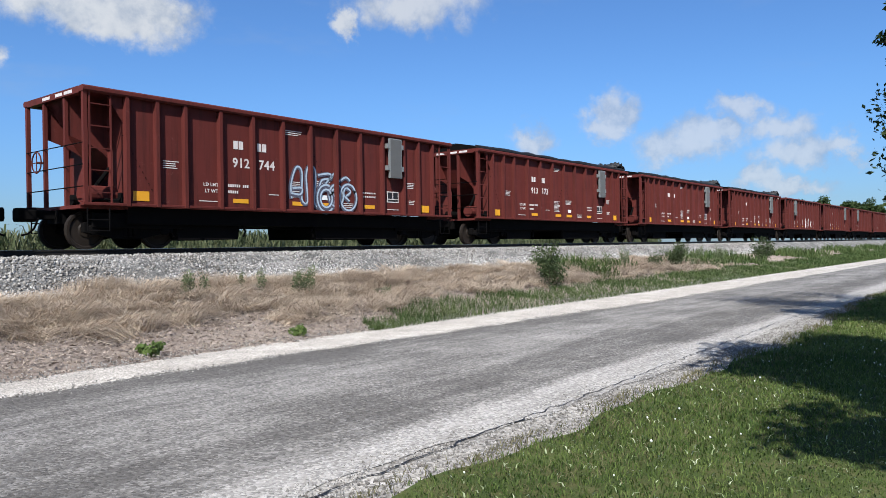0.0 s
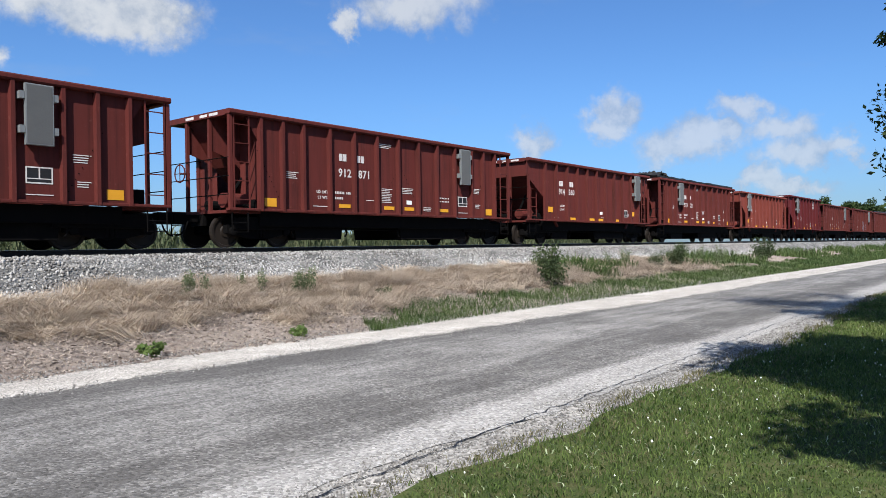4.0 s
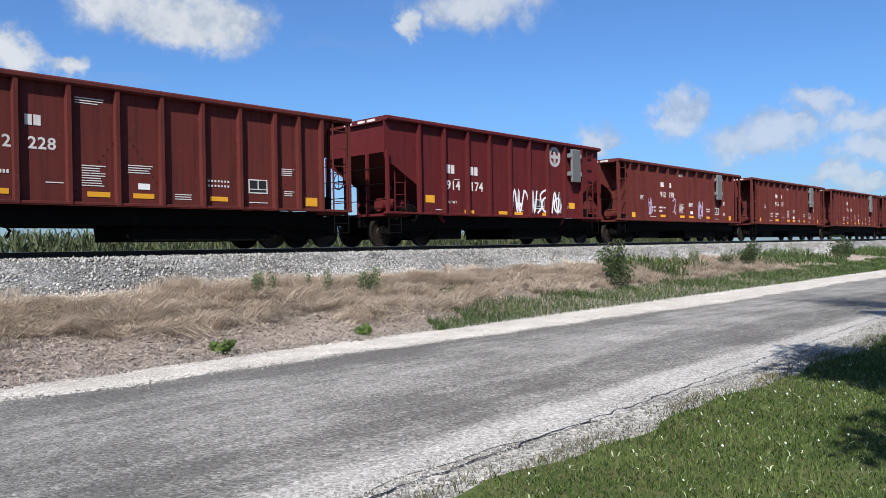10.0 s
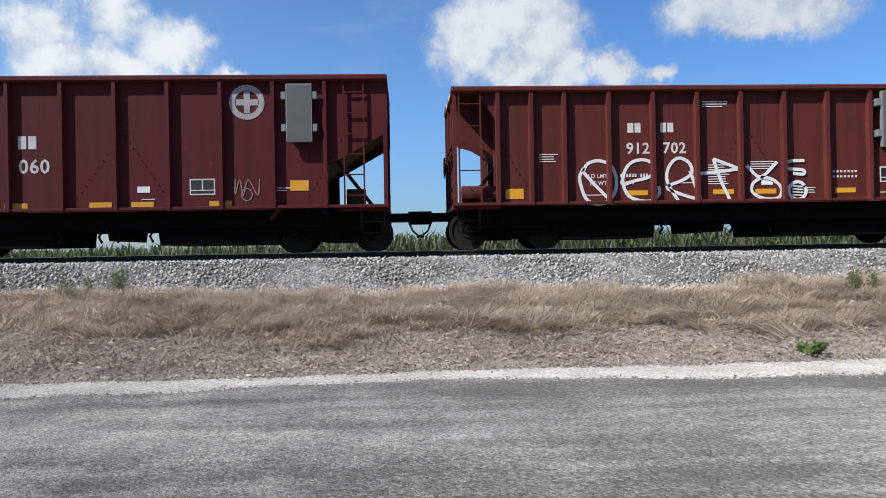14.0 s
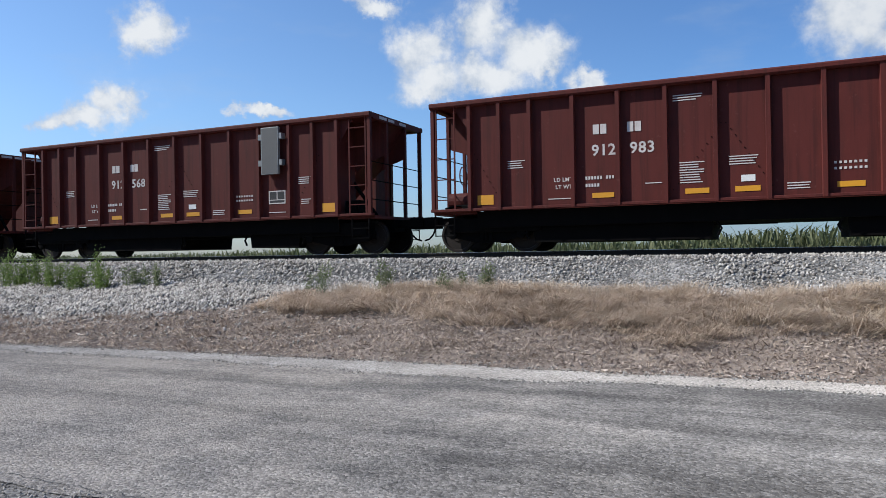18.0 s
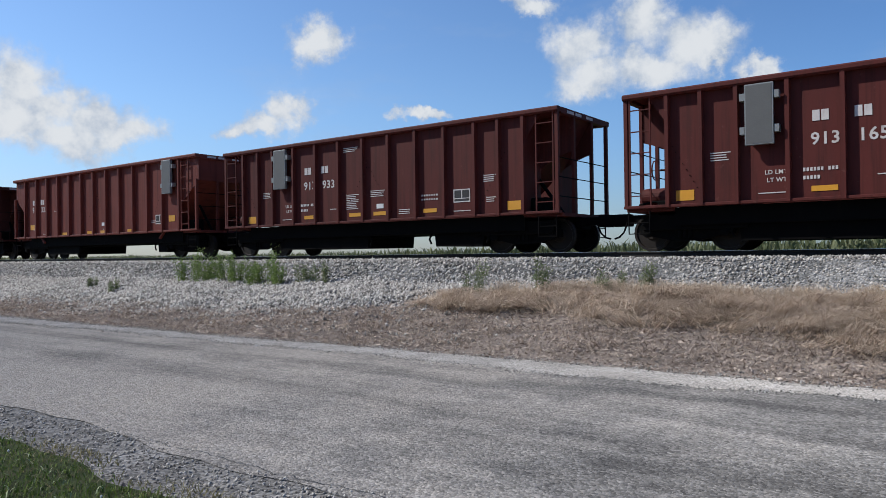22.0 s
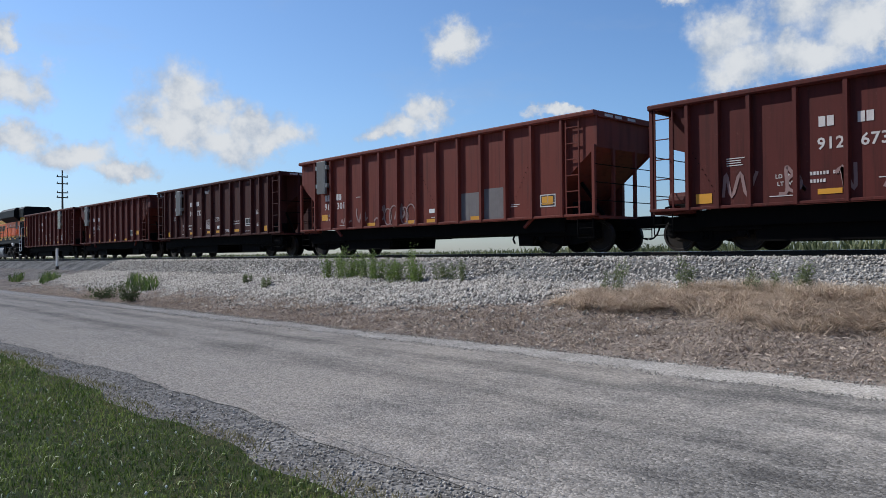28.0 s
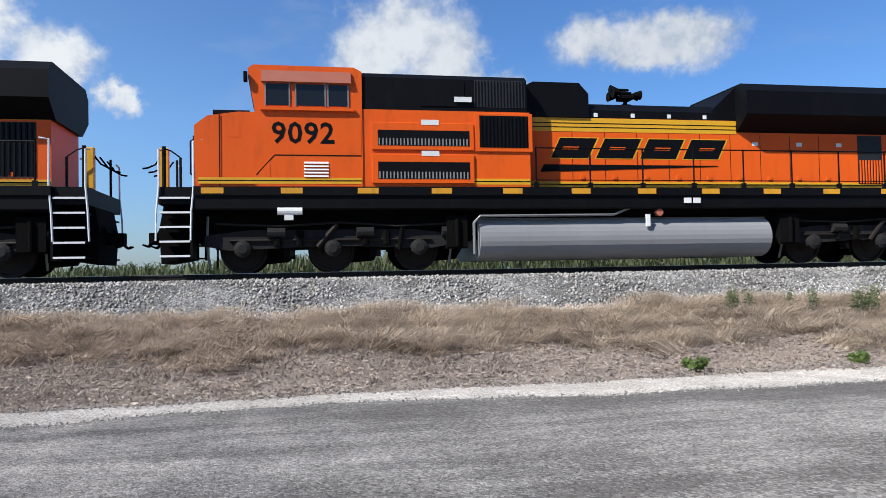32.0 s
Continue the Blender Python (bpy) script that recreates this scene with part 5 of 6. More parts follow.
    for z0, z1 in ((2.80, 3.36), (2.02, 2.62)):
        P("vent_frame", Solid().box(-6.35, -3.95, -1.535, -1.49, z0, z1 + 0.08, 0.01), ORANGE)
        v = P("vent", Solid().box(-6.22, -4.05, -1.539, -1.535, z0 + 0.1, z1 - 0.1), HOODBLACK, "dark louvred air intake")
        # only the sunlit lower ends of the slats, drawn in light grey
        for i in range(26):
            part("slat", Solid().box(-6.2 + i * 0.083, -6.17 + i * 0.083, -1.547, -1.539, z0 + 0.11, z0 + 0.27), TANKGREY, v)
    for x, z in ((-5.2, 3.37), (-5.2, 2.64), (-4.4, 3.93)):
        P("notice", Solid().box(x, x + 0.42, -1.542, -1.535, z + 0.02, z + 0.14), SIGNWHITE)
    P("grille_frame", Solid().box(-3.9, -2.5, -1.53, -1.49, 2.78, 3.70, 0.01), ORANGE)
    g = P("grille", Solid().box(-3.8, -2.6, -1.535, -1.53, 2.88, 3.64), HOODBLACK, "black barred grille")
    for i in range(13):
        part("bar", Solid().box(-3.77 + i * 0.092, -3.74 + i * 0.092, -1.555, -1.535, 2.9, 3.62), HOODBLACK, g)
    g = P("upper_grille", Solid().box(-3.9, -2.65, -1.476, -1.47, 3.85, 4.5), TARP)
    for i in range(16):
        part("bar", Solid().box(-3.88 + i * 0.078, -3.86 + i * 0.078, -1.49, -1.476, 3.87, 4.48), HOODBLACK, g)
    # long hood
    P("hood", Solid().box(-2.55, 10.2, -1.0, 1.0, 1.94, 3.75), ORANGE)
    P("hood_top", Solid().prism([(-1.0, 3.75), (1.0, 3.75), (1.0, 3.95), (0.75, 4.16), (-0.75, 4.16), (-1.0, 3.95)], "x", -0.9, 3.25), HOODBLACK)
    P("exhaust_housing", Solid().prism([(-2.6, 3.75), (-2.55, 4.5), (-2.3, 4.62), (-1.1, 4.62), (-0.85, 4.35), (-0.85, 3.75)], "y", -1.05, 1.05), HOODBLACK)
    # flared radiators
    flare = [(-1.0, 3.45), (1.0, 3.45), (1.5, 3.85), (1.5, 4.45), (1.25, 4.68), (-1.25, 4.68), (-1.5, 4.45), (-1.5, 3.85)]
    P("radiator", Solid().prism(flare, "x", 3.25, 8.45 if numbered else 10.3), HOODBLACK, "flared black radiator section")
    P("radiator_front", Solid().prism([(2.6, 4.05), (3.25, 4.64), (3.25, 3.75), (2.6, 3.75)], "y", -0.99, 0.99), HOODBLACK)
    for x in (4.2, 5.9, 7.5):
        P("radiator_fan", Solid().rod((x, 0, 4.68), (x, 0, 4.74), 0.62, 20), HOODBLACK)
    if numbered:
        P("rear_hood_top", Solid().prism([(-1.15, 3.75), (1.15, 3.75), (1.15, 4.5), (0.95, 4.7), (-0.95, 4.7), (-1.15, 4.5)], "x", 8.45, 10.2), HOODBLACK)
    # yellow bands and thin black lines
    P("yellow_band", Solid().box(-2.55, 3.24, -1.008, -1.0, 3.40, 3.745), LINE_YELLOW)
    for z in (3.50, 3.60):
        P("band_line", Solid().box(-2.55, 3.24, -1.012, -1.008, z, z + 0.022), HOODBLACK)
    P("yellow_band", Solid().box(8.5, 10.2, -1.008, -1.0, 3.45, 3.745), LINE_YELLOW)
    for z in (3.54, 3.64):
        P("band_line", Solid().box(8.5, 10.2, -1.012, -1.008, z, z + 0.022), HOODBLACK)
    for x0, x1, y in ((-10.2, -6.6, -1.521), (-3.95, -2.56, -1.491), (-2.5, 10.2, -1.0)):
        P("lower_stripe", Solid().box(x0, x1, y - 0.006, y, 2.0, 2.14), LINE_YELLOW)
        P("stripe_line", Solid().box(x0, x1, y - 0.009, y - 0.006, 2.06, 2.085), HOODBLACK)
    # owner's mark as plain slanted blocks and a long wedge
    for i in range(4):
        x = -1.86 + i * 1.19
        P("mark_edge", Solid().prism(slanted(x - 0.03, x + 1.02, 2.715, 3.255, 0.27), "y", -1.004, -1.0), LINE_YELLOW)
        P("mark_block", Solid().prism(slanted(x, x + 0.98, 2.735, 3.235, 0.25), "y", -1.008, -1.004), HOODBLACK, "plain black slanted block of the owner's mark")
        for u, z, w in ((0.3 + 0.05 * i, 2.95, 0.42),):
            P("mark_slit", Solid().prism(slanted(x + u, x + u + w, z, z + 0.07, 0.035), "y", -1.0105, -1.008), ORANGE, "orange slit in the mark")
    P("mark_wedge", Solid().prism([(-2.14, 2.38), (2.69, 2.55), (2.69, 2.565), (-2.05, 2.57)], "y", -1.012, -1.0), HOODBLACK, "long black wedge under the mark")
    # doors of the long hood
    for x in ticks(-1.3, 0.87, 13):
        if not 6.5 < x < 7.8:
            P("door_seam", Solid().box(x, x + 0.014, -1.003, -1.0, 2.15, 3.38), HOODBLACK)
            P("latch", Solid().box(x + 0.2, x + 0.3, -1.03, -1.0, 2.2, 2.3), ORANGE)
    d = P("louvred_door", Solid().box(6.85, 7.6, -1.006, -1.0, 2.1, 3.42), TARP)
    for i in range(8):
        part("bar", Solid().box(6.9 + i * 0.088, 6.93 + i * 0.088, -1.03, -1.006, 2.12, 2.75), ORANGE, d)
    d = P("rear_grille", Solid().box(8.6, 9.9, -1.006, -1.0, 2.2, 3.40), TARP)
    for i in range(11):
        part("bar", Solid().box(8.64 + i * 0.116, 8.68 + i * 0.116, -1.05, -1.006, 2.22, 3.38), HOODBLACK, d)
    # handrails along the walkway
    rail = Solid().pipe([(-2.42, -1.46, 2.9), (10.05, -1.46, 2.9)], 0.018)
    P("walkway_rail", rail, HOODBLACK)
    P("walkway_rail", Solid().pipe([(-2.42, -1.46, 2.12), (10.05, -1.46, 2.12)], 0.012), HOODBLACK)
    for x in ticks(-2.4, 1.38, 10):
        P("stanchion", Solid().rod((x, -1.46, 1.93), (x, -1.46, 2.92), 0.022, 6).box(x - 0.05, x + 0.05, -1.5, -1.42, 1.93, 2.06), HOODBLACK)
    # end steps, white grab rails, pilots, couplers
    for e in (-1, 1):
        X = lambda u: e * u
        well = Solid()
        a, b = sorted((X(10.35), X(11.05)))
        P("end_deck", Solid().box(a, b, -1.45, 1.45, 1.55, 1.93), HOODBLACK)
        P("pilot", Solid().prism([(X(10.5), 0.35), (X(11.1), 0.25), (X(11.15), 1.0), (X(11.05), 1.55), (X(10.5), 1.55)], "y", -0.85, 0.85), BLACK)
        for s in (-1, 1):
            for i in range(5):
                z = 0.42 + 0.32 * i
                ya, yb = sorted((s * 0.9, s * 1.5))
                tread = P("step", Solid().box(a + 0.03, b - 0.03, ya, yb, z - 0.03, z), HOODBLACK)
                yc, yd = sorted((s * 1.5, s * 1.512))
                part("step_edge", Solid().box(a + 0.03, b - 0.03, yc, yd, z - 0.035, z + 0.008), HANDRAIL, tread, "white step edge")
            wa, wb = sorted((X(10.33), X(10.38)))
            P("step_side", Solid().box(wa, wb, min(s * 0.9, s * 1.5), max(s * 0.9, s * 1.5), 0.35, 1.93), HOODBLACK)
            for u, top in ((10.3, 2.95), (11.03, 2.75)):
                P("grab_rail", Solid().pipe([(X(u + 0.07), s * 1.5, 0.75), (X(u + 0.05), s * 1.52, 1.4), (X(u), s * 1.5, 1.95), (X(u), s * 1.48, top), (X(u - 0.2 if u < 11 else u), s * (1.48 if u < 11 else 1.2), top + 0.03)], 0.024, 6), HANDRAIL, "white grab rail")
            P("end_post", Solid().rod((X(11.0), s * 0.75, 1.93), (X(11.0), s * 0.75, 2.85), 0.03, 6), HOODBLACK)
        P("mu_stand", Solid().box(min(X(10.9), X(11.08)), max(X(10.9), X(11.08)), -1.1, -0.9, 1.93, 2.85, 0.02), LINE_YELLOW, "yellow cable stand")
        for k in (-0.6, -0.4, 0.4, 0.6):
            P("jumper_hose", Solid().pipe([(X(11.1), k, 1.15), (X(11.3), k, 0.8), (X(11.45), k, 0.65), (X(11.55), k, 0.7)], 0.025), BLACK)
        for k in (-0.95, -0.3, 0.35):
            P("jumper_cable", Solid().pipe([(X(11.02), k, 2.75), (X(11.2), k + 0.03, 2.5), (X(11.35), k, 2.42), (X(11.47), k, 2.4)], 0.022), BLACK)
        P("deck_post", Solid().rod((X(10.95), -1.3, 1.93), (X(10.95), -1.3, 2.85), 0.045, 8).rod((X(10.6), -1.3, 1.93), (X(10.6), -1.3, 2.6), 0.03, 6).pipe([(X(10.6), -1.3, 2.6), (X(10.8), -1.3, 2.75), (X(10.95), -1.3, 2.8)], 0.018), HOODBLACK)
        ca, cb = sorted((X(11.05), X(11.5)))
        P("coupler", Solid().box(ca, cb, -0.15, 0.15, 0.72, 1.0, 0.03), BLACK)
        loco_truck(lo, e * 7.27)
        P("sand_box", Solid().rod((X(7.95), -1.53, 1.38), (X(8.5), -1.53, 1.38), 0.085, 10).box(min(X(8.15), X(8.35)), max(X(8.15), X(8.35)), -1.58, -1.48, 1.18, 1.38), SIGNWHITE, "small white box under the sill")
    # tank and piping
    tank = [(-0.95, 0.2), (0.95, 0.2)] + [(1.44 + 0.5 * (math.cos(u) - 1), 0.72 + 0.5 * math.sin(u)) for u in np.linspace(-1.3, 1.25, 12)] + [(1.15, 1.22), (-1.15, 1.22)]
    tank += [(-y, z) for y, z in reversed(tank[2:-2])]
    P("fuel_tank", Solid().prism(tank, "x", -3.8, 3.9), TANKGREY, "long silver-grey fuel tank")
    P("filler_neck", Solid().box(0.42, 0.52, -1.48, -1.42, 0.98, 1.28), SIGNWHITE)
    P("filler_cap", Solid().rod((0.8, -1.45, 1.33), (0.8, -1.3, 1.33), 0.09, 10), BRICKRED)
    P("air_pipe", Solid().pipe([(-3.95, -1.4, 0.35), (-3.95, -1.4, 1.1), (-3.8, -1.4, 1.26), (-0.4, -1.4, 1.28), (0.1, -1.4, 1.48), (0.4, -1.4, 1.5)], 0.035, 6), GREY)
    for x in (1.4, 1.65):
        P("gauge_box", Solid().box(x, x + 0.2, -1.555, -1.545, 1.55, 1.68), SIGNWHITE)
    # horn
    horn = Solid().rod((0.62, 0, 4.14), (0.62, 0, 4.52), 0.06, 8).box(0.45, 0.79, -0.2, 0.2, 4.46, 4.56, 0.02).box(0.5, 0.74, -0.1, 0.1, 4.14, 4.34, 0.02)
    P("horn_stand", horn, BLACK)
    for k, (y, sgn, z) in enumerate(((-0.16, -1, 4.62), (0.0, -1, 4.74), (0.14, 1, 4.62), (-0.05, 1, 4.6), (0.16, -1, 4.58))):
        P("horn", Solid().rod((0.62 - sgn * 0.1, y, z), (0.62 + sgn * 0.2, y, z), 0.035, 10, 0.04).rod((0.62 + sgn * 0.2, y, z), (0.62 + sgn * 0.42, y, z), 0.04, 12, 0.13), BLACK, "flared air horn")
    for x in ticks(-1.7, 1.0, 5):
        P("hood_notice", Solid().box(x, x + 0.1, -1.012, -1.0, 3.78, 3.88), SIGNWHITE)
    for x in (3.7, 5.0, 6.2):
        P("hood_notice", Solid().box(x, x + 0.16, -1.006, -1.0, 3.1, 3.2), SIGNWHITE)
    MOVING.append((lo, at[0]))


build_loco((-723.25, TRACK_Y, RAIL_Z), True)
build_loco((-746.8, TRACK_Y, RAIL_Z), False)


# ---- plants, stones and things along the line ----
rng = np.random.default_rng(5)


def blades(name, x, y, z, height, width, lean, bend, mat, toward=None):
    """Many curved blades as one mesh: each has a wide foot, a middle and a tip."""
    n = len(x)
    a = rng.uniform(0, 2 * np.pi, n)
    d = rng.uniform(0, 2 * np.pi, n) if toward is None else toward + rng.normal(0, 0.7, n)
    wx, wy = np.cos(a) * width / 2, np.sin(a) * width / 2
    lx, ly = np.cos(d) * lean * height, np.sin(d) * lean * height
    p = np.zeros((n, 5, 3))
    p[:, 0] = np.stack([x - wx, y - wy, z], 1)
    p[:, 1] = np.stack([x + wx, y + wy, z], 1)
    mx, my, mz = x + lx * 0.35, y + ly * 0.35, z + height * 0.6
    p[:, 2] = np.stack([mx + wx * 0.75, my + wy * 0.75, mz], 1)
    p[:, 3] = np.stack([mx - wx * 0.75, my - wy * 0.75, mz], 1)
    p[:, 4] = np.stack([x + lx * (0.8 + bend), y + ly * (0.8 + bend), z + height * (1 - 0.55 * bend)], 1)
    i = np.arange(n)[:, None] * 5
    tri = np.concatenate([i + [0, 1, 2], i + [0, 2, 3], i + [3, 2, 4]], 0)
    return from_arrays(name, p.reshape(-1, 3), tri, mat)


def stuff(name, me, label, category):
    return tagged(new(name, me), label, category, kind="stuff")


def earth(x, y):
    base = ground_z(x, y) + np.where((y > 10.2) & (y < 15.4), wave(x, y, 0.035), 0)
    prof = np.interp(y, [15.15, 15.4, 15.9, 16.35, 16.7, 17.6], [0.72, 0.86, 1.16, 1.40, 1.455, 1.46])
    return np.where(y > 15.15, np.maximum(prof, base), base)


def lawn_grass():
    n = 240000
    # more blades where the lawn is near
    d = 28 * rng.random(n) ** 1.5
    x = np.where(rng.random(n) < 0.55, 1, -1) * d
    y = LAWN_EDGE(x) - 3.6 * rng.random(n) ** 0.9
    m = 60000
    x, y = np.concatenate([x, rng.uniform(-26, 26, m)]), np.concatenate([y, rng.uniform(-13.5, 0.2, m)])
    y += 0.10 * rng.random(len(x)) * (rng.random(len(x)) < 0.2)
    far = np.clip(np.hypot(x, y) / 12, 0.35, 2.2)
    h = rng.uniform(0.025, 0.062, len(x)) * (0.8 + 0.4 * far)
    stuff("lawn_grass", blades("lawn_grass", x, y, np.full(len(x), 0.03), h, 0.006 + 0.006 * far, 0.6, rng.uniform(0.1, 0.7, len(x)), GRASS), "short green lawn grass blades", "grass")
    # yellowed sparse blades along the gravel
    n = 26000
    d = 2.0 + 24 * rng.random(n) ** 1.6
    x = np.where(rng.random(n) < 0.55, 1, -1) * d
    y = LAWN_EDGE(x) + 0.22 - 1.2 * rng.random(n) ** 1.5
    keep = (np.hypot(x, y) > 2.2) & (rng.random(n) < 0.55 + 0.45 * np.sin(3.1 * x + 2.0 * np.sin(5.0 * y)))
    x, y = x[keep], y[keep]
    far = np.clip(np.hypot(x, y) / 12, 0.35, 2.2)
    stuff("worn_lawn_grass", blades("worn_lawn_grass", x, y, np.full(len(x), 0.02), rng.uniform(0.025, 0.075, len(x)) * (0.8 + 0.4 * far), 0.005 + 0.005 * far, 0.9, rng.uniform(0.1, 0.7, len(x)), WORNGRASS), "yellowed grass blades at the edge of the lawn", "grass")
    # broad pale leaves that catch the sun
    m = 5200
    d = 1.5 + 18 * rng.random(m) ** 1.4
    x = np.where(rng.random(m) < 0.5, 1, -1) * d
    y = LAWN_EDGE(x) - 0.1 - 3.2 * rng.random(m)
    stuff("lawn_weeds", blades("lawn_weeds", x, y, np.full(m, 0.035), rng.uniform(0.025, 0.05, m), rng.uniform(0.008, 0.016, m), 0.9, rng.uniform(0.3, 0.9, m), PALEBLADE), "broad pale weed leaves in the lawn", "weeds")
    # clover heads
    m = 130
    d = 2.5 + 14 * rng.random(m)
    x = np.where(rng.random(m) < 0.5, 1, -1) * d
    y = LAWN_EDGE(x) - 0.2 - 2.6 * rng.random(m)
    v, f = [], []
    for a, b in zip(x, y):
        o, r, z = len(v), rng.uniform(0.007, 0.012), rng.uniform(0.08, 0.12)
        v += [(a + r, b, z), (a - r, b, z), (a, b + r, z), (a, b - r, z), (a, b, z + r), (a, b, z - 1.6 * r)]
        f += [(o, o + 2, o + 4), (o + 2, o + 1, o + 4), (o + 1, o + 3, o + 4), (o + 3, o, o + 4), (o + 2, o, o + 5), (o + 1, o + 2, o + 5), (o + 3, o + 1, o + 5), (o, o + 3, o + 5)]
    stuff("clover_flowers", from_arrays("clover_flowers", v, f, SIGNWHITE), "tiny white clover heads in the lawn", "flowers")


def green_zone(x, y):
    """Where the verge by the road is green: from x = 11 on, widening."""
    ragged = 0.5 * np.sin(1.9 * x + 2.2 * y) + 0.35 * np.sin(4.7 * x - 3.1 * y) + 0.2 * np.sin(11.0 * x + 7.0 * y)
    return (x > 10.7 + 1.2 * (y - 10) + 0.9 * ragged) & (y < 11.5 + 0.015 * np.clip(x - 12, 0, 60) + 0.4 * ragged)


def gravel_zone(x, y):
    """Spilt ballast covers the upper verge on the left."""
    return (x < -9.5) & (y > spill(x))


def verge_grass():
    # thin short growth everywhere
    n = 60000
    x, y = rng.uniform(-40, 38, n), 9.85 + 5.2 * rng.random(n) ** 0.8
    k = ~green_zone(x, y) & ~gravel_zone(x, y)
    x, y = x[k], y[k]
    n = len(x)
    stuff("short_dry_grass", blades("short_dry_grass", x, y, earth(x, y) - 0.01, rng.uniform(0.03, 0.1, n), 0.007, rng.uniform(0.6, 2.5, n), rng.uniform(0.3, 1.2, n), STRAW), "thin short dry grass on the verge", "grass")
    # clumps along the foot of the ballast, each fallen over its own way
    m = 3600
    cx = rng.uniform(-40, 38, m)
    low = np.interp(cx, [-10, -4, 2], [12.7, 12.5, 11.5]) + 0.45 * np.sin(0.5 * cx) + 0.4 * np.sin(1.7 * cx + 1)
    cy = low + (np.interp(cx, [-12, -8, 4, 9], [14.75, 14.5, 14.45, 14.9]) + 0.2 * np.sin(2.3 * cx) + 0.15 * np.sin(0.8 * cx) - low) * rng.random(m) ** 0.65 + rng.normal(0, 0.22, m)
    k = ~green_zone(cx, cy) & ~gravel_zone(cx, cy)
    cx, cy = cx[k], cy[k]
    m = len(cx)
    way = np.where(rng.random(m) < 0.68, 0.0, np.pi) - 0.35 + rng.normal(0, 0.75, m)
    size, over = rng.uniform(0.08, 0.42, m), rng.uniform(0.8, 3.6, m)
    c = rng.integers(0, m, 190000)
    n = len(c)
    x, y = cx[c] + rng.normal(0, 0.13, n), cy[c] + rng.normal(0, 0.09, n)
    tone = cx[c] + 1.5 * np.sin(3 * cy[c]) + rng.normal(0, 1.2, n) > 0.5
    for name, k, mat, label in (("dry_grass", tone, STRAW, "tangled clumps of dry straw-coloured grass lying over"), ("brown_dry_grass", ~tone, RUSSET, "tangled clumps of brown dead grass lying over")):
        m = int(k.sum())
        stuff(name, blades(name, x[k], y[k], earth(x[k], y[k]) - 0.01, size[c][k] * rng.uniform(0.5, 1.2, m), 0.007 + 0.012 * rng.random(m), over[c][k] * rng.uniform(0.6, 1.3, m), rng.uniform(0.5, 1.3, m), mat, way[c][k] + rng.normal(0, 0.1, m)), label, "grass")
    # pale tufts that still stand
    spots = [(1.2, 14.5), (2.1, 14.7), (3.0, 14.4), (3.9, 14.8), (6.9, 14.6), (7.6, 14.8), (9.6, 14.6), (10.3, 14.8), (11.2, 14.3), (-6.1, 14.7), (-7.4, 14.5), (-9.0, 14.6), (12.6, 14.6), (14.0, 14.4), (-1.6, 14.6), (0.2, 14.3), (-2.7, 14.7), (-3.5, 14.5), (-4.3, 14.7), (-5.0, 14.5), (-5.6, 14.3), (-6.6, 14.8)]
    g = np.random.default_rng(8)
    count = 16000
    i = g.integers(0, len(spots), count)
    c = np.array(spots)[i]
    x, y = c[:, 0] + g.normal(0, 0.26, count), c[:, 1] + g.normal(0, 0.14, count)
    stuff("standing_dry_grass", blades("standing_dry_grass", x, y, earth(x, y) - 0.01, g.uniform(0.18, 0.52, count), 0.006, g.uniform(0.3, 1.3, count), g.uniform(0.2, 1.0, count), STRAW), "tufts of pale dry grass still standing", "grass")
    # grey-brown dead weeds in tufts where ballast has run down
    g = np.random.default_rng(21)
    m = 420
    tx = np.concatenate([g.uniform(-34, -8, m), g.uniform(-9, 3, 160)])
    ty = np.where(tx < -9, 9.85 + 2.6 * g.random(len(tx)) ** 1.4, 10.3 + 2.0 * g.random(len(tx)))
    i = g.integers(0, len(tx), 17000)
    wide, tall = g.uniform(0.06, 0.3, len(tx)), g.uniform(0.04, 0.2, len(tx))
    x, y = tx[i] + g.normal(0, 1, len(i)) * wide[i], ty[i] + g.normal(0, 0.7, len(i)) * wide[i]
    y = np.maximum(y, 9.75)
    stuff("dead_weeds", blades("dead_weeds", x, y, earth(x, y) - 0.01, tall[i] * g.uniform(0.4, 1.2, len(i)), g.uniform(0.006, 0.02, len(i)), g.uniform(0.7, 2.8, len(i)), g.uniform(0.3, 1.3, len(i)), DEADWEED), "grey-brown tufts of dead weeds on the verge", "weeds")
    # litter of dead stalks and leaves lying on the soil
    n = 170000
    x, y = rng.uniform(-45, 38, n), 9.75 + 4.6 * rng.random(n)
    k = ~green_zone(x, y) & ~gravel_zone(x, y)
    x, y = x[k], y[k]
    n = len(x)
    heapy = 0.5 + 0.5 * np.sin(3.1 * x + 1.9 * np.sin(2.3 * y)) * np.sin(4.2 * y + np.sin(1.9 * x))
    a, l = rng.uniform(0, 6.3, n), rng.uniform(0.02, 0.07, n) + (rng.random(n) < 0.15) * rng.uniform(0.03, 0.14, n)
    w = rng.uniform(0.006, 0.03, n)
    z = earth(x, y) + rng.uniform(0.0, 0.03, n) * (0.4 + 1.2 * heapy)
    p = np.zeros((n, 3, 3))
    p[:, 0] = np.stack([x - np.cos(a) * l / 2, y - np.sin(a) * l / 2, z], 1)
    p[:, 1] = np.stack([x + np.cos(a) * l / 2, y + np.sin(a) * l / 2, z + rng.uniform(-0.01, 0.035, n)], 1)
    p[:, 2] = np.stack([x - np.sin(a) * w, y + np.cos(a) * w, z + rng.uniform(0.0, 0.03, n)], 1)
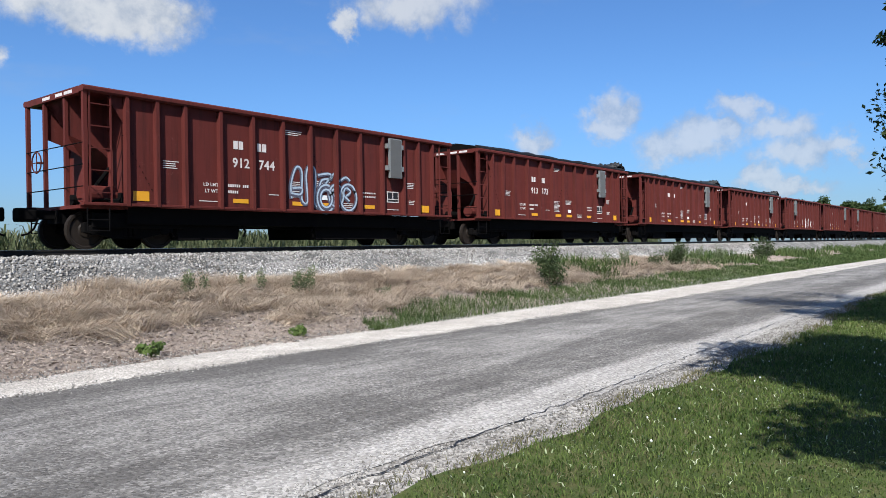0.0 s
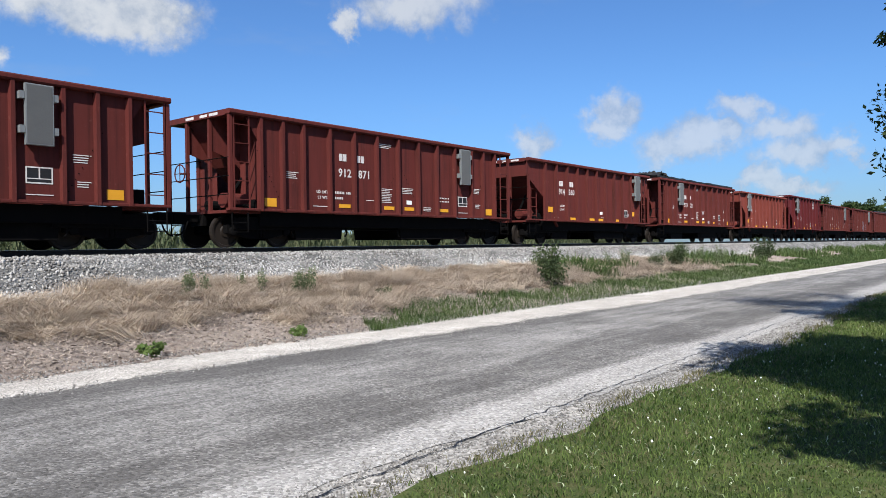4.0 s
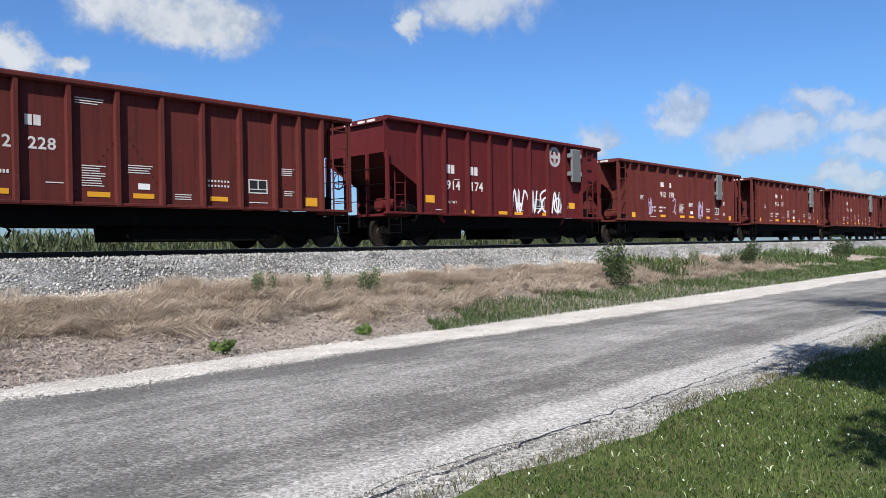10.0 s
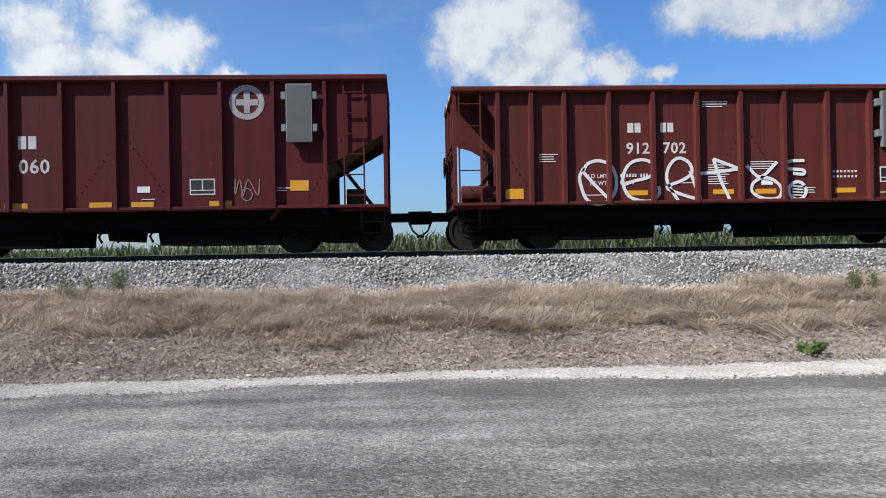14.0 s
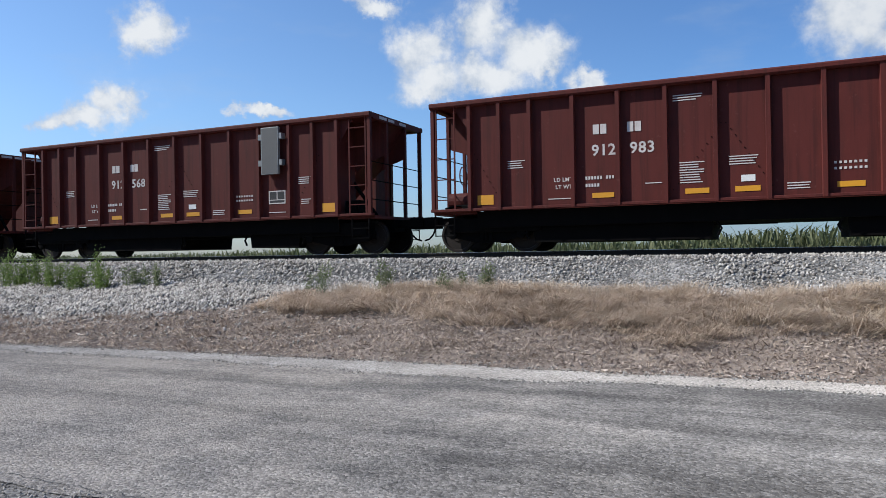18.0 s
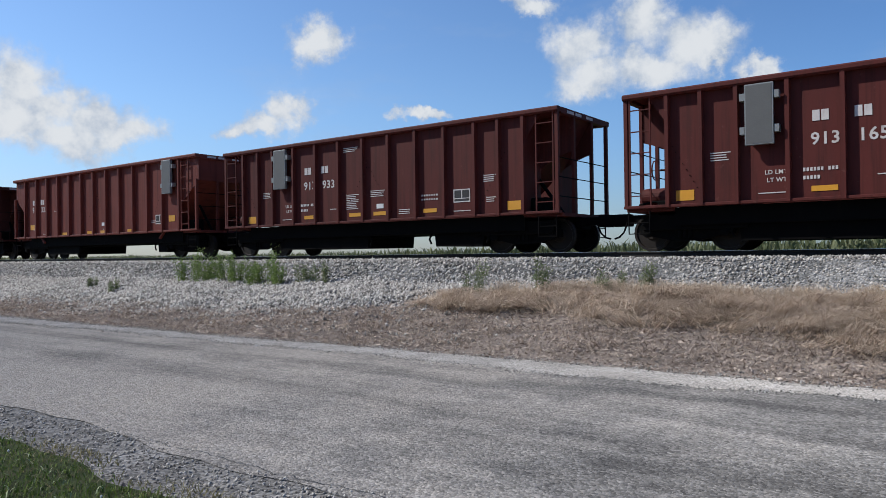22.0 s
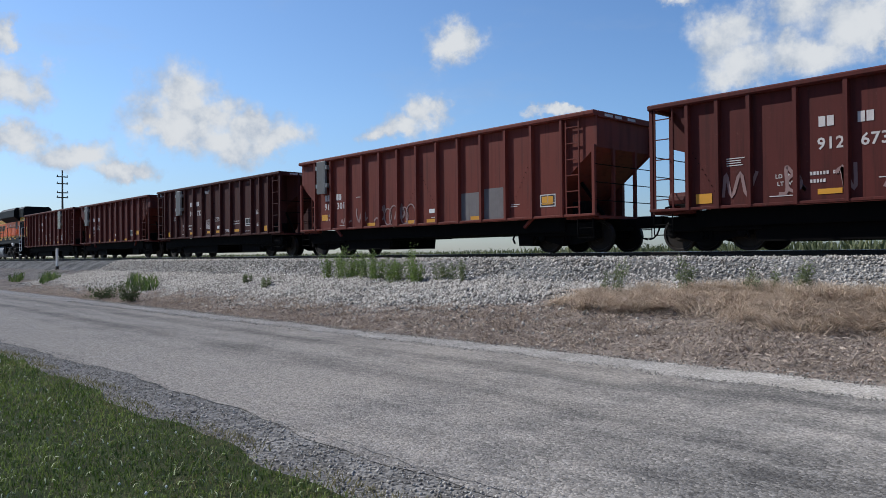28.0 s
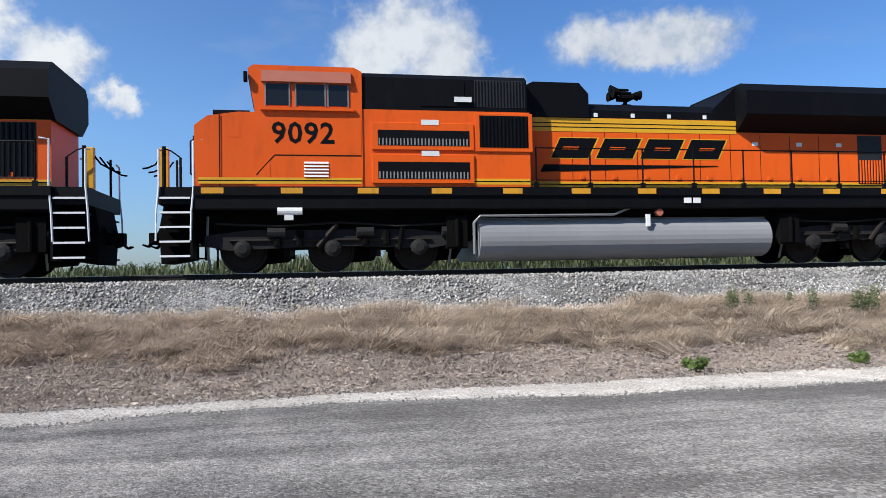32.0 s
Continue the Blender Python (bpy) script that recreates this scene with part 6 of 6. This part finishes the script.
    stuff("dead_litter", from_arrays("dead_litter", p.reshape(-1, 3), np.arange(3 * n).reshape(-1, 3), LITTER), "dead stalks and leaf litter on the verge", "litter")
    # green verge
    n = 90000
    x, y = 10 + 130 * rng.random(n) ** 1.8, 9.75 + 4.0 * rng.random(n)
    k = green_zone(x, y)
    x, y = x[k], y[k]
    far = np.clip(x / 25, 0.7, 3)
    h = rng.uniform(0.1, 0.28, len(x))
    stuff("verge_grass", blades("verge_grass", x, y, earth(x, y) - 0.01, h, 0.014 * far, 0.7, rng.uniform(0.1, 0.8, len(x)), VERGE), "lush green grass along the road edge", "grass")
    # rank growth on the bank further off, both ways
    n = 26000
    x = np.where(rng.random(n) < 0.75, 24 + 120 * rng.random(n) ** 1.5, -30 - 90 * rng.random(n))
    y = np.where(x > 0, 12.0 + 2.9 * rng.random(n), 11.5 + 1.5 * rng.random(n))
    patch = np.sin(0.35 * x) + np.sin(0.9 * x + 2 * y) > np.where(x > 0, 0.35, 1.0)
    x, y = x[patch], y[patch]
    h = rng.uniform(0.2, 0.75, len(x))
    stuff("rank_weeds", blades("rank_weeds", x, y, earth(x, y), h, 0.05, 0.5, rng.uniform(0.1, 0.7, len(x)), VERGE), "tall rank weeds on the bank", "weeds")


def pieces(name, x, y, r, mat, lift=0.0):
    """Crushed stones: each a small uneven octahedron."""
    n = len(x)
    z = earth(x, y) + r * 0.25 + lift
    base = np.array([(1, 0, 0), (-1, 0, 0), (0, 1, 0), (0, -1, 0), (0, 0, 1), (0, 0, -1)], float)
    p = base[None] * (r[:, None, None] * rng.uniform(0.6, 1.4, (n, 6, 1))) + rng.normal(0, 0.25, (n, 6, 3)) * r[:, None, None]
    p += np.stack([x, y, z], 1)[:, None]
    tri = np.array([(0, 2, 4), (2, 1, 4), (1, 3, 4), (3, 0, 4), (2, 0, 5), (1, 2, 5), (3, 1, 5), (0, 3, 5)])
    f = (np.arange(n)[:, None, None] * 6 + tri[None]).reshape(-1, 3)
    return from_arrays(name, p.reshape(-1, 3), f, mat)


def stones():
    n = 62000
    x, y = rng.uniform(-48, 62, n), rng.uniform(15.0, 17.45, n)
    m = 95000
    x2, y2 = rng.uniform(-48, -7, m), rng.uniform(10.4, 15.2, m)
    k = rng.random(m) < np.clip(0.35 + (y2 - spill(x2)) / 1.6, 0.04, 1.0)
    x, y = np.concatenate([x, x2[k]]), np.concatenate([y, y2[k]])
    n = len(x)
    r = rng.uniform(0.016, 0.042, n) * np.where(x < -9, 1.3, 1.0)
    stuff("ballast_stones", pieces("ballast_stones", x, y, r, STONES, np.where(gravel_zone(x, y) & (y < 15.2), 0.05 * np.clip((y - spill(x)) / (15.3 - spill(x)) * 6 - 1.0, -1, 1), 0)), "loose crushed grey ballast stones", "stones")
    # paler, finer stone along the toe of the bank
    n = 26000
    x = rng.uniform(-30, 55, n)
    y = np.interp(x, [-12, -8, 6, 12], [15.2, 14.85, 14.8, 15.15]) + 0.22 * np.sin(0.6 * x) + 0.12 * np.sin(2.7 * x) + np.abs(rng.normal(0, 0.28, n))
    stuff("toe_gravel", pieces("toe_gravel", x, y, rng.uniform(0.012, 0.03, n), PALE_STONES), "pale loose gravel along the foot of the ballast", "stones")
    # grit and crumbled chippings between road and lawn
    n = 16000
    x = np.where(rng.random(n) < 0.6, 1, -1) * (2.5 + 22 * rng.random(n) ** 1.5)
    y = LAWN_EDGE(x) - 0.05 + 0.85 * rng.random(n)
    m = 15000
    x2 = rng.uniform(-30, 34, m)
    y2 = np.where(rng.random(m) < 0.5, far_edge(x2) - 0.02 + rng.normal(0, 0.09, m), shoulder_edge(x2) + rng.normal(0, 0.10, m))
    x, y, n = np.concatenate([x, x2]), np.concatenate([y, y2]), n + m
    me = pieces("road_grit", x, y, rng.uniform(0.005, 0.014, n), STONES)
    me.transform(Matrix.Translation((0, 0, 0.055)))
    stuff("road_grit", me, "loose grey grit along the edge of the road", "stones")


def stone_material(name, dark, light):
    m = bpy.data.materials.new(name)
    m.use_nodes = True
    n = Nodes(m.node_tree)
    r = n.add("ShaderNodeNewGeometry").outputs["Random Per Island"]
    pos = n.add("ShaderNodeTexCoord").outputs["Object"]
    col = n.mix(n.ramp(r, 0.0, 1.0), dark, light)
    warm = n.mix(n.math("MULTIPLY", n.noise(pos, 0.9, 4.0), 0.35), (0, 0, 0), (0.30, 0.25, 0.20))
    n.tree.links.new(col, warm.node.inputs[6])
    s = n.add("ShaderNodeBsdfPrincipled", {"Base Color": warm, "Roughness": 0.9, "Specular IOR Level": 0.25})
    n.add("ShaderNodeOutputMaterial", {0: s.outputs[0]})
    return m


STONES = stone_material("ballast_pieces", (0.092, 0.088, 0.085), (0.425, 0.408, 0.384))
PALE_STONES = stone_material("pale_pieces", (0.26, 0.255, 0.25), (0.78, 0.765, 0.745))
lawn_grass()
verge_grass()
stones()


def leaf_cloud(name, centres, radius, count, size, mat, flat=1.0, seed=0, slim=0.45):
    """Small folded leaves thrown round a set of centres."""
    g = np.random.default_rng(seed)
    c = np.asarray(centres, float)[g.integers(0, len(centres), count)]
    v = g.normal(0, 1, (count, 3))
    v *= (radius * g.random(count) ** 0.5 / np.linalg.norm(v, axis=1))[:, None]
    v[:, 2] *= flat
    p = c + v
    a = g.normal(0, 1, (count, 3))
    a /= np.linalg.norm(a, axis=1)[:, None]
    b = np.cross(a, g.normal(0, 1, (count, 3)))
    b /= np.linalg.norm(b, axis=1)[:, None]
    s = size * g.uniform(0.6, 1.3, count)[:, None]
    q = np.stack([p - a * s, p - b * s * slim, p + a * s, p + b * s * slim + np.cross(a, b) * s * 0.15], 1)
    return from_arrays(name, q.reshape(-1, 3), np.arange(4 * count).reshape(-1, 4), mat)


def bush(x, y, h, w, seed, label, mat=WEED, name="bush"):
    b = thing(name, label, "bush" if name == "bush" else "weed", at=(x, y, float(earth(np.array(x), np.array(y))) - 0.02))
    r = random.Random(seed)
    tips = [(w * 0.5 * r.uniform(-1, 1), w * 0.5 * r.uniform(-1, 1), h * r.uniform(0.35, 0.95)) for _ in range(12)]
    for t in tips[:6]:
        part("stem", Solid().pipe([(t[0] * 0.1, t[1] * 0.1, 0), (t[0] * 0.5, t[1] * 0.5, t[2] * 0.55), t], 0.012, 4), BARK, b)
    cen = [(t[0] * k, t[1] * k, t[2] * k) for t in tips for k in (0.45, 0.7, 1.0)]
    part("foliage", leaf_cloud("foliage", cen, 0.14 * (w + h), 900 if h < 1 else 2000, 0.035 + 0.012 * h, mat, seed=seed), mat, b)


def weed(x, y, h, count, seed, label, mat=WEED):
    """A tall weed: several stalks with narrow leaves up the stem."""
    b = thing("weed", label, "weed", "weeds on the ballast", at=(x, y, float(earth(np.array(x), np.array(y))) - 0.02))
    r = random.Random(seed)
    for i in range(count):
        bx, by, t = r.uniform(-0.25, 0.25), r.uniform(-0.2, 0.2), h * r.uniform(0.55, 1.05)
        lean = (r.uniform(-0.2, 0.25) * t, r.uniform(-0.15, 0.15) * t)
        pts = [(bx, by, 0), (bx + lean[0] * 0.4, by + lean[1] * 0.4, t * 0.5), (bx + lean[0], by + lean[1], t)]
        part("stalk", Solid().pipe(pts, 0.007, 4), mat, b)
        cen = [tuple(pts[0][k] + (pts[2][k] - pts[0][k]) * u for k in range(3)) for u in np.linspace(0.15, 1, 8)]
        part("leaves", leaf_cloud("leaves", cen, 0.11 * (0.6 + h), 170, 0.042, mat, 1.3, seed * 31 + i, 0.24), mat, b)


for x, y, h, w, label in ((20.4, 12.0, 1.25, 0.95, "dark green roadside shrub on the bank"), (46.6, 12.7, 1.5, 1.0, "tall green shrub beside the ballast"), (31.5, 13.2, 0.95, 0.9, "bushy green weed clump by the ballast"), (33.4, 13.0, 1.15, 0.8, "bushy green weed clump by the ballast"),
                          (5.84, 10.35, 0.2, 0.32, "small leafy green plant at the road edge"), (8.62, 10.25, 0.18, 0.27, "small dark green thistle at the road edge"), (-27.6, 9.95, 0.75, 0.8, "round green bush at the road edge"), (-30.6, 10.0, 0.5, 1.1, "low green weeds at the road edge")):
    bush(x, y, h, w, int(abs(x) * 7), label, YOUNGWEED if h < 0.3 else WEED)
for x, y, h, c in ((8.8, 13.9, 0.55, 6), (10.4, 14.1, 0.5, 3), (11.3, 13.3, 0.62, 7), (13.2, 12.6, 0.3, 3), (-9.6, 14.3, 0.75, 4), (-8.2, 14.8, 0.75, 4), (-5.7, 14.9, 0.6, 4), (-6.5, 14.7, 0.5, 3), (-15.7, 15.3, 0.6, 4), (-16.6, 15.3, 0.55, 4), (-23.7, 13.4, 0.42, 4), (-25.8, 13.6, 0.42, 4),
                   (-36.7, 13.5, 0.4, 5), (27.5, 13.6, 0.7, 5), (29.5, 13.8, 0.8, 5), (37.5, 13.4, 1.0, 6), (40.0, 13.2, 0.95, 6)):
    weed(x, y, h, c, int(abs(x) * 13) + 500, "tall green weed growing on the stones", SAGE)
for i, x in enumerate(np.linspace(-22.0, -17.2, 11)):
    weed(x, 15.0 + 0.15 * math.sin(3 * i), 0.85 + 0.25 * math.sin(2.3 * i), 5, 700 + i, "tall green weed growing on the stones", YOUNGWEED)


def corn_field():
    """Rows of ripening corn behind the track."""
    n = 18000
    x = rng.uniform(-270, 190, n)
    y = 40 + 0.76 * rng.integers(0, 22, n) + rng.normal(0, 0.06, n)
    k = x < 90 + 3 * (y - 40)
    x, y = x[k], y[k]
    z = np.full(len(x), 0.27)
    low = np.interp(x, [-45, -8, 6], [0.72, 0.92, 1.16])
    xs, ys, zs, hs = [], [], [], []
    for j in range(9):
        xs.append(x + rng.normal(0, 0.12, len(x)))
        ys.append(y + rng.normal(0, 0.12, len(x)))
        zs.append(z + low * rng.uniform(0.0, 1.75, len(x)))
        hs.append(low * rng.uniform(0.5, 1.05, len(x)))
    xs, ys, zs, hs = (np.concatenate(v) for v in (xs, ys, zs, hs))
    stuff("corn_field", blades("corn_field", xs, ys, zs, hs, 0.11, 0.55, rng.uniform(0.1, 0.9, len(xs)), CORN), "rows of tall ripening corn behind the railway", "corn")
    # weedy edge behind the ballast
    n = 42000
    x, y = rng.uniform(-60, 130, n), rng.uniform(22.3, 27.5, n)
    h = rng.uniform(0.25, 0.95, n) * (0.65 + 0.35 * np.sin(0.3 * x))
    k = (x > 4) | (rng.random(n) < 0.5)
    x, y, h = x[k], y[k], np.where(x > 4, h, h * 0.6)[k]
    stuff("far_weeds", blades("far_weeds", x, y, ground_z(x, y), h, 0.045, 0.6, rng.uniform(0.1, 0.8, len(x)), VERGE), "weeds and grass behind the track", "weeds")


corn_field()


def tree(x, y, trunk, crown, radius, seed, label, count=26000, leaf=0.09, base=0.0, boughs=()):
    """A tapered trunk, limbs and a ragged crown of many leaves; boughs: tips of long leafy limbs, from the tree's foot."""
    t = thing("tree", label, "tree", at=(x, y, base))
    r = random.Random(seed)
    lean = r.uniform(-0.3, 0.3)
    part("trunk", Solid().pipe([(0, 0, -0.2), (0.05, 0, trunk * 0.5), (lean, 0.1, trunk), (lean * 1.3, 0, trunk + crown * 0.5)], 0, 9, [0.03 * (trunk + crown) + 0.06, 0.024 * (trunk + crown), 0.02 * (trunk + crown), 0.04]), BARK, t)
    cen = []
    for i in range(15):
        a, e = i * 2.4 + r.uniform(-0.3, 0.3), r.uniform(-0.35, 1.0)
        reach = radius * r.uniform(0.6, 1.0) * math.cos(e * 0.75)
        z0 = trunk * r.uniform(0.8, 1.0) + 0.3 * crown * max(e, 0) * 0.5
        tip = (lean + reach * math.cos(a), reach * math.sin(a), trunk + crown * (0.42 + 0.5 * e))
        mid = (lean + reach * 0.5 * math.cos(a), reach * 0.5 * math.sin(a), (z0 + tip[2]) / 2 + 0.25)
        part("limb", Solid().pipe([(lean * 0.8, 0, z0), mid, tip], 0, 6, [0.07, 0.045, 0.015]), BARK, t)
        for k in range(7):
            u = r.uniform(0.35, 1.08)
            cen.append(tuple(mid[j] + (tip[j] - mid[j]) * u + r.uniform(-0.16, 0.16) * radius for j in range(3)))
    part("crown", leaf_cloud("crown", cen, 0.24 * radius, count, leaf, TREELEAF, 0.7, seed), TREELEAF, t)
    for k, tip in enumerate(boughs):
        inner = tuple(v * 0.45 for v in tip[:2]) + (tip[2] + 0.35,)
        part("limb", Solid().pipe([(lean * 0.8, 0, trunk), inner, tip], 0, 6, [0.06, 0.03, 0.008]), BARK, t)
        cen = [tuple(tip[j] + (inner[j] - tip[j]) * u + r.uniform(-0.1, 0.1) for j in range(3)) for u in (0.03, 0.12, 0.22, 0.34, 0.5, 0.7)]
        part("leaf_spray", leaf_cloud("leaf_spray", cen, 0.17, 460, leaf, TREELEAF, 0.7, seed + k), TREELEAF, t)
    return t


tree(2.2, -3.3, 3.6, 3.6, 1.9, 9, "small leafy shade tree behind the lawn edge", 12000)
tree(6.3, -2.2, 3.6, 4.2, 2.8, 3, "broad leafy shade tree on the lawn", 36000)
tree(15.2, -1.1, 1.7, 7.2, 4.4, 4, "broad leafy shade tree on the lawn", 48000, 0.06, boughs=((-1.7, 2.76, 5.2), (-1.68, 2.93, 4.72), (-1.6, 2.86, 4.45), (-1.45, 2.78, 3.4), (-1.4, 2.8, 2.95), (-1.4, 2.92, 2.3)))
tree(-13.6, -4.8, 2.6, 5.0, 3.4, 5, "broad leafy shade tree on the lawn")
tree(-30.0, -3.0, 3.0, 7.0, 4.6, 6, "broad leafy shade tree on the lawn")
for x, y, h, w in ((215, 46, 12.5, 6), (226, 47, 12, 5), (300, 50, 15, 7), (316, 48, 14, 6), (205, 33, 10.5, 5), (198, 30, 10, 4)):
    tree(x, y, h * 0.3, h * 0.7, w, int(x), "distant green tree beyond the railway", 7000, 0.42, 0.25)


def pole():
    p = thing("utility_pole", "tall thin dark mast with short cross arms", "mast", at=(-115.6, 32.3, 0.25))
    part("shaft", Solid().pipe([(0, 0, 0), (0, 0, 7), (0, 0, 14.2)], 0, 8, [0.2, 0.15, 0.09]), BARK, p)
    for z in (10.2, 10.9, 12.2, 13.2):
        part("cross_arm", Solid().box(-0.09, 0.09, -0.75, 0.75, z, z + 0.14), BARK, p)
        for y in (-0.65, 0.65):
            part("insulator", Solid().rod((0, y, z + 0.14), (0, y, z + 0.34), 0.06, 6), GREY, p)
    q = thing("marker_post", "white painted marker post beside the track", "post", at=(-56.1, 15.3, 0.75))
    part("shaft", Solid().box(-0.09, 0.09, -0.06, 0.06, -0.1, 1.6, 0.01), SIGNWHITE, q)
    part("base", Solid().box(-0.12, 0.12, -0.09, 0.09, -0.15, 0.35, 0.01), TIE, q)


pole()


# ---- what moves ----
def motions():
    for ob, x in MOVING:
        walk(ob, [(0, pose(x, TRACK_Y, RAIL_Z)), (16, pose(x + 16 * SPEED, TRACK_Y, RAIL_Z)), (32, pose(x + 32 * SPEED, TRACK_Y, RAIL_Z))])


motions()
